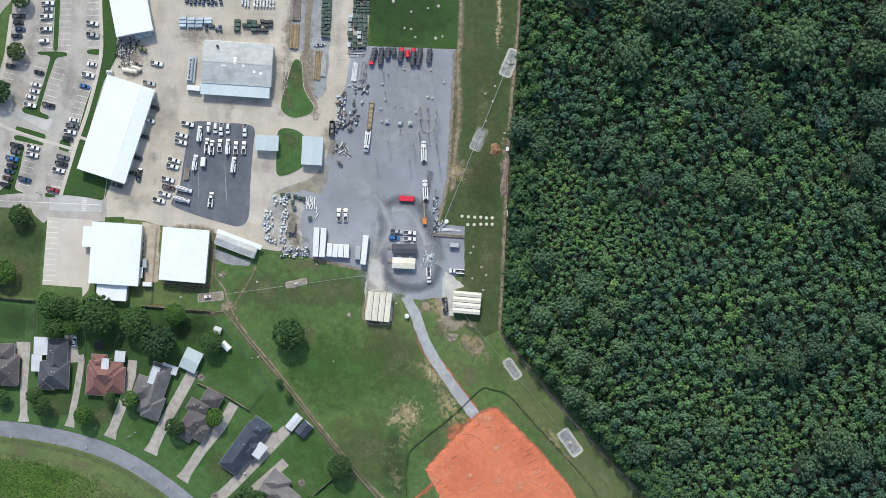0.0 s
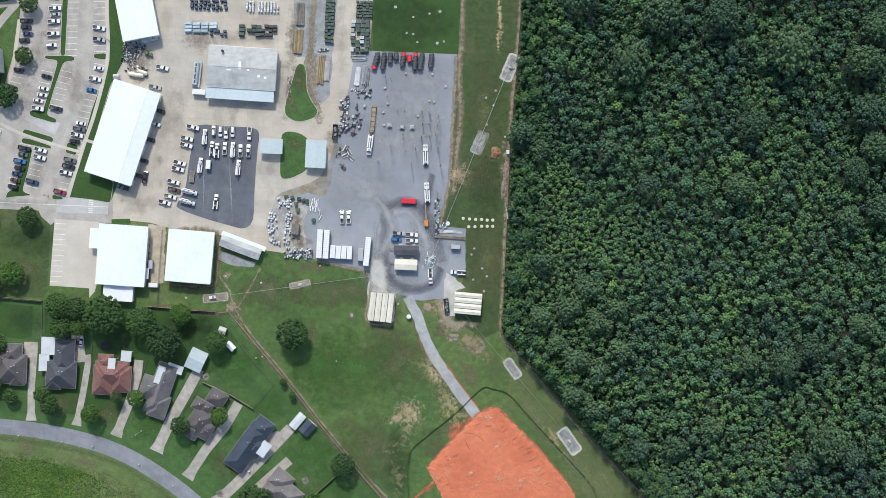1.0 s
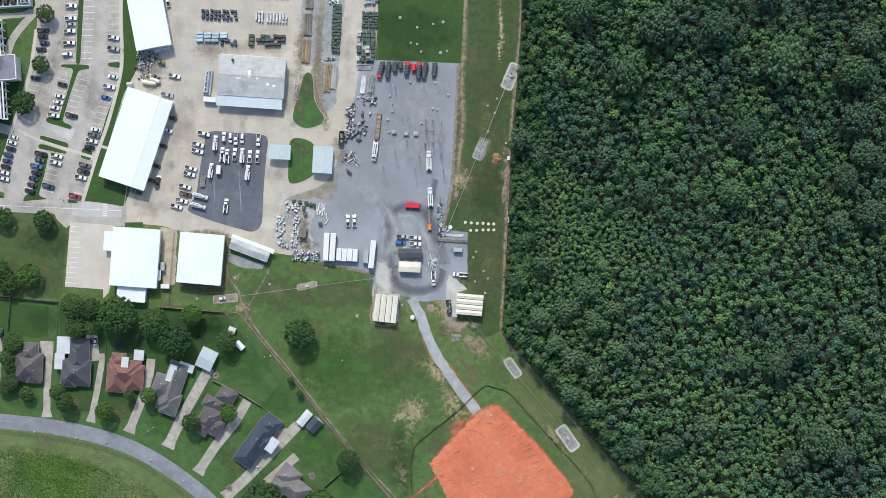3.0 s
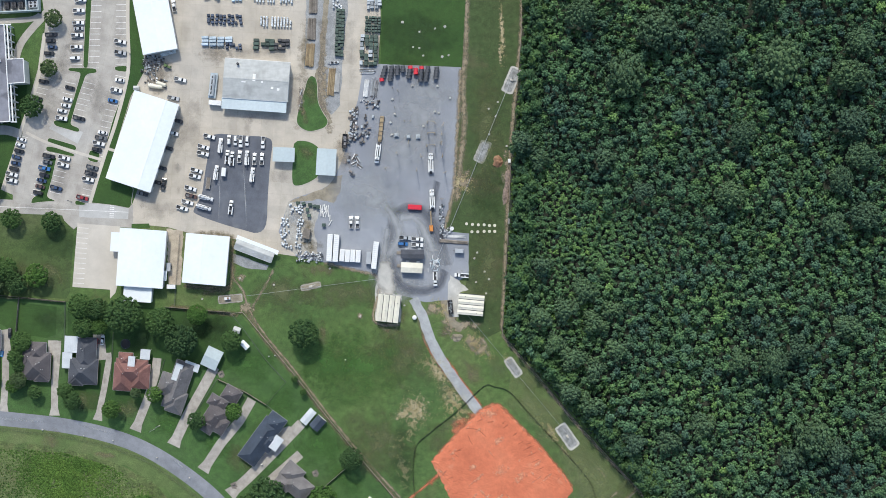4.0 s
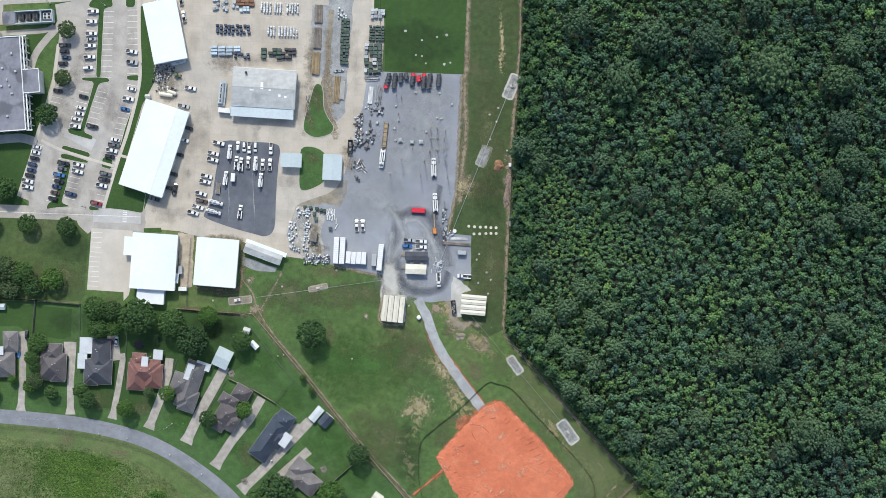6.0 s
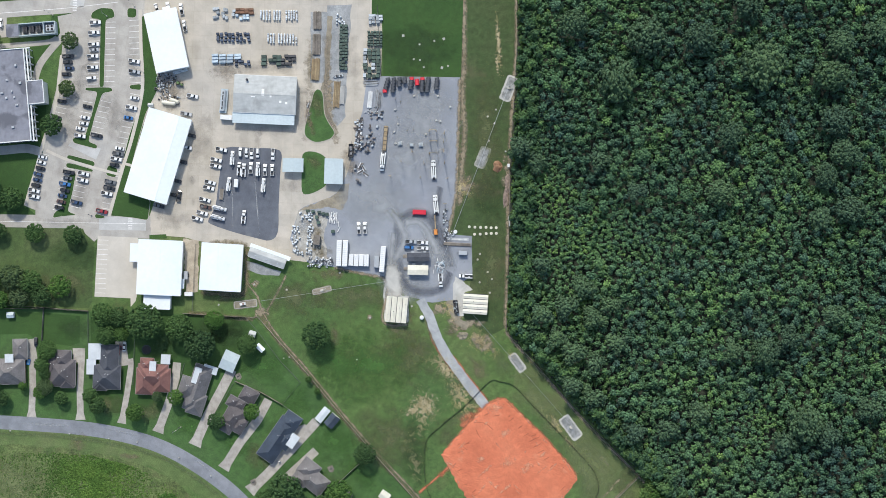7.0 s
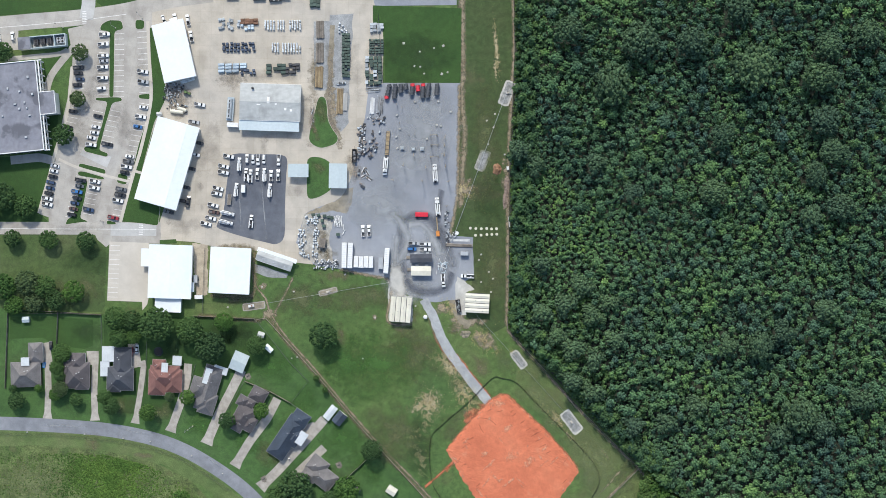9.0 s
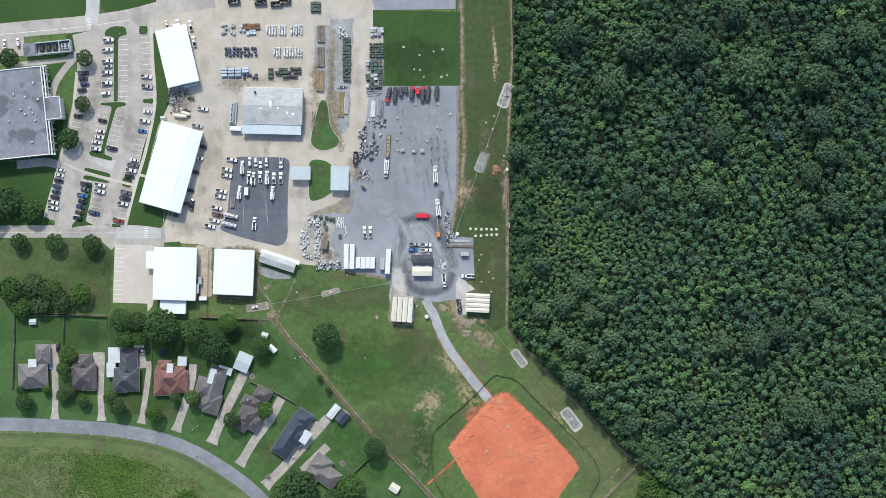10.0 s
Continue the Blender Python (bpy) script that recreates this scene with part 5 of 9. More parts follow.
# the depth of the wood, past counting: a few broad old crowns, mid-sized ones, dense young growth and mixed wood between
GIANTS = [(84, 86, 10.3), (63, 115, 7.7), (99, 108, 10.3), (126, 106, 8.6), (157, 92, 12.1), (150, 123, 8.0), (191, 86, 9.2), (196, 102, 7.5), (217, 107, 7.7), (193, 64, 8.0), (197, 47, 7.5), (140, 58, 6.9), (199, 19, 7.7), (134, 29, 7.2), (184, 15, 6.0), (187, 36, 6.6), (174, -87, 9.5), (155, -51, 7.5), (190, -34, 6.3)]
BROAD = [(93, 31, 4.6), (35, 54, 5.7), (43, 47, 4.6), (75, 46, 5.5), (44, -30, 5.2), (56, -26, 5.7), (65, -17, 5.7), (70, -32, 5.2), (79, -26, 4.6), (51, -42, 4.6), (60, -49, 5.7), (70, -55, 5.2), (81, -45, 5.2), (45, -5, 4.6), (58, -66, 5.2), (69, -72, 5.7), (122, -82, 5.7), (89, -90, 5.2), (106, -89, 5.2), (168, -45, 5.7), (139, -50, 5.2), (186, -93, 6.3), (164, -97, 6.3), (207, -81, 6.3)]
YOUNG = [((45.8, 28.9), 20), ((56.2, 5.5), 18), ((35.4, 2.9), 14), ((71.8, -111.6), 16), ((100.4, -109.0), 16), ((38.0, 99.1), 13), ((87.4, 10.7), 16), ((147.2, -90.8), 14), ((40.6, 52.3), 12)]


def pull(x, y, places):
    return max(math.exp(-((x - p[0]) ** 2 + (y - p[1]) ** 2) / (r * r)) for p, r in places)


SIZES = (1.2, 1.7, 2.3, 3.2, 4.8, 8.0)
LOBES = (8, 12, 18, 34, 76, 220)
kinds = [[tuft_crown(r, r * (1.45 if r < 2.5 else 1.1 if r < 4 else 0.8), LOBES[k], 3 if r < 3 else 4, np.random.RandomState(50 + 7 * k + i)) for i in range(6)] for k, r in enumerate(SIZES)]
UNDER = [tuft_crown(1.7, 1.5, 5, 1, np.random.RandomState(90 + i)) for i in range(6)]
held, low, tall, brush_low = collections.defaultdict(list), [], [], []


def free(x, y, r, close):
    for i in range(-2, 3):
        for j in range(-2, 3):
            for a, b, other in held[(int(x // 6) + i, int(y // 6) + j)]:
                if (x - a) ** 2 + (y - b) ** 2 < (close * (r + other)) ** 2:
                    return False
    return True


def set_crown(store, x, y, r, middle, tone, under=False):
    """A crown of about the radius r whose middle is at that height."""
    k = min(range(6), key=lambda i: abs(SIZES[i] - r))
    v, f = (UNDER if under else kinds[k])[r1.randrange(6)]
    a, s = r1.uniform(0, 6.28), r / (1.7 if under else SIZES[k])
    c, n, q, h = math.cos(a) * s, math.sin(a) * s, r1.uniform(0.85, 1.18), s * r1.uniform(0.85, 1.2)
    lean, way = r1.uniform(0, 0.22), r1.uniform(0, 6.28)
    up = v[:, 2] * h
    store.append((np.column_stack([(v[:, 0] * c - v[:, 1] * n) * q + x + up * lean * math.cos(way), (v[:, 0] * n + v[:, 1] * c) / q + y + up * lean * math.sin(way), up + middle]), f, max(0.0, min(1.0, tone))))
    held[(int(x // 6), int(y // 6))].append((x, y, r))


for x, y, r in GIANTS:
    set_crown(tall, x, y, r, 12.5 + 0.35 * r, r1.uniform(0.2, 0.8))
    for i in range(5):
        a = i * 1.26 + r1.uniform(-0.4, 0.4)
        set_crown(tall, x + math.cos(a) * r * 0.62, y + math.sin(a) * r * 0.62, r * r1.uniform(0.34, 0.5), 12.0 + r1.uniform(-1.5, 1.5), r1.uniform(0.1, 0.9))
for x, y, r in BROAD:
    set_crown(tall, x, y, r * 0.95, 12.5 + r1.uniform(-1, 1.5), r1.uniform(0.0, 0.6))
    for i in range(3):
        a = i * 2.1 + r1.uniform(-0.5, 0.5)
        set_crown(tall, x + math.cos(a) * r * 0.8, y + math.sin(a) * r * 0.8, r * r1.uniform(0.4, 0.62), 11.0 + r1.uniform(-1.5, 1.5), r1.uniform(0.0, 0.6))
for gap, x, y in spots[:300]:
    held[(int(x // 6), int(y // 6))].append((x, y, 1.5))
# first the standing crowns, then low ones that fill between them, then the underwood in the gaps
for floor in (0, 1, 2):
    for i in range((24000, 50000, 40000)[floor]):
        x, y = r1.uniform(25, 262), r1.uniform(-158, 176)
        if not inside(x, y, WOODS):
            continue
        young = pull(x, y, YOUNG)
        gap = edge_gap(x, y)
        if floor == 2:
            r = r1.uniform(1.5, 2.1)
        elif young > 0.35:
            r = r1.uniform(1.0, 1.7)
        elif floor:
            r = r1.uniform(1.0, 1.6)
        else:
            r = min(4.2, 1.55 + r1.expovariate(1.7))
        if gap < 2.4 or not free(x, y, r, (0.8, 0.72, 0.56)[floor]):
            continue
        swell = 2.2 * noise.noise((x * 0.03, y * 0.03, 0.0)) + 1.4 * noise.noise((x * 0.11, y * 0.11, 4.0))
        tone = 0.46 + 0.15 * r1.gauss(0, 1) + 0.34 * noise.noise((x * 0.05, y * 0.05, 8.0)) + 0.12 * young
        if floor == 2:
            middle = 3.6 + 0.5 * swell + r1.uniform(-0.8, 0.8)
        elif young > 0.35:
            middle = 6.6 + 0.4 * swell + r1.uniform(-0.9, 0.9)
        elif floor:
            middle = 6.2 + 0.8 * swell + r1.uniform(-1.5, 1.0)
        else:
            middle = 7.6 + swell + 0.8 * r + r1.gauss(0, 1.5)
        set_crown(low, x, y, r, middle, tone, floor == 2)
# shrubs that close the wood's edge down to the ground
for i in range(2600):
    k = r1.randrange(len(WOODS_EDGE) - 1)
    a, b = Vector(WOODS_EDGE[k]), Vector(WOODS_EDGE[k + 1])
    n = Vector((-(b - a).y, (b - a).x)).normalized()
    q = a.lerp(b, r1.random()) + n * r1.uniform(0.5, 3.4)
    if not inside(q.x, q.y, WOODS):
        q = a.lerp(b, r1.random()) - n * r1.uniform(0.5, 3.4)
    r = r1.uniform(0.5, 1.0)
    if inside(q.x, q.y, WOODS) and len(brush_low) < 700 and all((q.x - c[3]) ** 2 + (q.y - c[4]) ** 2 > 0.8 for c in brush_low):
        set_crown(brush_low, q.x, q.y, r, r1.uniform(0.2, 2.2), 0.5, True)
        brush_low[-1] = (*brush_low[-1], q.x, q.y)


def canopy_object(name, crowns, material, label):
    crowns = [c[:3] for c in crowns]
    starts = np.cumsum([0] + [len(v) for v, f, tone in crowns])
    vs = np.concatenate([v for v, f, tone in crowns])
    fs = np.concatenate([f + k for (v, f, tone), k in zip(crowns, starts)])
    me = bpy.data.meshes.new(name)
    me.vertices.add(len(vs))
    me.vertices.foreach_set("co", vs.astype(np.float32).ravel())
    me.loops.add(len(fs) * 3)
    me.loops.foreach_set("vertex_index", fs.astype(np.int32).ravel())
    me.polygons.add(len(fs))
    me.polygons.foreach_set("loop_start", np.arange(len(fs), dtype=np.int32) * 3)
    me.update(calc_edges=True)
    shade = me.attributes.new("tone", "FLOAT", "POINT")
    shade.data.foreach_set("value", np.concatenate([np.full(len(v), tone, np.float32) for v, f, tone in crowns]))
    me.materials.append(material)
    return tagged(new(name, me), label, "woods", kind="stuff")


canopy_object("woodland_canopy", low, LEAF_DEEP, "dense canopy of small broadleaf crowns in a deep wood")
canopy_object("woodland_tall_crowns", tall, LEAF_TALL, "broad grey-green crowns standing over the deep wood")
canopy_object("woodland_edge_shrubs", brush_low, LEAF_EDGE, "pale green shrubs closing the edge of the wood")
stems = Geo()
for gap, x, y in spots[300::4]:
    stems.tube((x, y, 0), (x + r1.uniform(-0.4, 0.4), y, 9.0), 0.16, 0.08, 4)
tagged(new("woodland_trunks", stems.mesh("woodland_trunks", BARK)), "thin bare trunks standing in the deep wood", "woods", kind="stuff")

GARDEN = "shade trees round the houses"
for (x, y), radius, kind, seed in [
    ((-178.1, -25.3), 6.6, "t", 1), ((-169.9, -26.6), 5.6, "t", 2), ((-177.1, -35.6), 5.6, "t", 3), ((-169.4, -35.6), 4.2, "b", 4),
    ((-156.6, -29.4), 10.0, "t", 5), ((-139.2, -33.0), 7.8, "t", 6), ((-121.8, -29.4), 5.4, "b", 7), ((-129.0, -42.0), 8.6, "t", 8),
    ((-105.4, -42.2), 5.6, "t", 9), ((-70.1, -38.4), 8.0, "t", 10), ((-163.2, -75.5), 4.8, "b", 11), ((-185.8, -66.3), 4.2, "t", 12),
    ((-182.2, -71.4), 4.8, "t", 13), ((-142.5, -68.3), 4.3, "b", 14), ((-122.0, -80.9), 4.8, "t", 15), ((-103.9, -76.5), 4.4, "b", 16),
    ((-46.8, -99.0), 6.2, "t", 17), ((-152.0, -67.8), 2.8, "g", 18),
]:
    mat, word = {"t": (LEAF_TREE, "dark green"), "b": (LEAF_BRIGHT, "bright green"), "g": (LEAF_GREY, "grey-green")}[kind]
    tree(word + " broadleaf shade tree with a dense rounded crown", x, y, radius, 5.5 + radius * 0.95, mat, 200 + seed, 260 if radius > 5 else 150, 18, GARDEN)
for (x, y), radius, kind, seed in [
    ((-207.6, -42.8), 5.4, "t", 1), ((-209.3, -61.9), 4.6, "g", 2), ((-232.4, -67.1), 5.0, "t", 3), ((-201.4, -67.8), 3.6, "t", 4),
    ((-87.6, -116.7), 9.5, "t", 5), ((-96.8, -122.3), 7.0, "t", 6), ((-60.7, -119.0), 7.5, "b", 7), ((-69.9, -125.5), 6.0, "t", 8), ((-147.8, -122.4), 6.0, "b", 9),
    ((-224.0, -5.2), 7.0, "g", 10), ((-215.1, -7.7), 6.4, "t", 11), ((-200.2, -10.7), 6.2, "b", 12), ((-221.5, -15.8), 5.5, "g", 13), ((-236.7, -6.8), 7.2, "b", 14), ((-210.0, -14.8), 5.6, "t", 15), ((-232.0, -16.9), 5.4, "b", 16),
    ((-212.6, 16.8), 5.4, "t", 17), ((-193.1, 15.4), 5.4, "t", 18), ((-231.5, 18.2), 5.0, "t", 19), ((-235.7, 40.3), 8.0, "t", 20), ((-223.9, 34.7), 6.5, "t", 21),
    ((-192.6, 114.4), 4.8, "g", 22), ((-194.8, 90.2), 4.6, "g", 23), ((-202.8, 71.6), 6.0, "t", 24), ((-232.8, 116.1), 5.6, "t", 25), ((-246.5, 33.2), 8.0, "t", 26), ((-254.2, -8.5), 8.0, "t", 27),
    ((-210.8, -50.2), 4.3, "t", 34), ((-209.4, -55.2), 3.2, "t", 35), ((-212.2, -64.5), 3.6, "b", 28), ((-221.1, -61.1), 2.4, "b", 29), ((-234.6, -60.6), 2.4, "t", 30), ((-75.0, -61.1), 1.8, "b", 31), ((-70.7, -67.3), 1.8, "b", 32), ((-96.6, -95.4), 2.0, "t", 33),
]:
    mat, word = {"t": (LEAF_TREE, "dark green"), "b": (LEAF_BRIGHT, "bright green"), "g": (LEAF_GREY, "grey-green")}[kind]
    tree(word + " broadleaf tree with a loose uneven crown", x, y, radius, 3.0 + radius * 0.85, mat, 300 + seed, 170 if radius > 4 else 90, 18, GARDEN)

for (x, y), radius, seed in [((97.6, -119.0), 2.9, 1), ((95.2, -123.4), 3.4, 2), ((100.2, -123.6), 3.6, 3), ((93.8, -128.6), 3.0, 4), ((98.8, -129.0), 3.8, 5), ((104.4, -128.4), 3.8, 6), ((92.0, -133.8), 3.0, 7), ((97.2, -135.0), 3.8, 8), ((104.0, -134.6), 4.2, 9), ((110.2, -133.4), 3.8, 10)]:
    tree("light green young tree outside the corner fence", x, y, radius, 3.0 + radius, LEAF_EDGE if seed % 3 else LEAF_BRIGHT, 400 + seed, 44, 12, "young trees outside the corner fence")

# scrub of the rough meadow
scrub_v, scrub_f, k = [], [], 0
r2 = random.Random(33)
MEADOW = [(-275.5, -91.2), (-217.9, -95.1), (-187.7, -98.2), (-163.7, -105.2), (-143.0, -117.9), (-122.8, -141.4), (-277.3, -135.1)]
THICK = [((-189.0, -108.2), 20, 14), ((-176.8, -101.1), 12, 9), ((-184.8, -116.7), 16, 9)]
while len(scrub_v) < 8000:
    x, y = r2.uniform(-250, -95), r2.uniform(-150, -95)
    thick = max(math.exp(-((x - p[0]) / a) ** 2 - ((y - p[1]) / b) ** 2) for p, a, b in THICK)
    if not inside(x, y, MEADOW) or 0.06 + 0.8 * thick * (0.65 + 0.9 * noise.noise((x * 0.12, y * 0.12, 3.0))) < r2.random():
        continue
    s = r2.uniform(0.25, 0.6) * (0.8 + 0.7 * thick)
    v = OCTA * np.array((s, s, s * 0.4)) * np.random.RandomState(len(scrub_v)).uniform(0.5, 1.4, (len(OCTA), 1)) + np.array((x, y, 0.05))
    scrub_v.append(v)
    scrub_f.append(np.array(OCTA_F) + k)
    k += len(v)
me = bpy.data.meshes.new("meadow_scrub")
me.from_pydata(np.concatenate(scrub_v).tolist(), [], np.concatenate(scrub_f).tolist())
me.materials.append(LEAF_SCRUB)
tagged(new("meadow_scrub", me), "low weedy scrub in rough meadow grass", "shrubs", kind="stuff")

# ---- buildings ----
def gable(g, L, W, eave, ridge, off=0.0, hang=0.3, thick=0.12):
    """Two roof slopes along x over a plan L by W; off: the ridge's shift to one side."""
    a, w = L / 2 + hang, W / 2 + hang
    for s in (-1, 1):
        p = [(-a, s * w, eave), (a, s * w, eave), (a, off, ridge), (-a, off, ridge)]
        if s > 0:
            p = p[::-1]
        g.add(p + [(x, y, z - thick) for x, y, z in p], [(0, 1, 2, 3), (7, 6, 5, 4), (0, 4, 5, 1), (1, 5, 6, 2), (2, 6, 7, 3), (3, 7, 4, 0)])
    return g


def hip(g, L, W, eave, rise, hang=0.5, x=0.0, y=0.0, turn=0.0, thick=0.15):
    """A hipped roof over a plan L by W; the ridge runs along the longer side."""
    a, b = L / 2 + hang, W / 2 + hang
    r = max(0.0, abs(a - b))
    ends = ((-r, 0), (r, 0)) if a >= b else ((0, -r), (0, r))
    base = [(-a, -b), (a, -b), (a, b), (-a, b)]
    c, s = math.cos(radians(turn)), math.sin(radians(turn))
    pts = [(px, py, eave - thick) for px, py in base] + [(px, py, eave) for px, py in base] + [(px, py, eave + rise) for px, py in ends]
    pts = [(x + c * px - s * py, y + s * px + c * py, z) for px, py, z in pts]
    fs = [(3, 2, 1, 0)] + [(i, (i + 1) % 4, (i + 1) % 4 + 4, i + 4) for i in range(4)]
    if a >= b:
        fs += [(4, 5, 9, 8), (5, 6, 9), (6, 7, 8, 9), (7, 4, 8)]
    else:
        fs += [(4, 5, 8), (5, 6, 9, 8), (6, 7, 9), (7, 4, 8, 9)]
    return g.add(pts, fs)


def warehouse(corners, eave, ridge, roof, label, off=0.0, seams=1.2, doors=3, name="warehouse", across=False):
    """A metal shed on four plan corners, with seamed roof, wall panels, gutters and roller doors."""
    x, y, L, W, turn = frame_of(*corners)
    t = thing(name, label, "warehouse", x, y, 0, turn)
    part("wall", Geo().box(0, 0, 0, L - 0.4, W - 0.4, eave - 0.1), WALL_PALE, t)
    plan = (L, W)
    L, W = (W, L) if across else (L, W)
    r = part("roof", gable(Geo(), L, W, eave, ridge, off), roof, t)
    r.matrix_basis = pose(0, 0, 0, 0, 0, 90 if across else 0)
    n = int(L / seams)
    rib = Geo()
    for i in range(n + 1):
        px = -L / 2 + i * L / n
        for s in (-1, 1):
            q = [(px - 0.04, s * (W / 2 + 0.3), eave), (px + 0.04, s * (W / 2 + 0.3), eave), (px + 0.04, off, ridge), (px - 0.04, off, ridge)]
            if s > 0:
                q = q[::-1]
            rib.add([(a, b, c + 0.05) for a, b, c in q] + q, [(0, 1, 2, 3), (1, 0, 4, 5), (2, 1, 5, 6), (3, 2, 6, 7), (0, 3, 7, 4)])
    part("roof_seam", rib, roof, r)
    part("ridge_cap", Geo().box(0, off, ridge - 0.02, L + 0.6, 0.5, 0.1), roof, r)
    for s in (-1, 1):
        part("gutter", Geo().box(0, s * (W / 2 + 0.4), eave - 0.2, L + 0.6, 0.16, 0.16), TRIM, r)
    L, W = plan
    for i in range(doors):
        px = (i + 0.5) / doors * L - L / 2
        part("roller_door", Geo().box(px, -W / 2 + 0.18, 0, 3.6, 0.12, 3.6), STEEL, t)
        part("roller_door", Geo().box(px, W / 2 - 0.18, 0, 3.6, 0.12, 3.6), STEEL, t)
    return t, L, W


big, L, W = warehouse([(-152.6, 79.1), (-166.0, 36.2), (-145.4, 30.6), (-131.3, 72.2)], 5.6, 6.4, WHITE_ROOF, "long white metal warehouse with an open truck bay", off=5.0, doors=5)
north, L, W = warehouse([(-153.4, 126.2), (-148.6, 96.0), (-132.2, 100.7), (-138.8, 130.1)], 5.4, 6.0, WHITE_ROOF, "white metal storage building beside stacked racks", doors=3)
part("porch_roof", Geo().box(-L / 2 - 1.0, 3.0, 3.0, 2.4, 4.0, 0.2), WHITE_ROOF, north)
grey, L, W = warehouse([(-109.6, 76.4), (-78.7, 74.3), (-77.4, 92.8), (-109.0, 94.9)], 5.0, 6.0, GREY_ROOF, "weathered grey metal workshop with roof lights and an awning", doors=4)
for px, py, w, d in ((-1.0, 1.0, 1.4, 3.4), (-6.0, -1.5, 2.0, 0.6), (3.0, -1.0, 1.0, 1.0), (8.0, -3.5, 1.2, 1.2), (11.0, -4.0, 1.2, 1.2)):
    z = 6.0 - abs(py) / (W / 2) * 1.0
    part("roof_light", Geo().box(px, py, z + 0.02, w, d, 0.12), TRIM, grey, "pale translucent roof light")
part("roof_vent", Geo().tube((-9.3, 7.0, 5.2), (-9.3, 7.0, 6.4), 0.5, 0.5, 10).ball(-9.3, 7.0, 6.5, 0.7, 0.7, 0.4), DARK_STEEL, grey, "dark round roof vent")
aw = Geo()
a0 = -W / 2
aw.add([(-L / 2 - 0.6, a0 - 5.6, 3.7), (L / 2 - 0.3, a0 - 5.6, 3.7), (L / 2 - 0.3, a0 - 0.2, 4.6), (-L / 2 - 0.6, a0 - 0.2, 4.6), (-L / 2 - 0.6, a0 - 5.6, 3.55), (L / 2 - 0.3, a0 - 5.6, 3.55), (L / 2 - 0.3, a0 - 0.2, 4.45), (-L / 2 - 0.6, a0 - 0.2, 4.45)],
       [(0, 1, 2, 3), (7, 6, 5, 4), (0, 4, 5, 1), (1, 5, 6, 2), (2, 6, 7, 3), (3, 7, 4, 0)])
part("awning", aw, surface("pale_awning_metal", [(0.56, 0.63, 0.645), (0.62, 0.69, 0.7)], 0.1, 0.8, 0.05, 0.45), grey, "pale blue metal awning roof")
for i in range(7):
    part("awning_post", Geo().tube((-L / 2 + 0.5 + i * (L - 2) / 6, a0 - 5.3, 0), (-L / 2 + 0.5 + i * (L - 2) / 6, a0 - 5.3, 3.6), 0.1), STEEL, grey)
south, L, W = warehouse([(-160.8, -15.2), (-139.2, -16.7), (-137.4, 10.8), (-159.3, 12.3)], 5.6, 6.1, WHITE_ROOF, "white metal depot building with a porch and rear annex", doors=3, across=True)
part("porch_roof", Geo().box(-L / 2 - 2.4, 7.0, 3.6, 5.2, 9.4, 0.25), WHITE_ROOF, south)
for s in (-1, 1):
    part("porch_post", Geo().tube((-L / 2 - 4.6, 7.0 + s * 4.2, 0), (-L / 2 - 4.6, 7.0 + s * 4.2, 3.6), 0.12), STEEL, south)
part("annex_wall", Geo().box(-1.0, -W / 2 - 3.7, 0, 13.2, 7.0, 3.7), WALL_PALE, south)
part("annex_roof", Geo().box(-1.0, -W / 2 - 3.8, 3.7, 13.8, 7.6, 0.2), WHITE_ROOF, south)
part("side_canopy", Geo().box(L / 2 + 0.6, -W / 2 + 6.0, 2.8, 1.6, 5.0, 0.2), WHITE_ROOF, south)
second, L, W = warehouse([(-129.2, -13.6), (-108.9, -15.4), (-106.6, 8.2), (-126.9, 9.8)], 5.4, 6.0, WHITE_ROOF, "square white metal store building", off=2.0, doors=3, across=True)

x, y, L, W, turn = frame_of((-104.6, 2.3), (-87.0, -4.4), (-84.7, 1.3), (-102.5, 8.0))
office = thing("site_office", "low site office with grey roof and white canopy", "office", x, y, 0, turn)
part("wall", Geo().box(0, 0, 0, L, W, 3.0), WALL_PALE, office)
part("roof", gable(Geo(), L, W - 1.4, 3.1, 3.7, 0.0, 0.4), GREY_ROOF, office)
part("canopy", Geo().box(0.5, W / 2 - 0.1, 3.0, L + 2.6, 2.2, 0.2), WHITE_ROOF, office, "white flat canopy along the front")
for px in (-6, 0, 6):
    part("roof_vent", Geo().tube((px, -1.2, 3.3), (px, -1.2, 3.9), 0.3, 0.3, 8), STEEL, office)
slab("office_gravel", ragged([(-105.8, 0.3), (-88.2, -5.7), (-89.5, -8.1), (-98.6, -7.0), (-106.1, -4.4)], 0.3, 2, 66), 0.05, GRAVEL, "grey gravel behind the site office", "gravel")


def canopy(corners, label):
    x, y, L, W, turn = frame_of(*corners)
    t = thing("carport", label, "carport", x, y, 0, turn, "yard canopies")
    part("roof", gable(Geo(), L, W, 3.6, 4.2), BLUE_ROOF, t)
    for a in (-1, 1):
        for b in (-1, 1):
            part("post", Geo().tube((a * (L / 2 - 0.3), b * (W / 2 - 0.3), 0), (a * (L / 2 - 0.3), b * (W / 2 - 0.3), 3.6), 0.12), STEEL, t)
        part("beam", Geo().box(0, a * (W / 2 - 0.3), 3.3, L, 0.2, 0.25), WOOD_POLE, t)
    return t


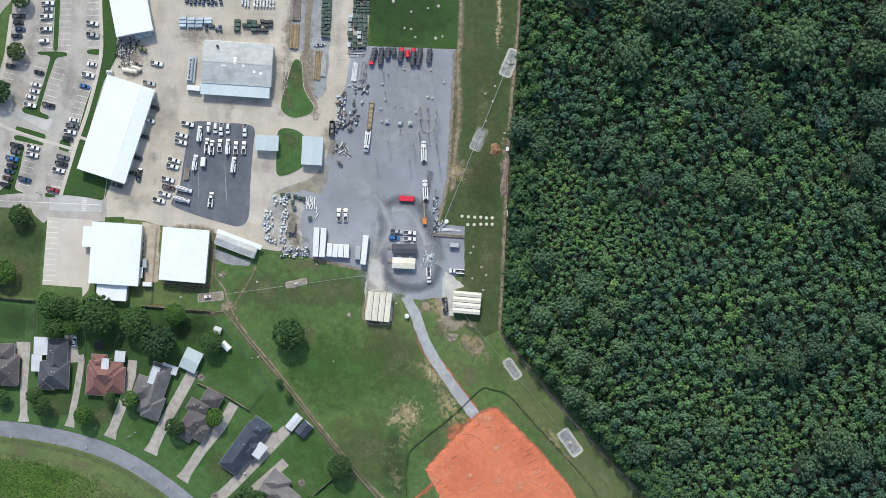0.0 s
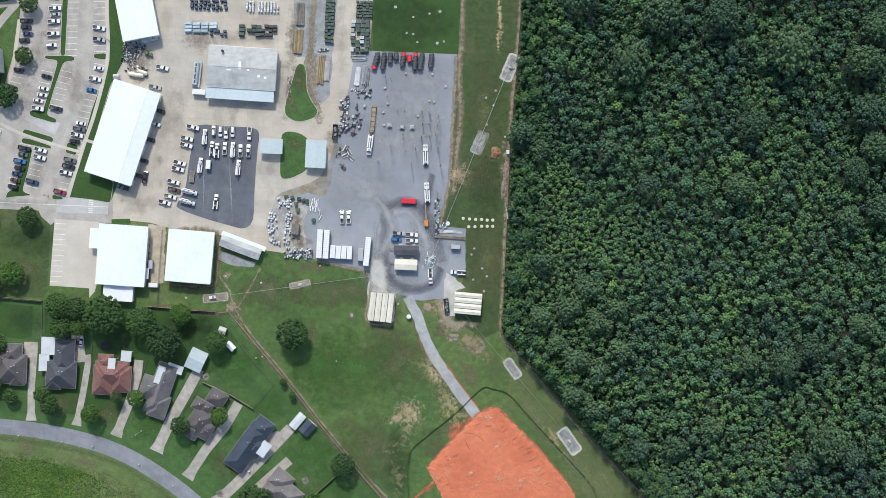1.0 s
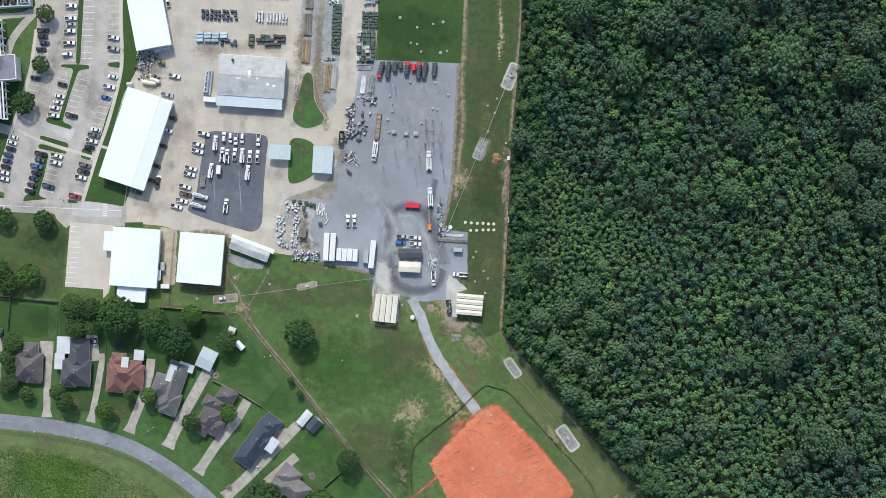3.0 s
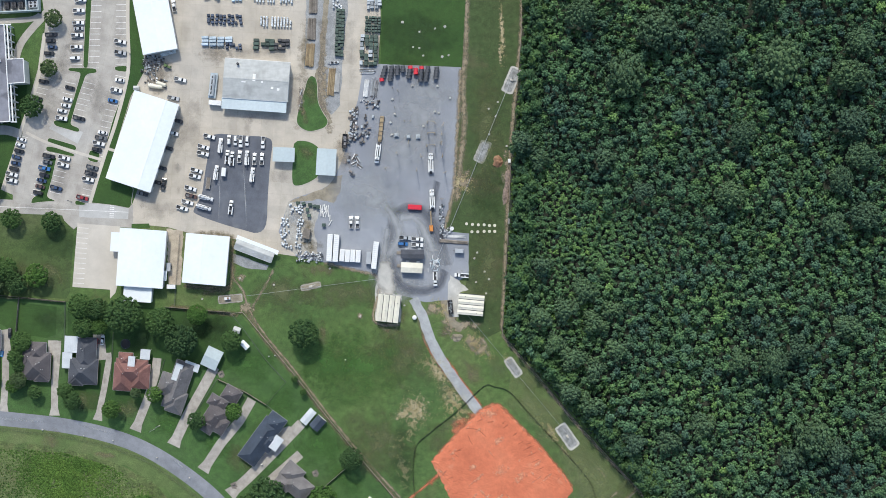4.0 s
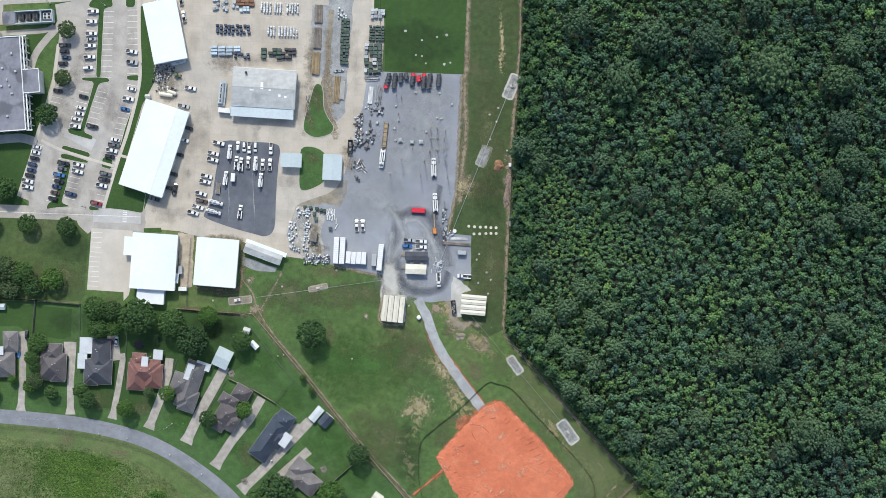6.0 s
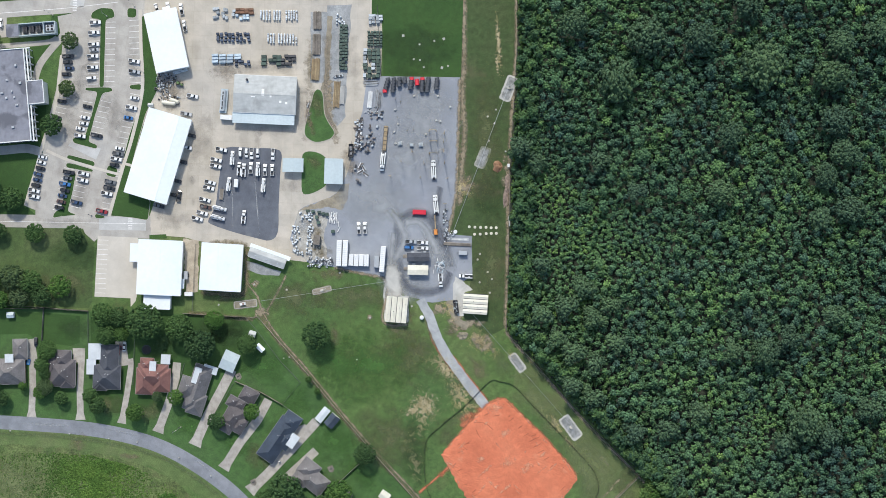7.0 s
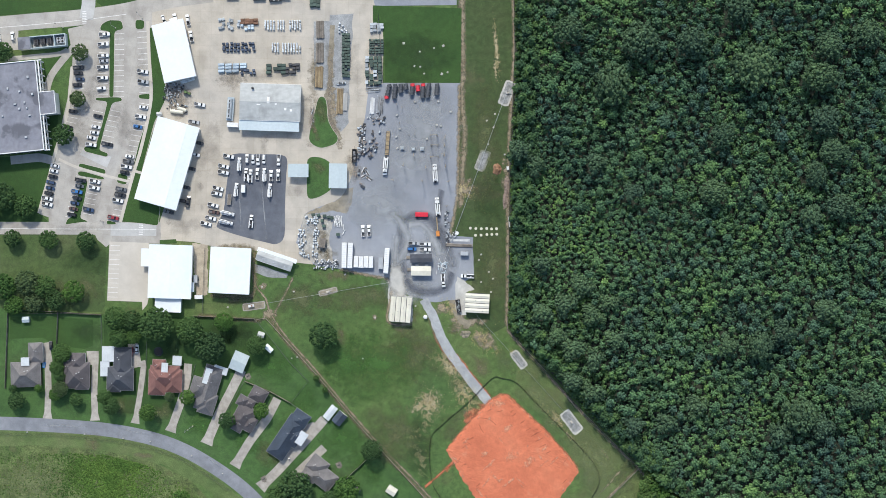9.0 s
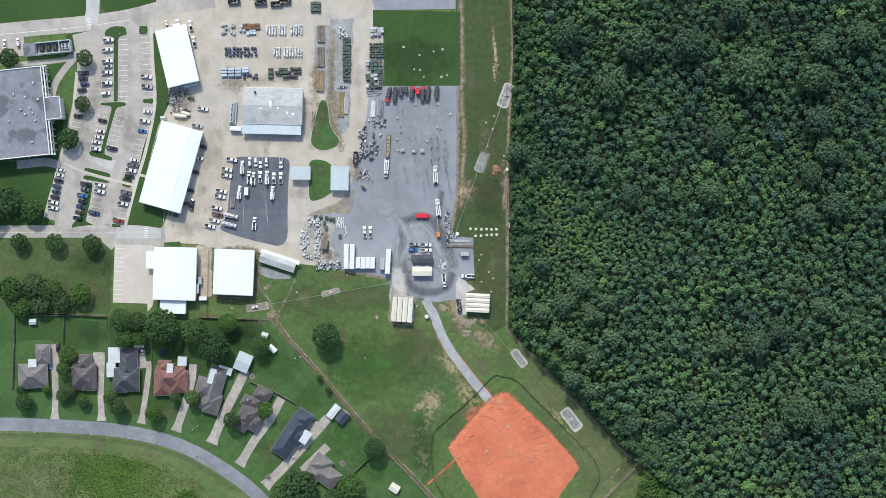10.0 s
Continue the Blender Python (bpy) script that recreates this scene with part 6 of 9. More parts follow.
canopy([(-85.4, 51.8), (-85.6, 45.4), (-75.6, 45.1), (-75.3, 51.6)], "pale blue metal canopy over the yard gate")
canopy([(-64.0, 51.1), (-64.5, 39.0), (-55.7, 38.4), (-54.9, 51.1)], "pale blue metal canopy on posts beside grass")


def strip_shed(corners, label):
    """An open pole shed whose roof is four parallel cream strips with gaps."""
    x, y, L, W, turn = frame_of(*corners)
    t = thing("pole_shed", label, "shed", x, y, 0, turn, "cream pole sheds")
    w = W / 4
    for i in range(4):
        py = -W / 2 + (i + 0.5) * w
        part("roof_strip", gable(Geo(), L, w - 0.6, 3.9, 4.15, 0.0, 0.15).box(0, py * 0, 4.1, L, 0.3, 0.1), CREAM_ROOF, t).location = (0, py, 0)
        part("roof_vent", Geo().tube((3.0 - 2 * i, py, 4.05), (3.0 - 2 * i, py, 4.5), 0.16), DARK_STEEL, t)
        part("gutter", Geo().box(0, py + w / 2, 3.7, L, 0.3, 0.12), DARK_STEEL, t)
    part("back_wall", Geo().box(0, 0, 0, L - 0.6, W - 0.6, 3.6), WALL_PALE, t)
    return t


strip_shed([(-34.3, -19.6), (-35.6, -32.5), (-24.5, -33.0), (-23.0, -20.4)], "cream metal storage shed in four roofed bays beside the gravel")
strip_shed([(4.4, -29.1), (16.8, -30.2), (17.3, -19.9), (5.2, -18.8)], "cream metal storage shed in four roofed bays near the woods")

# the two office buildings at the west
x, y, L, W, turn = frame_of((-256.1, 60.1), (-212.8, 64.0), (-213.3, 110.0), (-257.1, 108.3))
hq = thing("office_block", "flat-roofed office block with grey membrane and pale fins", "office building", x, y, 0, turn)
part("wall", Geo().box(0, 0, 0, L - 1.2, W - 1.2, 8.4), WALL_PALE, hq)
part("roof", Geo().box(0, 0, 8.4, L - 0.6, W - 0.6, 0.2), MEMBRANE, hq)
for s in (-1, 1):
    part("parapet", Geo().box(0, s * (W / 2 - 0.2), 8.2, L, 0.4, 0.9), TRIM, hq)
    part("parapet", Geo().box(s * (L / 2 - 0.2), 0, 8.2, 0.4, W - 0.8, 0.9), TRIM, hq)
part("bay_wall", Geo().box(L / 2 + 3.6, 0.8, 0, 7.4, 11.0, 8.0), WALL_PALE, hq)
part("bay_roof", Geo().box(L / 2 + 3.8, 0.8, 8.0, 8.4, 11.8, 0.5), MEMBRANE, hq)
for i in range(13):
    py = -W / 2 + 1.5 + i * (W - 3) / 12
    if abs(py - 0.8) > 6.5:
        part("window", Geo().box(L / 2 - 0.4, py, 1.0, 0.5, 1.7, 6.4), GLASS_DARK, hq)
        part("column", Geo().box(L / 2 + 0.9, py + 1.5, 0, 0.5, 0.5, 8.0), TRIM, hq, "pale concrete column of the sun screen")
    px = -L / 2 + 2 + i * (L - 4) / 12
    part("window", Geo().box(px, -W / 2 + 0.4, 1.0, 1.7, 0.5, 6.4), GLASS_DARK, hq)
for y0, y1 in ((-W / 2, -5.4), (7.0, W / 2)):
    part("screen_beam", Geo().box(L / 2 + 0.9, (y0 + y1) / 2, 7.6, 0.6, y1 - y0, 0.6), TRIM, hq)
    part("screen_beam", Geo().box(L / 2 + 0.9, (y0 + y1) / 2, 3.8, 0.5, y1 - y0, 0.4), TRIM, hq)
for py in (-W / 2, -5.2, 6.8, W / 2):
    part("screen_arm", Geo().box(L / 2 + 1.2, py, 7.5, 3.0, 0.5, 0.5), TRIM, hq)
for s in (-1, 1):
    part("bay_parapet", Geo().box(L / 2 + 3.8, 0.8 + s * 5.8, 8.2, 8.4, 0.35, 0.5), TRIM, hq)
part("bay_parapet", Geo().box(L / 2 + 7.9, 0.8, 8.2, 0.35, 11.2, 0.5), TRIM, hq)
r3 = random.Random(9)
for px, py in ((12, 8), (6, 10), (14, 2), (9, 1.6), (11, -1), (15, -1), (13, -16), (16, -5), (2, -4), (17, 15), (18.5, 6)):
    part("roof_unit", Geo().box(px, py, 8.6, r3.uniform(0.7, 1.5), r3.uniform(0.7, 1.3), 0.7), STEEL, hq, "small galvanised roof vent")
x, y, L, W, turn = frame_of((-225.5, 116.8), (-200.1, 118.7), (-200.4, 124.7), (-225.5, 123.7))
plant = thing("plant_house", "walled plant house with open roof of cooling units", "plant building", x, y, 0, turn)
part("roof", Geo().box(-L / 2 + 3.3, 0, 3.4, 6.4, W, 0.3), MEMBRANE, plant)
part("room_wall", Geo().box(-L / 2 + 3.3, 0, 0, 6.0, W - 0.4, 3.4), WALL_PALE, plant)
part("floor", Geo().box(3.0, 0, 0, L - 7, W - 0.6, 0.3), CONCRETE_GREY, plant)
for s in (-1, 1):
    part("wall", Geo().box(3.0, s * (W / 2 - 0.2), 0, L - 6.2, 0.4, 3.6), BLUE_ROOF, plant)
for px in (6.6, L / 2 - 0.2):
    part("wall", Geo().box(px, 0, 0, 0.4, W - 0.8, 3.6), BLUE_ROOF, plant)
for px in (-3.5, 0.0, 3.5, 8.5, 10.5):
    u = part("cooling_unit", Geo().box(px, 0.2, 0.3, 2.4, 3.4, 2.0), STEEL if px > 5 else DARK_STEEL, plant)
    for s in (-0.8, 0.8):
        part("fan", Geo().tube((px, 0.2 + s, 2.3), (px, 0.2 + s, 2.45), 0.6, 0.6, 10), RUBBER, u)

# ---- vehicles ----
GREY_SCRAP = surface("mixed_grey_scrap", [(0.1, 0.1, 0.11), (0.28, 0.28, 0.29)], 1.2, 4, 0.3, 0.7, 0.3)


def paint(name, c):
    m, n, l, b = blank(name + "_car_paint")
    t = tex(n, l, "noise", 1.5, 3.0, None, True)
    l.new(ramp(n, l, t.outputs[0], [(0.3, tuple(v * 0.9 for v in c)), (0.7, c)]), b.inputs["Base Color"])
    b.inputs["Roughness"].default_value, b.inputs["Coat Weight"].default_value, b.inputs["Coat Roughness"].default_value = 0.35, 0.6, 0.1
    return m


PAINT = {k: paint(k, c) for k, c in (("white", (0.78, 0.78, 0.77)), ("silver", (0.42, 0.44, 0.46)), ("grey", (0.12, 0.13, 0.14)), ("black", (0.02, 0.021, 0.024)),
                                     ("blue", (0.04, 0.16, 0.4)), ("navy", (0.03, 0.06, 0.13)), ("red", (0.3, 0.03, 0.035)), ("brown", (0.1, 0.055, 0.045)), ("green", (0.1, 0.16, 0.05)))}
LAMP = surface("headlamp_lens", [(0.3, 0.3, 0.3), (0.36, 0.36, 0.36)], 1, 5, 0.05, 0.25)
TAIL = surface("tail_lamp_lens", [(0.3, 0.01, 0.01), (0.4, 0.02, 0.02)], 1, 5, 0.05, 0.2)


LINER = surface("worn_bed_liner", [(0.06, 0.062, 0.066), (0.11, 0.112, 0.118)], 0.8, 4, 0.2, 0.8, vary=0.6)


def hull(g, sections):
    """A body lofted along x through sections (x, half width, floor, shoulder, top, how narrow the top is)."""
    k = len(g.v)
    for x, w, z0, zm, z1, nar in sections:
        g.v += [(x, -w * 0.94, z0), (x, -w, zm), (x, -w * nar, z1), (x, w * nar, z1), (x, w, zm), (x, w * 0.94, z0)]
    n = len(sections)
    for i in range(n - 1):
        for j in range(6):
            a, b = k + i * 6 + j, k + i * 6 + (j + 1) % 6
            g.f.append((a, a + 6, b + 6, b))
    g.f += [tuple(k + j for j in range(6)), tuple(k + (n - 1) * 6 + 5 - j for j in range(6))]
    return g


def wheels(t, xs, y, r, twin=False):
    for x in xs:
        for s in (-1, 1):
            w = part("wheel", Geo().tube((x, s * (y - 0.12 - 0.1 * twin), r), (x, s * (y + 0.1), r), r, r, 12), RUBBER, t)
            if r > 0.41:
                part("rim", Geo().tube((x, s * (y + 0.1), r), (x, s * (y + 0.12), r), r * 0.6, r * 0.5, 8), STEEL, w)


def lamps(t, front, back, y, z):
    for s in (-1, 1):
        part("headlight", Geo().box(front - 0.06, s * y, z, 0.16, 0.34, 0.16), LAMP, t)


def build_sedan(t, p):
    part("body", hull(Geo(), [(-2.35, 0.72, 0.3, 0.6, 0.86, 0.9), (-2.1, 0.88, 0.25, 0.65, 0.96, 0.88), (-1.3, 0.92, 0.22, 0.68, 0.98, 0.88), (1.0, 0.92, 0.22, 0.68, 0.96, 0.88), (2.05, 0.88, 0.25, 0.6, 0.78, 0.86), (2.35, 0.66, 0.3, 0.5, 0.66, 0.9)]), p, t)
    part("cabin_glass", hull(Geo(), [(-1.75, 0.74, 0.9, 0.95, 0.98, 0.9), (-1.0, 0.78, 0.9, 1.05, 1.38, 0.76), (0.3, 0.78, 0.9, 1.05, 1.4, 0.76), (1.25, 0.76, 0.88, 0.93, 0.96, 0.9)]), GLASS_DARK, t)
    part("roof", hull(Geo(), [(-1.1, 0.56, 1.34, 1.38, 1.4, 0.9), (-0.8, 0.6, 1.36, 1.41, 1.45, 0.9), (0.1, 0.6, 1.36, 1.41, 1.46, 0.9), (0.38, 0.57, 1.34, 1.38, 1.41, 0.9)]), p, t)
    wheels(t, (-1.4, 1.42), 0.84, 0.33)
    lamps(t, 2.25, -2.3, 0.6, 0.55)


def build_suv(t, p):
    part("body", hull(Geo(), [(-2.4, 0.82, 0.35, 0.75, 1.05, 0.92), (-1.3, 0.95, 0.3, 0.8, 1.1, 0.9), (1.0, 0.95, 0.3, 0.8, 1.08, 0.9), (2.1, 0.9, 0.32, 0.75, 0.96, 0.88), (2.4, 0.74, 0.36, 0.65, 0.82, 0.9)]), p, t)
    part("cabin_glass", hull(Geo(), [(-2.3, 0.8, 1.0, 1.08, 1.12, 0.9), (-2.0, 0.82, 1.0, 1.2, 1.64, 0.82), (0.35, 0.82, 1.0, 1.2, 1.66, 0.8), (1.2, 0.8, 1.0, 1.05, 1.1, 0.9)]), GLASS_DARK, t)
    part("roof", hull(Geo(), [(-2.1, 0.62, 1.6, 1.64, 1.67, 0.9), (-1.7, 0.67, 1.62, 1.67, 1.72, 0.92), (0.1, 0.67, 1.62, 1.67, 1.72, 0.92), (0.4, 0.62, 1.6, 1.64, 1.67, 0.9)]), p, t)
    for s in (-1, 1):
        part("roof_rail", Geo().box(-0.9, s * 0.56, 1.7, 2.0, 0.05, 0.06), DARK_STEEL, t)
    wheels(t, (-1.45, 1.5), 0.88, 0.37)
    lamps(t, 2.3, -2.35, 0.66, 0.65)


def build_pickup(t, p):
    part("body", hull(Geo(), [(-0.75, 0.98, 0.4, 0.85, 1.15, 0.94), (1.2, 0.98, 0.4, 0.85, 1.15, 0.92), (2.55, 0.95, 0.42, 0.82, 1.08, 0.9), (2.9, 0.86, 0.45, 0.75, 0.95, 0.92)]), p, t)
    part("cabin_glass", hull(Geo(), [(-0.85, 0.82, 1.1, 1.2, 1.5, 0.9), (-0.65, 0.84, 1.1, 1.3, 1.76, 0.84), (0.75, 0.84, 1.1, 1.3, 1.78, 0.84), (1.5, 0.84, 1.08, 1.12, 1.16, 0.9)]), GLASS_DARK, t)
    part("roof", hull(Geo(), [(-0.7, 0.66, 1.72, 1.76, 1.79, 0.92), (-0.4, 0.7, 1.74, 1.79, 1.84, 0.92), (0.55, 0.7, 1.74, 1.79, 1.84, 0.92), (0.82, 0.66, 1.72, 1.76, 1.8, 0.92)]), p, t)
    bed = part("bed", Geo().box(-1.82, 0, 0.55, 2.1, 1.6, 0.12).box(-1.82, 0.9, 0.5, 2.14, 0.16, 0.66).box(-1.82, -0.9, 0.5, 2.14, 0.16, 0.66), p, t)
    part("bed_liner", Geo().box(-1.82, 0, 0.66, 2.0, 1.5, 0.04), LINER, bed, "black bed liner")
    part("tailgate", Geo().box(-2.88, 0, 0.5, 0.1, 1.9, 0.64), p, bed)
    part("bumper", Geo().box(2.92, 0, 0.42, 0.12, 1.8, 0.22), DARK_STEEL, t)
    wheels(t, (-1.75, 1.85), 0.92, 0.4)
    lamps(t, 2.86, -2.9, 0.78, 0.7)


def build_service(t, p):
    """A works truck: cab, side lockers with a cluttered deck."""
    part("cab", hull(Geo(), [(0.5, 1.0, 0.5, 0.95, 1.3, 0.94), (1.9, 1.0, 0.5, 0.95, 1.3, 0.92), (3.0, 0.98, 0.5, 0.9, 1.2, 0.9), (3.3, 0.9, 0.55, 0.8, 1.0, 0.92)]), p, t)
    part("cabin_glass", hull(Geo(), [(0.45, 0.86, 1.2, 1.3, 1.7, 0.9), (0.6, 0.88, 1.2, 1.4, 1.96, 0.86), (1.5, 0.88, 1.2, 1.4, 1.96, 0.86), (2.2, 0.88, 1.2, 1.25, 1.3, 0.9)]), GLASS_DARK, t)
    part("roof", hull(Geo(), [(0.5, 0.7, 1.92, 1.96, 2.0, 0.92), (0.7, 0.76, 1.94, 2.0, 2.05, 0.92), (1.35, 0.76, 1.94, 2.0, 2.05, 0.92), (1.6, 0.7, 1.92, 1.96, 2.0, 0.92)]), p, t)
    part("deck", Geo().box(-1.7, 0, 0.7, 3.9, 1.4, 0.15), DARK_STEEL, t)
    for s in (-1, 1):
        lk = part("locker", Geo().box(-1.7, s * 0.86, 0.5, 3.9, 0.46, 0.95), p, t)
        for i in range(3):
            part("locker_door", Geo().box(-3.0 + i * 1.3, s * 1.1, 0.6, 1.15, 0.04, 0.75), p, lk)
    for i in range(3):
        part("toolbox", Geo().box(-3.0 + i * 1.1, rng.uniform(-0.3, 0.3), 0.85, 0.7, 0.6, 0.4), (RUBBER, STEEL, DARK_STEEL)[i], t)
    wheels(t, (-2.1, 2.2), 0.96, 0.43, True)
    lamps(t, 3.26, -3.6, 0.8, 0.75)


def build_bucket(t, p):
    """An aerial-lift truck: cab, locker body, turret, folded boom and bucket."""
    build_service(t, p)
    part("turret", Geo().tube((-1.4, 0, 0.8), (-1.4, 0, 2.2), 0.45, 0.38, 10), p, t)
    b = part("boom", Geo().box(-0.4, 0.25, 2.3, 6.6, 0.4, 0.42).box(-0.2, -0.2, 2.0, 6.0, 0.36, 0.36), p, t, "white folded lift boom")
    part("bucket", Geo().box(-3.6, 0.1, 1.6, 0.8, 0.9, 1.0), p, b)


def build_box_trailer(t, p):
    part("body", Geo().box(0, 0, 0.6, 4.2, 2.1, 1.9), p, t)
    part("hitch", Geo().box(2.6, 0, 0.5, 1.2, 0.12, 0.12), DARK_STEEL, t)
    wheels(t, (-0.5, 0.4), 1.05, 0.35)


def build_semi(t, p):
    part("body", Geo().box(0, 0, 1.1, 13.4, 2.6, 2.8), p, t)
    ribs = Geo()
    for i in range(14):
        ribs.box(-6.2 + i * 0.95, 0, 3.88, 0.07, 2.5, 0.05)
    part("roof_bow", ribs, STEEL, t)
    part("landing_leg", Geo().box(3.8, 0.8, 0, 0.2, 0.2, 1.1).box(3.8, -0.8, 0, 0.2, 0.2, 1.1), DARK_STEEL, t)
    wheels(t, (-5.2, -4.0), 1.15, 0.5, True)


def build_container(t, p):
    part("body", Geo().box(0, 0, 0.15, 6.1, 2.44, 2.5), p, t)
    ribs = Geo()
    for i in range(15):
        ribs.box(-2.8 + i * 0.4, 0, 2.64, 0.12, 2.3, 0.05)
    part("roof_rib", ribs, p, t)
    for s in (-1, 1):
        part("door", Geo().box(3.06, s * 0.6, 0.25, 0.08, 1.15, 2.3), p, t)
    part("skid", Geo().box(0, 0, 0, 6.0, 2.0, 0.15), DARK_STEEL, t)


def build_flatbed(t, p):
    part("deck", Geo().box(0, 0, 0.75, 5.6, 2.1, 0.18), WOOD_GREY, t)
    part("side_rail", Geo().box(0, 1.05, 0.7, 5.7, 0.1, 0.3), STEEL, t)
    part("side_rail", Geo().box(0, -1.05, 0.7, 5.7, 0.1, 0.3), STEEL, t)
    part("hitch", Geo().box(3.4, 0, 0.6, 1.4, 0.12, 0.12), DARK_STEEL, t)
    wheels(t, (-0.9, 0.0), 1.1, 0.35)


BUILD = {"sedan": (build_sedan, "car", "saloon car"), "suv": (build_suv, "car", "sport utility car"), "pickup": (build_pickup, "truck", "pickup truck"),
         "service": (build_service, "truck", "works truck with side lockers"), "bucket": (build_bucket, "truck", "aerial lift truck with folded boom"),
         "trailer": (build_box_trailer, "trailer", "enclosed box trailer"), "semi": (build_semi, "trailer", "long semi-trailer"), "container": (build_container, "container", "ribbed storage container"),
         "flatbed": (build_flatbed, "trailer", "empty flatbed trailer")}
FIRST = {}


def vehicle(kind, colour, at, turn, where, group, z=0.09):
    """A vehicle that heads along x when turn is 0."""
    at_pose = pose(at[0], at[1], z, 0, 0, turn + rng.uniform(-1.5, 1.5))
    make, cat, word = BUILD[kind]
    name = {"sedan": "car", "suv": "car", "pickup": "pickup_truck", "service": "service_truck", "bucket": "bucket_truck", "trailer": "box_trailer", "semi": "semi_trailer", "container": "storage_container", "flatbed": "flatbed_trailer"}[kind]
    if (kind, colour) not in FIRST:
        t = thing(name, "", cat)
        make(t, PAINT[colour])
        FIRST[kind, colour] = t
        t.matrix_basis = at_pose
    else:
        t = copy_thing(FIRST[kind, colour], at_pose)
    return tagged(t, "%s %s %s" % (colour, word, where), cat, group)


CODES = {"w": "white", "s": "silver", "g": "grey", "k": "black", "b": "blue", "n": "navy", "r": "red", "o": "brown"}


def parked(spec, turn, places, where="parked in a marked bay", group="vehicles in the car park", z=0.09):
    """spec: two letters a vehicle, its colour and its kind (s saloon, u sport utility, p pickup, v service, b bucket)."""
    for code, at in zip(spec.split(), places):
        kind = {"s": "sedan", "u": "suv", "p": "pickup", "v": "service", "b": "bucket", "t": "trailer", "f": "flatbed", "c": "container", "m": "semi"}[code[1]]
        vehicle(kind, CODES[code[0]], at, turn + (180 if rng.random() < 0.3 and kind in ("sedan", "suv") else 0), where, group, z)


parked("kp ku ns ku", 0, [(-194.9, 107.1), (-195.1, 104.1), (-194.3, 101.0), (-195.9, 98.0)])
parked("ks ks", -12, [(-198.6, 84.2), (-201.4, 75.8)])
parked("ws ws ku nu ns ku wp wp", -14, [(-209.2, 55.8), (-209.9, 53.1), (-210.4, 50.1), (-211.7, 47.1), (-212.1, 44.1), (-212.9, 41.4), (-213.9, 38.7), (-214.0, 35.7)])
parked("wp wp wp ss wp wp wu", 3, [(-180.6, 124.1), (-181.4, 118.9), (-181.6, 112.9), (-181.5, 110.1), (-182.2, 106.8), (-182.4, 101.1), (-183.3, 95.7)])
parked("ks ws ws ws wp", -12, [(-185.7, 81.2), (-186.8, 75.5), (-187.6, 72.5), (-189.5, 69.9), (-189.7, 66.2)])
parked("kp gs bp ku ns os ku", -12, [(-195.9, 47.7), (-196.6, 44.7), (-198.0, 41.7), (-198.1, 38.4), (-199.4, 35.7), (-200.2, 32.7), (-201.2, 29.7)])
parked("wp wp np kp", -14, [(-188.3, 46.8), (-188.8, 43.4), (-192.3, 32.1), (-181.2, 66.2)])
parked("wp sp ws wp bs ws gp wp ku", -11, [(-161.1, 103.8), (-161.0, 98.4), (-161.3, 85.0), (-163.0, 80.0), (-164.7, 74.9), (-169.6, 59.3), (-170.3, 56.6), (-171.4, 53.9), (-172.4, 50.9)])
parked("gp kp wp rp", -14, [(-174.6, 42.2), (-175.3, 39.2), (-176.6, 36.3), (-179.4, 27.3)])
parked("ws wu wu", 96, [(-236.4, 124.6), (-229.1, 124.9), (-240.4, 124.2)], "parked beside the plant house")

PADG, PADW = "works vehicles in the yard", "parked in the depot yard"
parked("wu wu wp wu wp", -93, [(-107.7, 55.9), (-104.5, 55.6), (-101.9, 55.1), (-98.8, 55.4), (-91.0, 54.6)], PADW, PADG)
parked("wb wv wv wp wb wp wp", 87, [(-111.8, 53.3), (-108.4, 47.6), (-106.1, 46.8), (-102.5, 47.6), (-98.8, 47.3), (-95.2, 46.5), (-91.5, 46.5)], PADW, PADG)
parked("wb wt wb wf wv", 84, [(-113.9, 40.0), (-110.0, 40.0), (-96.2, 39.0), (-117.8, 34.6), (-106.6, 22.9)], PADW, PADG)
parked("wp wp wp wp wp wp op wp wp", -15, [(-117.3, 57.5), (-120.1, 52.3), (-120.4, 49.1), (-123.5, 40.8), (-124.3, 38.0), (-126.4, 32.0), (-126.1, 28.3), (-127.9, 25.2), (-130.5, 22.4)], PADW, PADG)
parked("wb wb", -16, [(-118.6, 27.3), (-119.6, 22.6)], PADW, PADG)
parked("wp sp", -12, [(-131.6, 85.3), (-135.0, 76.2)], PADW, PADG)
parked("kp", 80, [(-139.6, 34.1)], PADW, PADG)
parked("gp", 165, [(-150.0, 29.4)], PADW, PADG)
parked("wp wp", 92, [(-47.8, 15.6), (-44.7, 15.6)], PADW, PADG)
parked("sp bu wp wp", -4, [(-21.3, 8.1), (-22.4, 5.2), (-15.3, 7.5), (-15.3, 4.7)], PADW, PADG)
parked("wv", -88, [(-6.5, -12.2)], PADW, PADG)
parked("wv", 176, [(6.2, -10.1)], PADW, PADG)
parked("wp wp wp", 100, [(-136.3, 130.1), (-134.9, 121.5), (-143.0, 130.9)], PADW, PADG)
parked("ku wu ku ku ku", -14, [(-132.8, 65.1), (-134.9, 59.0), (-137.5, 51.7), (-140.6, 42.0), (-143.1, 35.0)], "under the open truck bay", PADG)
parked("ws", -70, [(-149.0, 130.9)], PADW, PADG)
TRAILERS = "stored trailers and containers"
parked("wm wm", 86, [(-58.0, 3.1), (-54.9, 2.9)], "parked in the pole yard", TRAILERS)
parked("wm", 84, [(-35.9, -0.5)], "parked in the pole yard", TRAILERS)
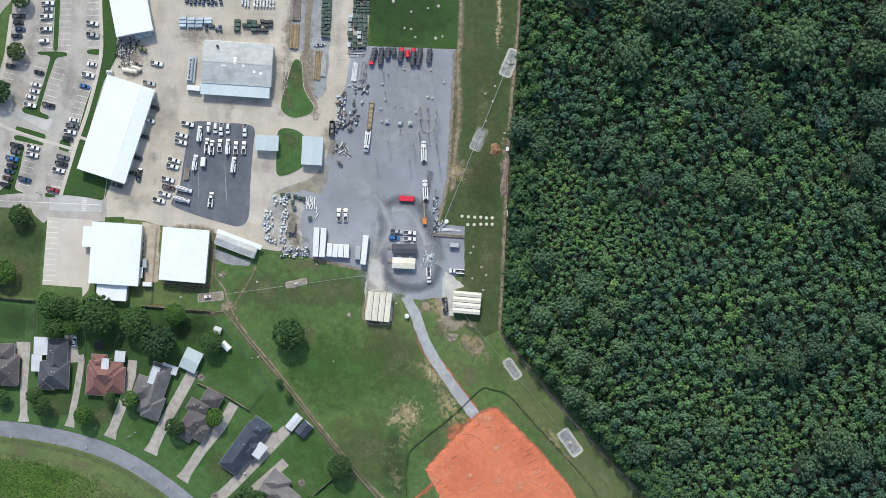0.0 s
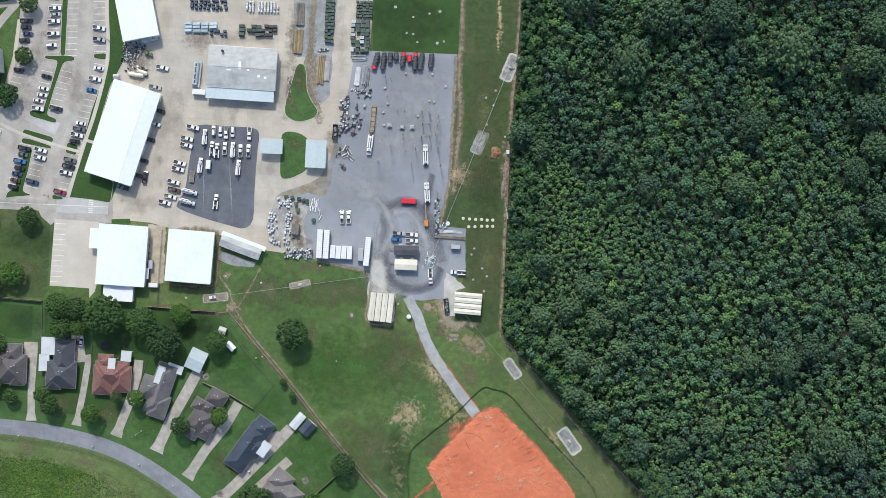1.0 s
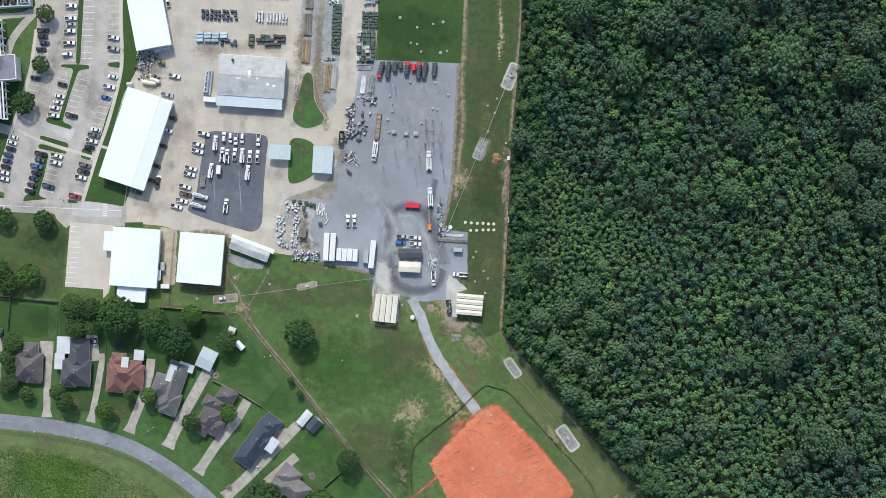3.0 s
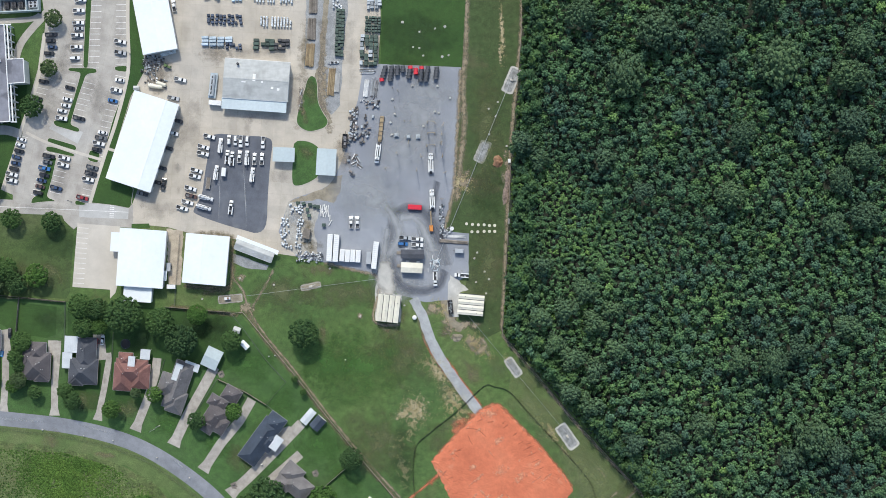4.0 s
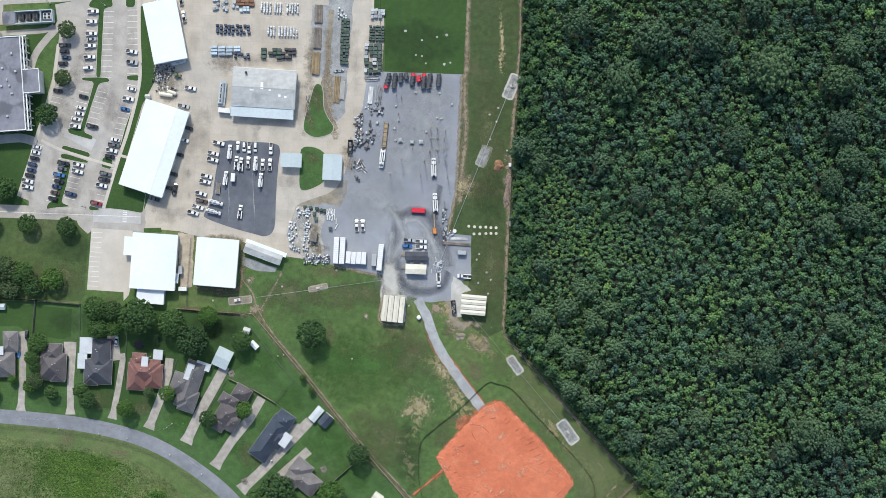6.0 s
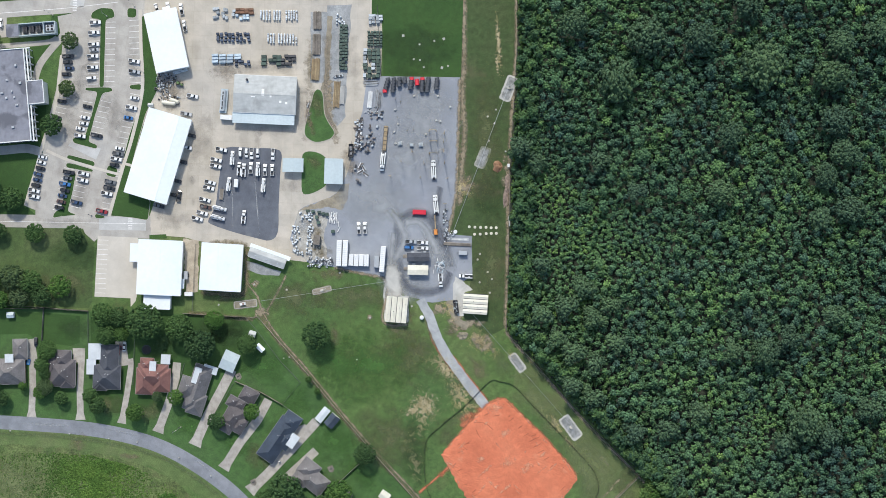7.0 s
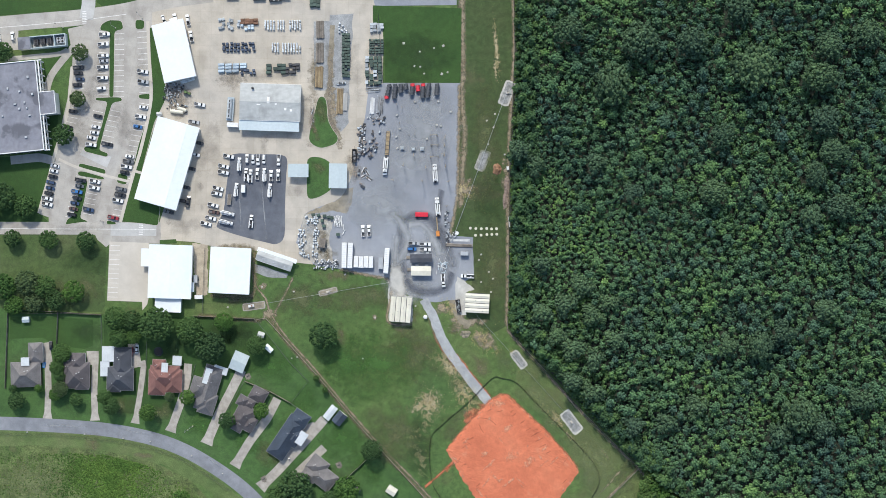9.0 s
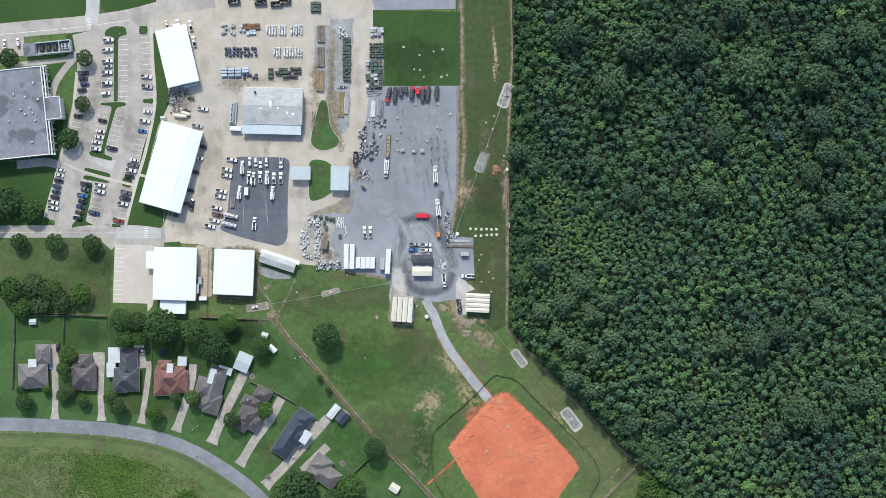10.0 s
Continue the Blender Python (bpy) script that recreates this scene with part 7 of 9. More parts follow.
parked("wc wc wc wc sc", 86, [(-52.0, -0.5), (-49.4, -0.8), (-46.8, -0.8), (-44.2, -1.0), (-39.0, -1.8)], "in a row in the pole yard", TRAILERS)
parked("st", 176, [(5.2, 1.8)], "parked beside stacked poles", TRAILERS)
parked("wc", 176, [(-114.2, 73.8)], "beside the workshop awning", TRAILERS)
parked("st", 90, [(-136.8, -6.5)], "on dirt between two buildings", TRAILERS)
parked("wt", 0, [(-135.5, -16.1)], "on grass beside a building", TRAILERS)
parked("ks", 90, [(-214.7, -39.0)], "parked on a driveway", "cars at the houses", 0.07)
parked("rp ws", 84, [(-172.7, -44.2), (-169.4, -42.4)], "parked on a driveway", "cars at the houses", 0.07)
parked("rp", 175, [(-173.3, -43.0)], "parked behind a house", "cars at the houses", 0.07)


def crane_truck(at, turn, boom, label):
    """A digger-derrick truck with its long boom laid over an orange auger trailer."""
    t = thing("derrick_truck", label, "truck", at[0], at[1], 0.06, turn, PADG)
    part("cab", hull(Geo(), [(2.0, 1.2, 0.6, 1.1, 2.4, 0.9), (3.4, 1.2, 0.6, 1.1, 2.4, 0.88), (4.2, 1.15, 0.6, 1.1, 1.6, 0.9), (5.0, 1.05, 0.6, 0.9, 1.5, 0.9)]), PAINT["white"], t)
    part("windshield", Geo().box(3.7, 0, 1.6, 0.6, 1.9, 0.7), GLASS_DARK, t)
    part("frame", Geo().box(-1.0, 0, 0.7, 8.4, 1.0, 0.3), DARK_STEEL, t)
    for s in (-1, 1):
        part("locker", Geo().box(-1.3, s * 0.95, 0.7, 5.8, 0.6, 1.1), PAINT["white"], t)
        part("outrigger", Geo().box(-4.4, s * 1.0, 0.2, 0.4, 0.4, 1.6), STEEL, t)
    part("turret", Geo().tube((-3.2, 0, 1.0), (-3.2, 0, 2.4), 0.7, 0.6, 10), PAINT["white"], t)
    b = part("boom", Geo().box(-3.0 + boom / 2, 0, 2.5, boom, 0.5, 0.55), PAINT["white"], t)
    part("boom_tip", Geo().box(-3.0 + boom, 0, 2.4, 0.8, 0.7, 0.7), STEEL, b)
    wheels(t, (-3.6, -2.3, 3.2), 1.1, 0.52, True)
    return t


crane_truck((-8.8, 44.5), 91, 7.0, "white digger truck with folded boom in the pole yard")
crane_truck((-8.1, 26.8), 93, 7.2, "white derrick truck with outriggers in the pole yard")
crane_truck((-34.8, 49.7), -97, 6.0, "white truck hitched to a pole trailer")
tr = thing("pole_trailer", "long timber-decked pole trailer behind a truck", "trailer", *(-33.3, 61.4), 0.06, 84, PADG)
part("deck", Geo().box(0, 0, 0.9, 12.5, 1.9, 0.2), WOOD_POLE, tr)
for s in (-1, 1):
    part("rail", Geo().box(0, s * 0.95, 0.85, 12.8, 0.14, 0.3), DARK_STEEL, tr)
for i in range(6):
    part("cross_bar", Geo().box(-5.5 + i * 2.2, 0, 1.1, 0.18, 2.1, 0.16), DARK_STEEL, tr)
wheels(tr, (4.2, 5.4), 1.05, 0.48, True)
au = thing("auger_trailer", "orange auger boom trailer behind a derrick truck", "trailer", *(-8.6, 16.4), 0.06, 92, PADG)
part("boom", Geo().box(1.5, 0, 1.4, 7.0, 0.5, 0.6), WOOD_POLE, au)
part("chassis", Geo().box(-3.6, 0, 0.6, 3.0, 1.8, 0.9), ORANGE, au)
part("mast", Geo().tube((-4.6, 0.5, 0.6), (-4.6, 0.5, 2.4), 0.3), ORANGE, au)
wheels(au, (-3.2,), 1.0, 0.45)
bin_ = thing("skip", "bright red open-topped waste skip on asphalt", "skip", *(-16.6, 23.1), 0.05, -3)
RED = paint("skip_red", (0.62, 0.02, 0.04))
part("body", Geo().box(0, 0, 0.0, 6.8, 2.4, 1.7), RED, bin_)
part("tarpaulin", Geo().box(0, 0, 1.68, 6.6, 2.2, 0.12, 0, 0.97), RED, bin_, "red tarpaulin cover")
for i in range(6):
    part("rib", Geo().box(-2.9 + i * 1.16, -1.22, 0.25, 0.14, 0.1, 1.4), RED, bin_)
    part("rib", Geo().box(-2.9 + i * 1.16, 1.22, 0.25, 0.14, 0.1, 1.4), RED, bin_)
sk = thing("scrap_skip", "dark steel skip full of scrap beside a shed", "skip", *(1.0, -25.7), 0.06, 96)
part("body", Geo().box(0, 0, 0, 6.6, 0.15, 1.6).box(0, 0, 0, 6.6, 2.3, 0.2), DARK_STEEL, sk)
for s in (-1, 1):
    part("side", Geo().box(0, s * 1.15, 0, 6.7, 0.12, 1.6), DARK_STEEL, sk)
    part("end", Geo().box(s * 3.35, 0, 0, 0.12, 2.2, 1.6), DARK_STEEL, sk)
for i in range(24):
    part("scrap", Geo().box(rng.uniform(-2.8, 2.8), rng.uniform(-0.8, 0.8), 0.2, rng.uniform(0.3, 1.2), rng.uniform(0.2, 0.6), rng.uniform(0.6, 1.4), rng.uniform(0, 180)), (STEEL, DARK_STEEL, BLUE_ROOF)[i % 3], sk)

dt = thing("dump_trailer", "black steel dump trailer parked on the concrete edge", "trailer", *(-51.0, 55.4), 0.07, 86, PADG)
part("floor", Geo().box(0, 0, 0.6, 6.6, 2.1, 0.15), DARK_STEEL, dt)
for k in (-1, 1):
    part("side", Geo().box(0, k * 1.1, 0.6, 6.8, 0.12, 1.3), RUBBER, dt)
    part("end", Geo().box(k * 3.35, 0, 0.6, 0.12, 2.1, 1.3), RUBBER, dt)
part("load", Geo().box(1.2, 0.1, 0.75, 2.6, 1.5, 0.7, 8, 0.8).box(-1.4, -0.2, 0.75, 1.6, 1.2, 0.5, -14, 0.8), GREY_SCRAP, dt, "grey scrap in the trailer")
part("hitch", Geo().box(4.2, 0, 0.6, 1.8, 0.14, 0.14), DARK_STEEL, dt)
wheels(dt, (-0.6, 0.5), 1.15, 0.42)

# bay lines
line_mesh = Geo().box(0, 0, 0, 5.4, 0.22, 0.012).mesh("bay_line", STRIPE)
LOT = bpy.data.objects["car_park"]


def bay_lines(a, b, n, turn, parent=LOT, z=0.08):
    for i in range(n):
        q = Vector(a).lerp(Vector(b), i / (n - 1))
        ob = part("bay_line", line_mesh, STRIPE, parent)
        ob.matrix_basis = pose(q.x, q.y, z, 0, 0, turn)


bay_lines((-173.0, 124.3), (-174.4, 91.0), 13, 0)
bay_lines((-180.8, 125.9), (-182.8, 92.6), 13, 2)
bay_lines((-160.8, 125.0), (-160.9, 92.9), 12, 2)
bay_lines((-161.2, 86.9), (-178.0, 25.7), 23, -12)
bay_lines((-176.2, 83.5), (-181.4, 67.7), 7, -14)
bay_lines((-185.6, 83.6), (-190.0, 65.0), 8, -13)
bay_lines((-195.8, 49.5), (-202.2, 28.2), 9, -13)
bay_lines((-188.3, 48.3), (-193.0, 29.7), 8, -14)
bay_lines((-197.3, 86.0), (-202.4, 73.4), 6, -13)
bay_lines((-208.9, 57.3), (-215.0, 33.9), 10, -14)
bay_lines((-194.3, 108.9), (-195.4, 96.2), 6, 0)
bay_lines((-179.2, 12.5), (-181.5, -14.6), 12, -3, bpy.data.objects["visitor_car_park"], 0.085)
strip("road_line", [(-261.5, 24.5), (-225.2, 23.1), (-157.0, 20.3)], 0.25, 0.108, STRIPE, "worn pale centre line of the entrance road", "marking")
strip("north_road_line", smooth([(-257.2, 129.1), (-220.7, 130.6), (-193.3, 132.2), (-168.9, 134.5)], steps=4), 0.25, 0.095, STRIPE, "worn pale line of the north road", "marking")
for a, b, n, w in (((-165.0, 23.4), (-165.3, 17.9), 7, 0.4), ((-191.0, 136.6), (-191.2, 130.6), 8, 0.4)):
    for i in range(n):
        q = Vector(a).lerp(Vector(b), i / (n - 1))
        solid("crossing_bar", Geo().box(q.x, q.y, 0.06, 2.2, w, 0.05), STRIPE, "worn white bar of a pedestrian crossing", "marking", kind="structure")

GUTTER = surface("grey_gutter_paint", [(0.3, 0.3, 0.29), (0.38, 0.38, 0.37)], 0.5, 3.0, 0.1, 0.6)
# ---- houses and gardens ----
def house(label, shingle, blocks, patios=(), at=None):
    """blocks: middle, length, width, turn of each hipped roof; patios: the same of flat metal porch roofs."""
    (x0, y0) = blocks[0][0]
    t = thing("house", label, "house", x0, y0, 0, 0, "houses along the street")
    for k, ((x, y), L, W, turn) in enumerate(blocks):
        x, y = x - x0, y - y0
        wall = part("wall", Geo().box(x, y, 0, L, W, 2.75, turn), BRICK if k % 2 == 0 else WALL_PALE, t)
        rise = min(L, W) * 0.36 + 0.25
        roof = part("roof", hip(Geo(), L, W, 2.8 + 0.06 * k, rise, 0.55, x, y, turn), SHINGLES[shingle], t)
        c, s = math.cos(radians(turn)), math.sin(radians(turn))
        r = abs(L - W) / 2
        if r > 0.4:
            ux, uy = (c, s) if L >= W else (-s, c)
            part("ridge_cap", Geo().tube((x - ux * r, y - uy * r, 2.82 + 0.06 * k + rise), (x + ux * r, y + uy * r, 2.82 + 0.06 * k + rise), 0.12, 0.12, 6), SHINGLES[shingle], roof)
        gut = Geo()
        for a, b, l2, tn in ((0, W / 2 + 0.58, L + 1.2, 0), (0, -W / 2 - 0.58, L + 1.2, 0), (L / 2 + 0.58, 0, W + 1.0, 90), (-L / 2 - 0.58, 0, W + 1.0, 90)):
            gut.box(x + c * a - s * b, y + s * a + c * b, 2.62 + 0.06 * k, l2, 0.12, 0.14, turn + tn)
        part("gutter", gut, GUTTER, roof, "pale grey gutter")
        for a in (-0.3, 0.3):
            for sgn in (-1, 1):
                part("window", Geo().box(x + c * a * L - s * sgn * W / 2, y + s * a * L + c * sgn * W / 2, 0.9, 1.3, 0.12, 1.3, turn), GLASS_DARK, wall)
        for i in range(2):
            a, b = rng.uniform(-0.25, 0.25) * L, rng.uniform(0.1, 0.2) * W
            part("vent_pipe", Geo().tube((x + c * a - s * b, y + s * a + c * b, 2.9 + rise * 0.3), (x + c * a - s * b, y + s * a + c * b, 3.1 + rise), 0.12, 0.12, 6), TRIM, roof)
    part("door", Geo().box(0.5, -blocks[0][2] / 2 - 0.02, 0, 1.0, 0.12, 2.1), TRIM, t)
    for (x, y), L, W, turn, *high in patios:
        x, y = x - x0, y - y0
        h = high[0] if high else 2.95
        p = part("porch_roof", Geo().box(x, y, h, L, W, 0.14, turn), PORCH_ROOF, t, "white metal porch roof")
        c, s = math.cos(radians(turn)), math.sin(radians(turn))
        for a in (-0.45, 0.45):
            for b in (-0.45, 0.45):
                part("porch_post", Geo().tube((x + c * a * L - s * b * W, y + s * a * L + c * b * W, 0), (x + c * a * L - s * b * W, y + s * a * L + c * b * W, h), 0.07, 0.07, 6), TRIM, p)
    return t


house("low brick house with taupe hipped roof and white porch", "taupe", [((-227.7, -53.6), 14.5, 12.0, 0), ((-222.1, -42.4), 6.4, 9.5, 0), ((-232.7, -56.4), 4.6, 6.0, 0)], [((-227.1, -46.7), 4.4, 4.4, 0, 4.6)])
house("low brick house with grey hipped roof beside a driveway", "brown", [((-200.9, -55.0), 12.5, 12.5, -2), ((-200.3, -47.8), 7.2, 8.0, -2), ((-198.3, -57.8), 6.0, 8.5, -2), ((-205.0, -51.2), 4.5, 7.0, -2)])
house("low brick house with dark grey roof and metal carport", "dark", [((-178.1, -57.5), 13.0, 11.5, -3), ((-176.6, -48.8), 8.5, 14.5, -3), ((-181.3, -60.6), 5.5, 6.5, -3)], [((-183.8, -44.3), 6.8, 8.2, -2), ((-185.9, -52.1), 4.8, 7.8, -2)])
house("low brick house with red-brown roof and white porch", "red", [((-154.6, -57.2), 14.5, 10.5, -4), ((-158.7, -60.1), 8.0, 12.5, -4), ((-149.9, -59.8), 7.5, 11.0, -4), ((-157.4, -51.7), 6.0, 6.0, -4)], [((-154.0, -53.3), 3.4, 7.0, -5, 5.0), ((-147.8, -49.1), 4.8, 5.0, -5)])
house("low brick house with grey roof and long metal porch", "grey", [((-131.7, -64.2), 8.5, 23.0, -19), ((-136.2, -64.0), 9.0, 10.0, -19), ((-132.7, -72.3), 7.5, 10.0, -19)], [((-131.6, -57.5), 3.6, 8.4, -19, 5.2), ((-125.1, -54.9), 7.5, 4.0, -19)])
house("low brick house with dark brown roof and detached garage", "brown", [((-114.0, -79.7), 9.0, 11.0, -32), ((-117.2, -83.5), 6.0, 6.5, -32), ((-111.1, -83.7), 5.5, 7.0, -32), ((-105.7, -68.6), 7.6, 6.4, -32), ((-114.0, -71.5), 4.6, 4.6, -32), ((-110.1, -72.9), 3.4, 3.4, -32)])
house("long house with dark blue-grey roof and white canopy", "blue", [((-91.6, -91.4), 9.0, 23.0, -36), ((-84.6, -82.4), 8.0, 8.0, -36), ((-87.7, -91.3), 6.5, 9.0, -36)], [((-83.8, -92.0), 4.6, 7.2, -36, 4.2)])
house("low brick house with grey-brown roof among trees", "taupe", [((-73.5, -112.9), 9.0, 13.0, 50), ((-76.0, -106.8), 8.0, 9.0, 50), ((-80.1, -111.4), 5.0, 7.5, 50)])
x, y, L, W, turn = frame_of((-121.0, -53.6), (-113.8, -56.6), (-110.0, -48.4), (-116.4, -45.0))
cp = thing("garage", "metal garage with pale blue roof on a driveway", "garage", x, y, 0, turn)
part("wall", Geo().box(0, 0, 0, L - 0.4, W - 0.4, 2.7), WALL_PALE, cp)
part("roof", gable(Geo(), L, W, 2.8, 3.5), BLUE_ROOF, cp)
part("door", Geo().box(0, -W / 2 + 0.15, 0, 3.0, 0.1, 2.2), TRIM, cp)
x, y = (-63.6, -82.5)
sh = thing("garden_shed", "dark blue-roofed garden shed with white gable trim", "shed", x, y, 0, 48)
part("wall", Geo().box(0, 0, 0, 6.2, 4.8, 2.4), WALL_PALE, sh)
part("roof", gable(Geo(), 6.2, 4.8, 2.4, 3.8), SHINGLES["blue"], sh)
part("gable_trim", Geo().box(3.3, 0, 2.3, 0.15, 5.2, 0.3), TRIM, sh)
part("door", Geo().box(0, -2.42, 0, 1.6, 0.1, 2.0), TRIM, sh)
x, y = (-68.3, -79.3)
cp = thing("carport", "long white metal carport at a driveway's end", "carport", x, y, 0, 50)
part("roof", gable(Geo(), 7.6, 3.4, 2.4, 2.8), PORCH_ROOF, cp)
for a in (-3.4, 0, 3.4):
    for b in (-1.5, 1.5):
        part("post", Geo().tube((a, b, 0), (a, b, 2.4), 0.06, 0.06, 6), STEEL, cp)
for (x, y), L, W, turn, mat, label in [((-227.1, -24.8), 3.4, 2.8, 0, BLUE_ROOF, "small pale garden shed on lawn"), ((-103.5, -37.3), 3.2, 3.0, -20, GREY_ROOF, "small grey-roofed garden shed under a tree"),
                                       ((-99.6, -44.5), 4.4, 2.4, -45, WHITE_ROOF, "small white garden shed beside a fence"), ((-37.6, -121.6), 5.0, 4.0, -35, CREAM_ROOF, "small cream-roofed garden shed"),
                                       ((-174.9, -42.7), 3.0, 2.2, 0, GREY_ROOF, "small grey shed behind a house"), ((-152.9, 81.0), 2.4, 1.8, 0, GREY_ROOF, "small grey kiosk on the grass strip")]:
    g = thing("garden_shed", label, "shed", x, y, 0, turn)
    part("wall", Geo().box(0, 0, 0, L, W, 2.0), WALL_PALE, g)
    part("roof", gable(Geo(), L, W, 2.0, 2.6, 0, 0.15), mat, g)
    part("door", Geo().box(0, -W / 2, 0, 0.8, 0.08, 1.8), TRIM, g)
x, y = (-158.1, -44.2)
wp = thing("paddling_pool", "bright blue paddling pool on a house's patio", "pool", -219.0, -49.2, 0.05, 80)
part("basin", Geo().box(0, 0, 0, 3.0, 1.9, 0.45, 0, 0.97), paint("pool_blue", (0.03, 0.2, 0.55)), wp)
part("water", Geo().box(0, 0, 0.452, 2.3, 1.25, 0.01), paint("shallow_water", (0.25, 0.45, 0.6)), wp, "shallow pale blue water")
tp = thing("trampoline", "round black trampoline on a shaded lawn", "trampoline", x, y, 0, 0)
part("mat", Geo().tube((0, 0, 0.8), (0, 0, 0.84), 2.1, 2.1, 20), RUBBER, tp)
ring = Geo()
for i in range(20):
    a, b = 2 * math.pi * i / 20, 2 * math.pi * (i + 1) / 20
    ring.tube((2.3 * math.cos(a), 2.3 * math.sin(a), 0.82), (2.3 * math.cos(b), 2.3 * math.sin(b), 0.82), 0.12, 0.12, 6)
part("rim", ring, surface("navy_padding", [(0.02, 0.03, 0.06), (0.03, 0.045, 0.08)], 1, 4, 0.1, 0.8), tp)
for i in range(4):
    part("leg", Geo().tube((2.2 * math.cos(i * 1.57), 2.2 * math.sin(i * 1.57), 0), (2.2 * math.cos(i * 1.57), 2.2 * math.sin(i * 1.57), 0.8), 0.05, 0.05, 6), STEEL, tp)
for (x, y), label in [((-111.4, -58.9), "square garden deck with a bench"), ((-65.0, -107.4), "round stone fire pit on lawn"), ((-104.9, -113.4), "small paved garden square"), ((-55.8, -120.8), "small paved square on lawn")]:
    g = thing("garden_deck", label, "deck", x, y, 0, 25)
    for i in range(6):
        part("plank", Geo().box(-1.2 + i * 0.48, 0, 0, 0.44, 2.8, 0.15), WOOD_GREY, g)
    part("bench", Geo().box(0, 0, 0.15, 1.4, 0.5, 0.4), DARK_STEEL, g)
    part("step", Geo().box(0, -1.7, 0, 1.2, 0.5, 0.1), WOOD_GREY, g)

# fences
def fence(line, height, gap, material, label, posts=True, boards=True, name="fence"):
    p = [Vector(q) for q in line]
    t = thing(name, label, "fence", p[0].x, p[0].y, 0)
    for a, b in zip(p, p[1:]):
        n = max(1, round((b - a).length / gap))
        ang = math.degrees(math.atan2((b - a).y, (b - a).x))
        board = Geo().box(0, 0, 0.05, (b - a).length / n - 0.06, 0.05, height - 0.08).box(0, 0.05, height * 0.75, (b - a).length / n - 0.06, 0.07, 0.1).mesh("panel", material)
        post = Geo().box(0, 0, 0, 0.14, 0.14, height + 0.08).mesh("post", material)
        for i in range(n):
            q = a.lerp(b, (i + 0.5) / n) - p[0]
            if boards:
                part("panel", board, material, t).matrix_basis = pose(q.x, q.y, 0, 0, 0, ang)
            q = a.lerp(b, i / n) - p[0]
            part("post", post, material, t).matrix_basis = pose(q.x, q.y, 0, 0, 0, ang)
    return t


def rail_fence(line, height, label):
    """Timber posts with two rails and a strip of weathered boards between them."""
    t = fence(line, height, 3.0, WOOD_GREY, label, boards=False)
    p = [Vector(q) for q in line]
    for a, b in zip(p, p[1:]):
        for z in (0.45, height - 0.25):
            q, e = a - p[0], b - p[0]
            part("rail", Geo().tube((q.x, q.y, z), (e.x, e.y, z), 0.1, 0.1, 5), WOOD_GREY, t)
    return t


WOODF = "weathered brown timber board fence between gardens"
LINK = surface("dull_chain_link", [(0.1, 0.11, 0.1), (0.14, 0.15, 0.14)], 0.6, 3, 0.1, 0.6, 0.3)


def mesh_fence(line, height, label):
    """Thin posts, a top rail and crossed wires."""
    p = [Vector(q) for q in line]
    t = thing("wire_fence", label, "fence", p[0].x, p[0].y, 0)
    for a, b in zip(p, p[1:]):
        n = max(1, round((b - a).length / 3.0))
        post = Geo().tube((0, 0, 0), (0, 0, height), 0.04, 0.04, 6).mesh("post", LINK)
        for i in range(n):
            q = a.lerp(b, i / n) - p[0]
            part("post", post, LINK, t).location = (q.x, q.y, 0)
        q0, q1 = a - p[0], b - p[0]
        g = Geo()
        for h in (0.1, height * 0.35, height * 0.65, height):
            g.tube((q0.x, q0.y, h), (q1.x, q1.y, h), 0.03, 0.03, 5)
        part("rail", g, LINK, t)
    return t


fence([(-235.1, -21.1), (-203.9, -22.4), (-187.7, -23.9)], 1.8, 2.4, WOOD_GREY, WOODF)
fence([(-138.9, -26.0), (-121.2, -27.6), (-107.1, -28.6)], 1.8, 2.4, WOOD_GREY, WOODF)
fence([(-236.6, -19.1), (-210.3, -21.4), (-187.6, -23.6)], 1.8, 2.4, WOOD_GREY, WOODF)
fence([(-236.6, -19.1), (-239.6, -60.9)], 1.8, 2.4, WOOD_GREY, WOODF)
fence([(-210.3, -21.4), (-211.6, -38.4)], 1.8, 2.4, WOOD_GREY, WOODF)
fence([(-112.9, -61.4), (-99.9, -67.3), (-89.2, -73.8)], 1.8, 2.4, WOOD_GREY, WOODF)
fence([(-50.4, -105.1), (-60.8, -114.2), (-66.0, -119.4)], 1.8, 2.4, WOOD_GREY, WOODF)
THIN = "thin wire mesh fence between lawns"
mesh_fence([(-187.7, -23.9), (-188.0, -41.3)], 1.5, THIN)
mesh_fence([(-107.1, -28.6), (-100.9, -36.1), (-89.5, -51.7), (-79.6, -62.7)], 1.3, THIN)
mesh_fence([(-164.1, -38.7), (-165.4, -62.1)], 1.5, THIN)
mesh_fence([(-138.9, -51.7), (-142.8, -64.7)], 1.5, THIN)
mesh_fence([(-112.9, -60.8), (-122.7, -76.4)], 1.5, THIN)
mesh_fence([(-89.2, -73.8), (-79.1, -62.1)], 1.3, THIN)
mesh_fence([(-89.2, -73.8), (-82.2, -79.8)], 1.0, THIN)
rail_fence([(-105.6, -29.1), (-100.9, -28.6), (-98.6, -31.2), (-89.5, -42.1), (-76.4, -57.7), (-58.2, -81.1), (-40.0, -103.2), (-24.4, -121.4), (-6.2, -143.5)], 1.5, "timber rail fence along a trodden path")
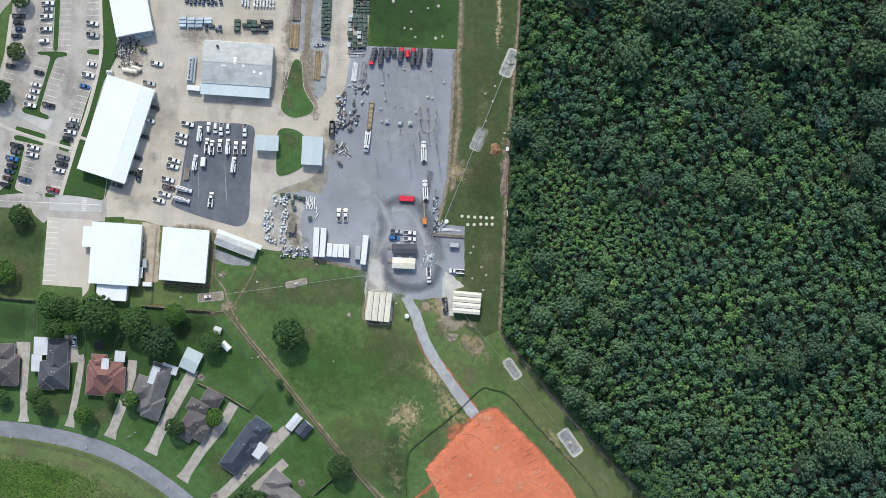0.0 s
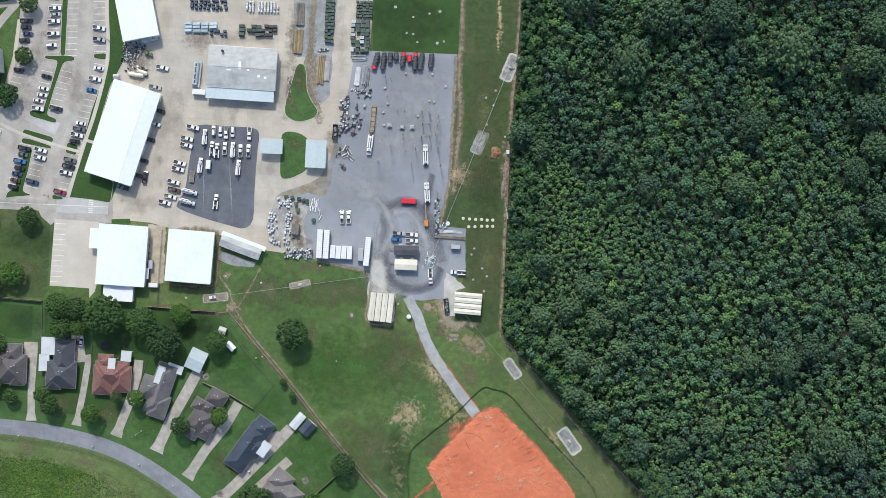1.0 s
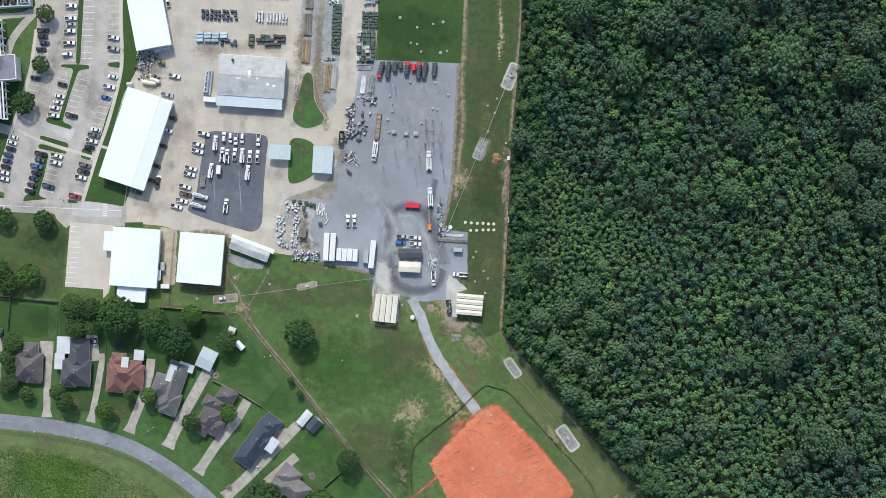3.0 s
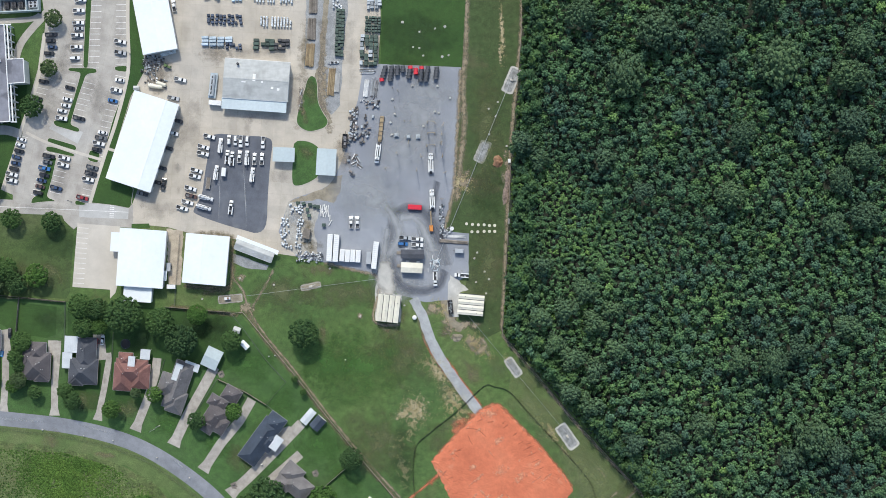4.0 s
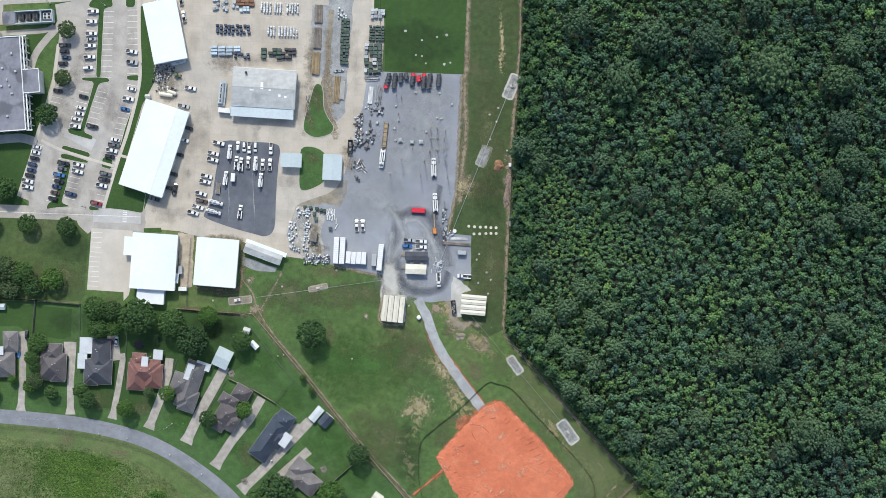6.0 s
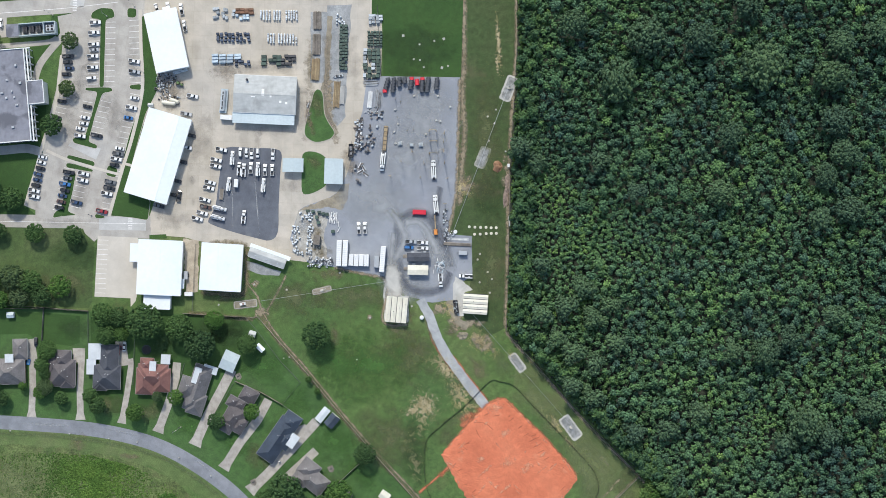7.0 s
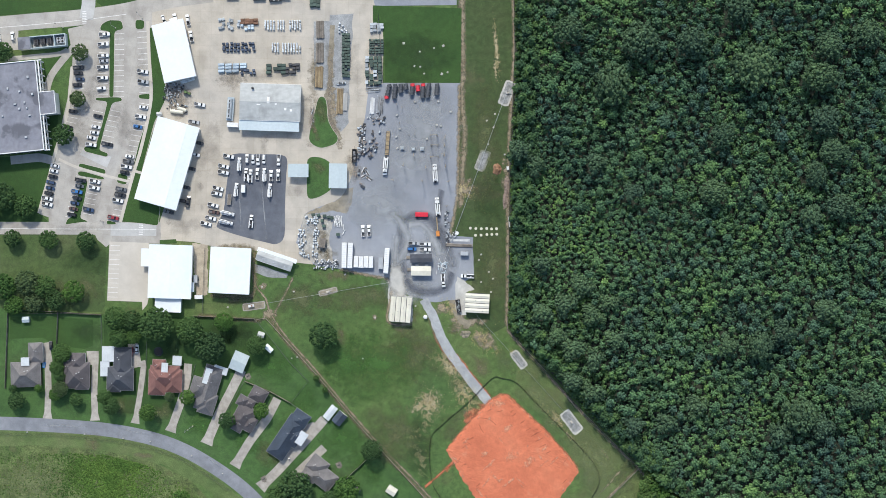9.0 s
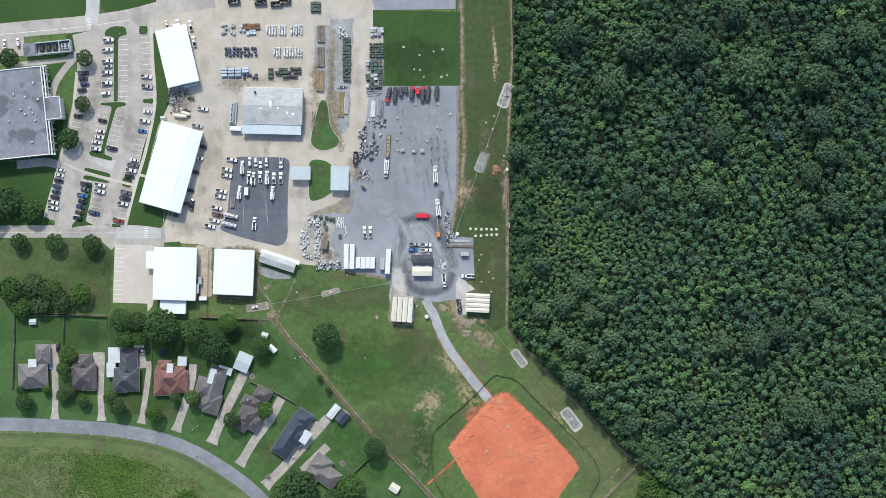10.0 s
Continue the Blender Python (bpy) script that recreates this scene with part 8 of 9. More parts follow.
rail_fence([(35.9, 143.3), (35.4, 109.5), (32.8, 75.7), (30.4, 47.1), (28.9, 10.7), (27.6, -20.5), (26.5, -38.7), (32.0, -45.5), (46.3, -62.1), (64.5, -83.7), (80.1, -100.6), (93.2, -114.6), (78.4, -128.4), (64.0, -141.8)], 1.8, "weathered rail fence along the edge of the wood")
mesh_fence([(-35.9, 130.3), (-34.6, 93.9)], 2.0, "galvanised mesh fence between lawn and yard")
mesh_fence([(-131.6, 9.4), (-134.2, -25.7)], 2.0, "galvanised mesh fence between two buildings")
SILT = surface("black_silt_fabric", [(0.012, 0.013, 0.014), (0.02, 0.021, 0.022)], 0.6, 3, 0.2, 0.8)
fence(smooth([(-7.4, -135.5), (-11.6, -127.2), (-16.3, -117.0), (-16.3, -95.8), (-8.4, -87.0), (4.8, -76.4), (17.4, -64.5), (22.8, -64.7), (30.0, -67.1), (39.0, -76.9), (52.0, -91.0), (65.0, -105.2), (70.7, -113.6), (71.9, -122.1), (66.9, -131.0), (65.1, -140.0)], steps=4), 0.75, 2.5, SILT, "black fabric silt fence round the clay pad", name="silt_fence")

# ---- the pole yard and the stores ----
def many(make, places, turns, group, z=0.08):
    """Builds a thing once and copies it to the other places."""
    first = None
    for i, (x, y) in enumerate(places):
        m = pose(x, y, z, 0, 0, turns if isinstance(turns, (int, float)) else turns[i % len(turns)])
        if first is None:
            first = make()
            first.matrix_basis = m
            tagged(first, group=group)
        else:
            copy_thing(first, m)


def grid(a, b, c, nx, ny, jitter=0.15, skip=0.0, seed=1):
    """Places in rows: from corner a to b along, to c across."""
    r = random.Random(seed)
    a, b, c = Vector(a), Vector(b), Vector(c)
    got = []
    for j in range(ny):
        for i in range(nx):
            if r.random() >= skip:
                q = a + (b - a) * ((i + 0.5) / nx) + (c - a) * ((j + 0.5) / ny)
                got.append((q.x + r.uniform(-jitter, jitter), q.y + r.uniform(-jitter, jitter)))
    return got


GREEN_STEEL = surface("green_painted_steel", [(0.045, 0.075, 0.06), (0.06, 0.095, 0.075)], 0.6, 3, 0.15, 0.6, vary=0.35)
GREY_STEEL = surface("grey_painted_steel", [(0.3, 0.33, 0.35), (0.4, 0.43, 0.45)], 0.6, 3, 0.12, 0.5, vary=0.35)
BLUE_STEEL = surface("pale_blue_painted_steel", [(0.36, 0.44, 0.5), (0.46, 0.54, 0.6)], 0.6, 3, 0.1, 0.5, vary=0.3)
NAVY_STEEL = surface("dark_blue_painted_steel", [(0.03, 0.05, 0.09), (0.06, 0.08, 0.12)], 0.6, 3, 0.2, 0.5, vary=0.4)
CAN_STEEL = surface("pale_grey_can_paint", [(0.5, 0.53, 0.55), (0.6, 0.63, 0.65)], 0.6, 3, 0.1, 0.45, vary=0.25)
PORCELAIN = surface("white_porcelain", [(0.66, 0.66, 0.65), (0.74, 0.74, 0.73)], 0.6, 3, 0.05, 0.25)


def transformer(material, word, lx, ly, h, lid=None):
    def make():
        t = thing("transformer", word + " pad-mounted transformer standing in rows", "transformer")
        part("tank", Geo().box(0, ly * 0.2, 0.0, lx, ly * 0.55, h + 0.1), material, t)
        part("cabinet", Geo().box(0, -ly * 0.28, 0.0, lx * 0.96, ly * 0.4, h * 0.92), material, t)
        part("lid", Geo().box(0, ly * 0.1, h + 0.1, lx * 1.04, ly * 0.8, 0.08), lid or material, t)
        return t
    return make


def can():
    t = thing("can_transformer", "grey cylindrical pole-top transformer with white bushings", "transformer")
    part("tank", Geo().tube((0, 0, 0), (0, 0, 1.15), 0.45, 0.45, 10).tube((0, 0, 1.15), (0, 0, 1.25), 0.48, 0.3, 10), CAN_STEEL, t)
    part("bushing", Geo().tube((0.2, 0.1, 1.2), (0.26, 0.13, 1.55), 0.1, 0.06, 6), PORCELAIN, t)
    return t


def reel(material, rim, word, r=1.2, w=1.46):
    def make():
        t = thing("cable_reel", word + " cable reel standing on its flanges", "cable reel")
        part("drum", Geo().tube((0, -w / 2, r), (0, w / 2, r), r * 0.93, r * 0.93, 16), material, t)
        for s in (-1, 1):
            part("flange", Geo().tube((0, s * w / 2 - 0.05, r), (0, s * w / 2 + 0.05, r), r, r, 18), rim, t)
        return t
    return make


BLACK_CABLE = surface("black_cable", [(0.05, 0.054, 0.062), (0.08, 0.085, 0.096)], 0.8, 6, 0.2, 0.6)
FLANGE = surface("dark_grey_reel_flange", [(0.1, 0.106, 0.12), (0.15, 0.156, 0.172)], 0.8, 4, 0.2, 0.6)
RED_DRUM = surface("red_reel_paint", [(0.6, 0.03, 0.05), (0.66, 0.045, 0.06)], 0.8, 4, 0.1, 0.5)
black, red = [], []
for top, n, dx, first_red, last_red in (((-31.2, 92.3), 4, -5, 0, 1), ((-28.1, 92.3), 5, -3, 0, 0), ((-25.2, 92.3), 3, -1, 0, 0), ((-22.6, 92.3), 2, 0, 0, 0), ((-19.0, 92.3), 4, -3, 1, 0), ((-16.3, 91.2), 2, 0, 0, 3),
                                        ((-13.5, 92.1), 5, -2, 1, 0), ((-10.4, 92.1), 5, -4, 0, 0), ((-6.0, 91.8), 4, -2, 0, 0)):
    for i in range(n + last_red * (1 if n > 3 else 0)):
        k = (top[0] + dx * 0.26 * i / max(1, n - 1), top[1] - 0.8 - 1.5 * i)
        (red if i < first_red or (last_red and i >= n - (0 if n > 3 else 3)) else black).append(k)
many(reel(BLACK_CABLE, FLANGE, "black"), black, 8, "cable reels along the lawn's edge")
many(reel(RED_DRUM, RED_DRUM, "bright red"), red, 8, "cable reels along the lawn's edge")

STORE = "transformers in the stores"
many(transformer(GREEN_STEEL, "dark green", 2.5, 1.7, 1.5), grid((-96.4, 105.6), (-92.5, 105.5), (-96.6, 99.9), 1, 3, 0.1, 0, 2) + grid((-91.6, 105.4), (-85.7, 105.2), (-91.8, 99.8), 3, 3, 0.15, 0.1, 31), 0, STORE)
many(transformer(DARK_STEEL, "charcoal", 1.8, 1.5, 1.4), grid((-85.7, 105.5), (-78.2, 105.3), (-85.9, 99.9), 4, 3, 0.15, 0.1, 32), 0, STORE)
many(transformer(BLUE_STEEL, "pale blue-grey", 3.2, 1.4, 1.3), grid((-121.4, 106.8), (-109.8, 106.4), (-121.6, 101.7), 3, 3, 0.15, 0.0, 3) + grid((-109.8, 106.4), (-105.9, 106.2), (-109.9, 103.4), 1, 2, 0.1, 0, 33), 2, STORE)
many(transformer(NAVY_STEEL, "dark blue", 1.35, 1.3, 1.2), grid((-118.6, 117.7), (-101.1, 117.1), (-118.8, 112.7), 9, 3, 0.3, 0.12, 4) + grid((-109.6, 103.4), (-101.5, 103.1), (-109.7, 100.1), 5, 2, 0.2, 0.1, 34), 5, STORE)
many(transformer(GREY_STEEL, "weathered grey", 1.6, 1.5, 1.0), grid((-120.5, 130.3), (-108.4, 129.8), (-120.8, 124.5), 7, 3, 0.6, 0.25, 5), [0, 20, 75, 90], STORE)
many(transformer(surface("rust_brown_steel", [(0.14, 0.07, 0.04), (0.2, 0.11, 0.07)], 0.6, 3, 0.25, 0.8, vary=0.3), "rust-brown", 2.4, 1.5, 1.0), grid((-108.4, 129.8), (-99.3, 129.4), (-108.6, 126.8), 4, 2, 0.2, 0.1, 6), 0, STORE)
many(transformer(BLUE_STEEL, "small pale blue", 1.4, 1.4, 1.0), grid((-108.6, 126.8), (-99.5, 126.4), (-108.7, 123.7), 5, 2, 0.2, 0.2, 7), 0, STORE)
many(can, grid((-96.2, 128.6), (-90.2, 128.3), (-96.4, 123.5), 4, 6, 0.08, 0.12, 8) + grid((-89.3, 128.3), (-85.1, 128.2), (-89.5, 123.2), 3, 6, 0.08, 0.05, 9) + grid((-83.1, 128.1), (-76.5, 127.9), (-83.2, 123.0), 5, 6, 0.08, 0.1, 10) + grid((-92.7, 116.5), (-88.5, 116.4), (-92.9, 111.4), 3, 6, 0.08, 0.15, 11) + grid((-87.4, 116.3), (-76.9, 115.9), (-87.5, 111.3), 7, 6, 0.08, 0.1, 12), [0, 90, 200, 320], "pole-top transformers in rows")
many(transformer(GREEN_STEEL, "dark green", 1.45, 1.4, 1.4), grid((-55.2, 120.2), (-51.1, 120.1), (-56.0, 97.0), 3, 15, 0.2, 0.12, 13), [0, 2, 178, 180], STORE)
lawn_rows = grid((-43.5, 107.6), (-34.6, 107.3), (-44.1, 92.7), 4, 8, 0.2, 0.1, 14)
many(transformer(GREEN_STEEL, "large dark green", 1.9, 1.8, 1.5), [q for i, q in enumerate(lawn_rows) if i % 4], [0, 2, 90, 180], STORE)
many(transformer(GREEN_STEEL, "pale-lidded green", 1.9, 1.8, 1.5, GREY_STEEL), lawn_rows[::4], [0, 2, 90, 180], STORE)
many(transformer(GREEN_STEEL, "small dark green", 1.3, 1.1, 1.2), grid((-41.1, 116.7), (-33.4, 116.5), (-41.4, 108.7), 5, 6, 0.12, 0.05, 15), 0, STORE)
many(transformer(GREY_STEEL, "pale grey-green", 1.7, 1.5, 1.3), grid((-40.2, 125.1), (-33.1, 124.8), (-40.4, 120.3), 4, 3, 0.3, 0.08, 16), [0, 4, 90], STORE)
many(transformer(GREEN_STEEL, "dark green", 1.8, 1.8, 1.4), grid((-71.6, 140.0), (-66.2, 139.8), (-71.8, 134.6), 3, 3, 0.2, 0.1, 18), 0, STORE)
many(can, grid((-78.5, 24.7), (-71.8, 24.7), (-78.0, 20.0), 8, 4, 0.3, 0.3, 19) + grid((-82.2, 17.9), (-77.5, 17.4), (-82.7, 6.8), 4, 10, 0.4, 0.5, 20) + grid((-73.8, 18.5), (-70.7, 18.5), (-75.4, 2.9), 3, 14, 0.3, 0.35, 21)
     + grid((-81.7, 6.5), (-76.4, 4.2), (-82.2, 4.4), 5, 2, 0.3, 0.3, 22) + grid((-57.0, 126.1), (-52.3, 123.5), (-57.3, 120.6), 5, 4, 0.3, 0.35, 23), [0, 50, 130, 250], "pole-top transformers in rows")
many(transformer(GREEN_STEEL, "green", 1.7, 1.6, 1.3), [(-73.8, 25.0), (-71.0, 24.7), (-69.2, 21.8), (-68.4, 19.0), (-67.9, 24.2), (-65.8, 23.4), (-64.0, 23.1), (-61.1, 14.3)], [0, 20, 90, 180], STORE)
RUSTED = surface("dull_rusted_steel", [(0.12, 0.1, 0.09), (0.2, 0.17, 0.155)], 0.6, 3, 0.25, 0.7, vary=0.5)
SCRAP = "scrap equipment at the yard's edge"
edge_spots = grid((-48.9, 69.9), (-44.7, 73.1), (-49.4, 52.3), 4, 14, 0.5, 0.45, 61) + grid((-44.7, 68.4), (-37.4, 68.9), (-46.3, 54.3), 6, 9, 0.9, 0.62, 62) + grid((-43.2, 76.2), (-34.3, 75.7), (-43.2, 69.9), 6, 4, 0.7, 0.5, 63) + grid((-51.0, 46.5), (-44.7, 49.1), (-50.4, 37.7), 4, 6, 0.9, 0.6, 64)
many(transformer(GREY_STEEL, "grey finned", 1.2, 1.0, 1.1), edge_spots[0::4], [0, 30, 70, 90, 140], SCRAP)
many(transformer(DARK_STEEL, "blackened scrap", 1.5, 0.8, 0.9), edge_spots[1::4], [10, 50, 80, 130], SCRAP)
many(transformer(WOOD_GREY, "crated small", 0.9, 0.7, 0.6), edge_spots[2::4], [0, 35, 75, 110], SCRAP)
many(transformer(RUSTED, "rusted", 1.6, 0.7, 0.8), edge_spots[3::4], [5, 60, 95, 150], SCRAP)
side = grid((-4.4, 25.0), (-2.3, 25.0), (-4.4, 7.5), 3, 18, 0.35, 0.45, 25) + grid((-3.6, 13.3), (2.1, 13.8), (-3.1, 8.6), 6, 4, 0.4, 0.5, 27)
many(transformer(DARK_STEEL, "blackened scrap", 1.0, 0.6, 0.6), side[0::3], [10, 50, 80, 130], SCRAP)
many(transformer(GREY_STEEL, "grey finned", 0.9, 0.8, 0.8), side[1::3], [0, 30, 70, 140], SCRAP)
many(transformer(PORCELAIN, "pale small", 0.6, 0.5, 0.5), side[2::3], [0, 35, 75, 110], SCRAP)
brush = thing("brush_pile", "low heap of dead brush and cuttings on asphalt", "brush", *(-29.1, 22.1), 0.05)
for i in range(18):
    a, d, q = rng.uniform(0, 3.14), rng.uniform(0.6, 1.6), (rng.gauss(0, 2.6), rng.gauss(0, 1.3))
    part("twig", Geo().tube((q[0] - math.cos(a) * d, q[1] - math.sin(a) * d, 0.06), (q[0] + math.cos(a) * d, q[1] + math.sin(a) * d, rng.uniform(0.1, 0.5)), 0.07, 0.04, 5), (WOOD_GREY, BARK, LEAF_GREY)[i % 3], brush)
many(reel(BLACK_CABLE, FLANGE, "small black", 0.7, 0.8), [(-42.1, 58.5), (-39.8, 59.0), (-44.7, 57.2), (-47.8, 39.5), (-46.8, 38.7), (-42.6, 54.9), (-48.9, 54.3)], [0, 40, 90, 140], "small reels at the yard's edge")
def insulator():
    t = thing("insulator_string", "long white ribbed insulator lying on asphalt", "insulator")
    part("core", Geo().tube((-1.5, 0, 0.3), (1.5, 0, 0.3), 0.14, 0.14, 8), PORCELAIN, t)
    for i in range(3):
        part("ribs", Geo().tube((-1.4 + i * 0.95, 0, 0.3), (-1.1 + i * 0.95, 0, 0.3), 0.34, 0.22, 9).tube((-0.95 + i * 0.95, 0, 0.3), (-0.65 + i * 0.95, 0, 0.3), 0.34, 0.22, 9), PORCELAIN, t)
    return t


many(insulator, [(-62.9, 22.6), (-62.7, 20.0), (-61.9, 22.9), (-61.6, 19.8), (-60.8, 23.1), (-60.8, 20.3), (-59.8, 22.4), (-60.1, 19.5), (-59.0, 22.6), (-59.0, 19.8), (-62.1, 21.3), (-60.3, 21.6), (-58.2, 17.9), (-58.0, 15.3)], [84, 95, 70, 100, 88, 60, 98, 78], "white insulators on the asphalt", 0.06)
crates = thing("crate_stack", "jumbled stack of pale galvanised crates at the grass edge", "crates", *(-68.1, -1.3), 0.08, -4)
for i in range(17):
    for j in range(6):
        if rng.random() > 0.42:
            part("crate", Geo().box(-6.3 + i * 0.78 + rng.uniform(-0.2, 0.2), -2.4 + j * 0.95 + rng.uniform(-0.2, 0.2), 0, rng.uniform(0.35, 0.8), rng.uniform(0.4, 1.0), rng.uniform(0.5, 1.5), rng.uniform(-25, 25)), (STEEL, PORCELAIN, DARK_STEEL, PORCELAIN, GREY_STEEL)[rng.randrange(5)], crates)
rack = thing("reel_rack", "crowded rack of grey steel frames beside a store", "rack", *(-145.1, 92.3), 0.08, -14)
for i in range(13):
    for j in range(10):
        if rng.random() > 0.28 and i < 13 - j * 0.4:
            part("frame", Geo().box(-5.0 + i * 0.76 + rng.uniform(-0.15, 0.15), 4.5 - j * 0.98 + rng.uniform(-0.15, 0.15), 0, rng.uniform(0.35, 0.65), rng.uniform(0.4, 0.8), rng.uniform(0.5, 1.4), rng.uniform(-12, 12)), (GREY_STEEL, DARK_STEEL, GREY_STEEL, DARK_STEEL, STEEL)[rng.randrange(5)], rack)
rack = thing("parts_row", "jumbled row of fittings and pallets by a warehouse", "pallets", *(-143.5, 84.5), 0.08, -14)
for i in range(12):
    for j in range(4):
        if rng.random() > 0.35:
            part("pallet_load", Geo().box(-5.0 + i * 0.9 + rng.uniform(-0.2, 0.2), -1.8 + j * 1.1, 0, rng.uniform(0.4, 0.9), rng.uniform(0.4, 0.9), rng.uniform(0.3, 1.0), rng.uniform(-30, 30)), (GREY_STEEL, WOOD_GREY, PORCELAIN, DARK_STEEL)[rng.randrange(4)], rack)
many(can, grid((-141.5, 98.0), (-134.2, 99.9), (-140.9, 96.5), 9, 2, 0.1, 0.05, 71), [0, 90], "pole-top transformers in rows")
rack = thing("hardware_rack", "long rack of white and grey hardware by the track", "rack", *(-46.8, 63.7), 0.08, 84)
for i in range(20):
    for j in range(3):
        if rng.random() > 0.2:
            part("bracket", Geo().box(-7.5 + i * 0.78, -1.2 + j * 1.15, 0, 0.6, 0.9, rng.uniform(0.4, 1.1), rng.uniform(-15, 15)), (STEEL, PORCELAIN, DARK_STEEL)[rng.randrange(3)], rack)
for (x, y), L, turn in [((-143.8, 81.9), 6.5, -8), ((-140.7, 83.0), 4.0, -20)]:
    t = thing("tank", "pale cylindrical storage tank lying on stands", "tank", x, y, 0.08, turn)
    part("shell", Geo().tube((-L / 2, 0, 1.2), (L / 2, 0, 1.2), 0.95, 0.95, 14), CREAM_ROOF, t)
    for s in (-1, 1):
        part("end_cap", Geo().ball(s * L / 2, 0, 1.2, 0.4, 0.95, 0.95), CREAM_ROOF, t)
        part("stand", Geo().box(s * L * 0.3, 0, 0, 0.4, 1.4, 0.6), DARK_STEEL, t)
t = thing("tank_trailer", "long grey tank trailer beside the workshop", "trailer", *(-115.5, 82.4), 0.08, 84)
part("shell", Geo().tube((-5.2, 0.3, 1.6), (5.2, 0.3, 1.6), 1.3, 1.3, 14), GREY_STEEL, t)
part("platform", Geo().box(0, 0, 0.9, 12.4, 3.7, 0.15), BLUE_STEEL, t)
for px in (-5.8, -2.0, 2.0, 5.8):
    part("rail_post", Geo().box(px, -1.75, 1.0, 0.1, 0.1, 1.1), STEEL, t)
part("rail", Geo().box(0, -1.75, 2.05, 12.0, 0.09, 0.09), STEEL, t)
part("walkway", Geo().box(0, 0.3, 2.85, 9.0, 0.6, 0.1), DARK_STEEL, t)
for px in (-3, 0, 3):
    part("hatch", Geo().tube((px, 0.3, 2.9), (px, 0.3, 3.1), 0.35, 0.35, 10), STEEL, t)
wheels(t, (-4.2, -3.0), 1.1, 0.5, True)
for (x, y), label in [((-112.5, 141.8), "dark open skip of scrap steel"), ((-98.3, 140.6), "dark open skip of rubbish"), ((-85.2, 140.6), "long dark skip with green waste"), ((-89.8, 139.6), "dark steel skip half full")]:
    t = thing("skip", label, "skip", x, y, 0.08, 0, "skips at the north end")
    part("floor", Geo().box(0, 0, 0, 6.2, 2.4, 0.2), DARK_STEEL, t)
    for s in (-1, 1):
        part("side", Geo().box(0, s * 1.2, 0, 6.4, 0.12, 1.7), DARK_STEEL, t)
        part("end", Geo().box(s * 3.1, 0, 0, 0.12, 2.3, 1.7), DARK_STEEL, t)
    for i in range(12):
        part("scrap", Geo().box(rng.uniform(-2.6, 2.6), rng.uniform(-0.8, 0.8), 0.2, rng.uniform(0.4, 1.2), rng.uniform(0.3, 0.8), rng.uniform(0.4, 1.2), rng.uniform(0, 180)), (STEEL, WOOD_GREY, GREEN_STEEL)[i % 3], t)

# stacks of poles
def stack(at, turn, length, n, rows, r, label, material=WOOD_POLE):
    t = thing("pole_stack", label, "timber", at[0], at[1], 0.08, turn, "stacks of poles")
    for k in range(rows):
        for i in range(n - k):
            y = (i - (n - k - 1) / 2) * r * 2.1
            l2 = length * rng.uniform(0.88, 1.0)
            part("pole", Geo().tube((-l2 / 2, y, r + k * r * 1.75), (l2 / 2, y + rng.uniform(-0.1, 0.1), r + k * r * 1.75), r, r * 0.75, 7), material, t)
    for s in (-1, 1):
        part("bearer", Geo().box(s * length * 0.3, 0, -0.02, 0.3, n * r * 2.2, 0.12), WOOD_GREY, t)


stack((-67.4, 110.4), 88, 11.0, 12, 3, 0.17, "brown timber utility poles stacked on bearers", WOOD_GREY)
stack((-68.2, 97.6), 86, 11.6, 12, 3, 0.17, "tan timber utility poles stacked on bearers")
stack((-66.7, 122.6), 89, 9.8, 12, 3, 0.17, "grey timber utility poles stacked on bearers", WOOD_GREY)
stack((-57.7, 84.5), 86, 14.0, 9, 2, 0.18, "brown timber poles stacked on gravel")
stack((-54.9, 84.0), 86, 9.5, 6, 2, 0.2, "pale concrete poles stacked on gravel", CONCRETE_GREY)
stack((2.6, 6.2), -4, 14.5, 5, 2, 0.18, "dark timber poles stacked beside gravel", WOOD_GREY)
stack((2.9, 8.8), -3, 11.0, 4, 1, 0.16, "grey steel poles lying beside gravel", STEEL)
stack((-40.6, 81.4), 84, 9.0, 6, 2, 0.2, "white pipes stacked on bearers", PORCELAIN)
stack((-37.4, 82.2), 84, 9.5, 6, 2, 0.16, "grey steel conduits stacked on bearers", STEEL)
stack((29.4, 17.7), 90, 5.8, 2, 1, 0.2, "white pipes lying in the grass by the fence", PORCELAIN)
stack((-39.5, 89.7), 0, 6.0, 5, 1, 0.16, "grey steel arms stacked beside transformers", STEEL)

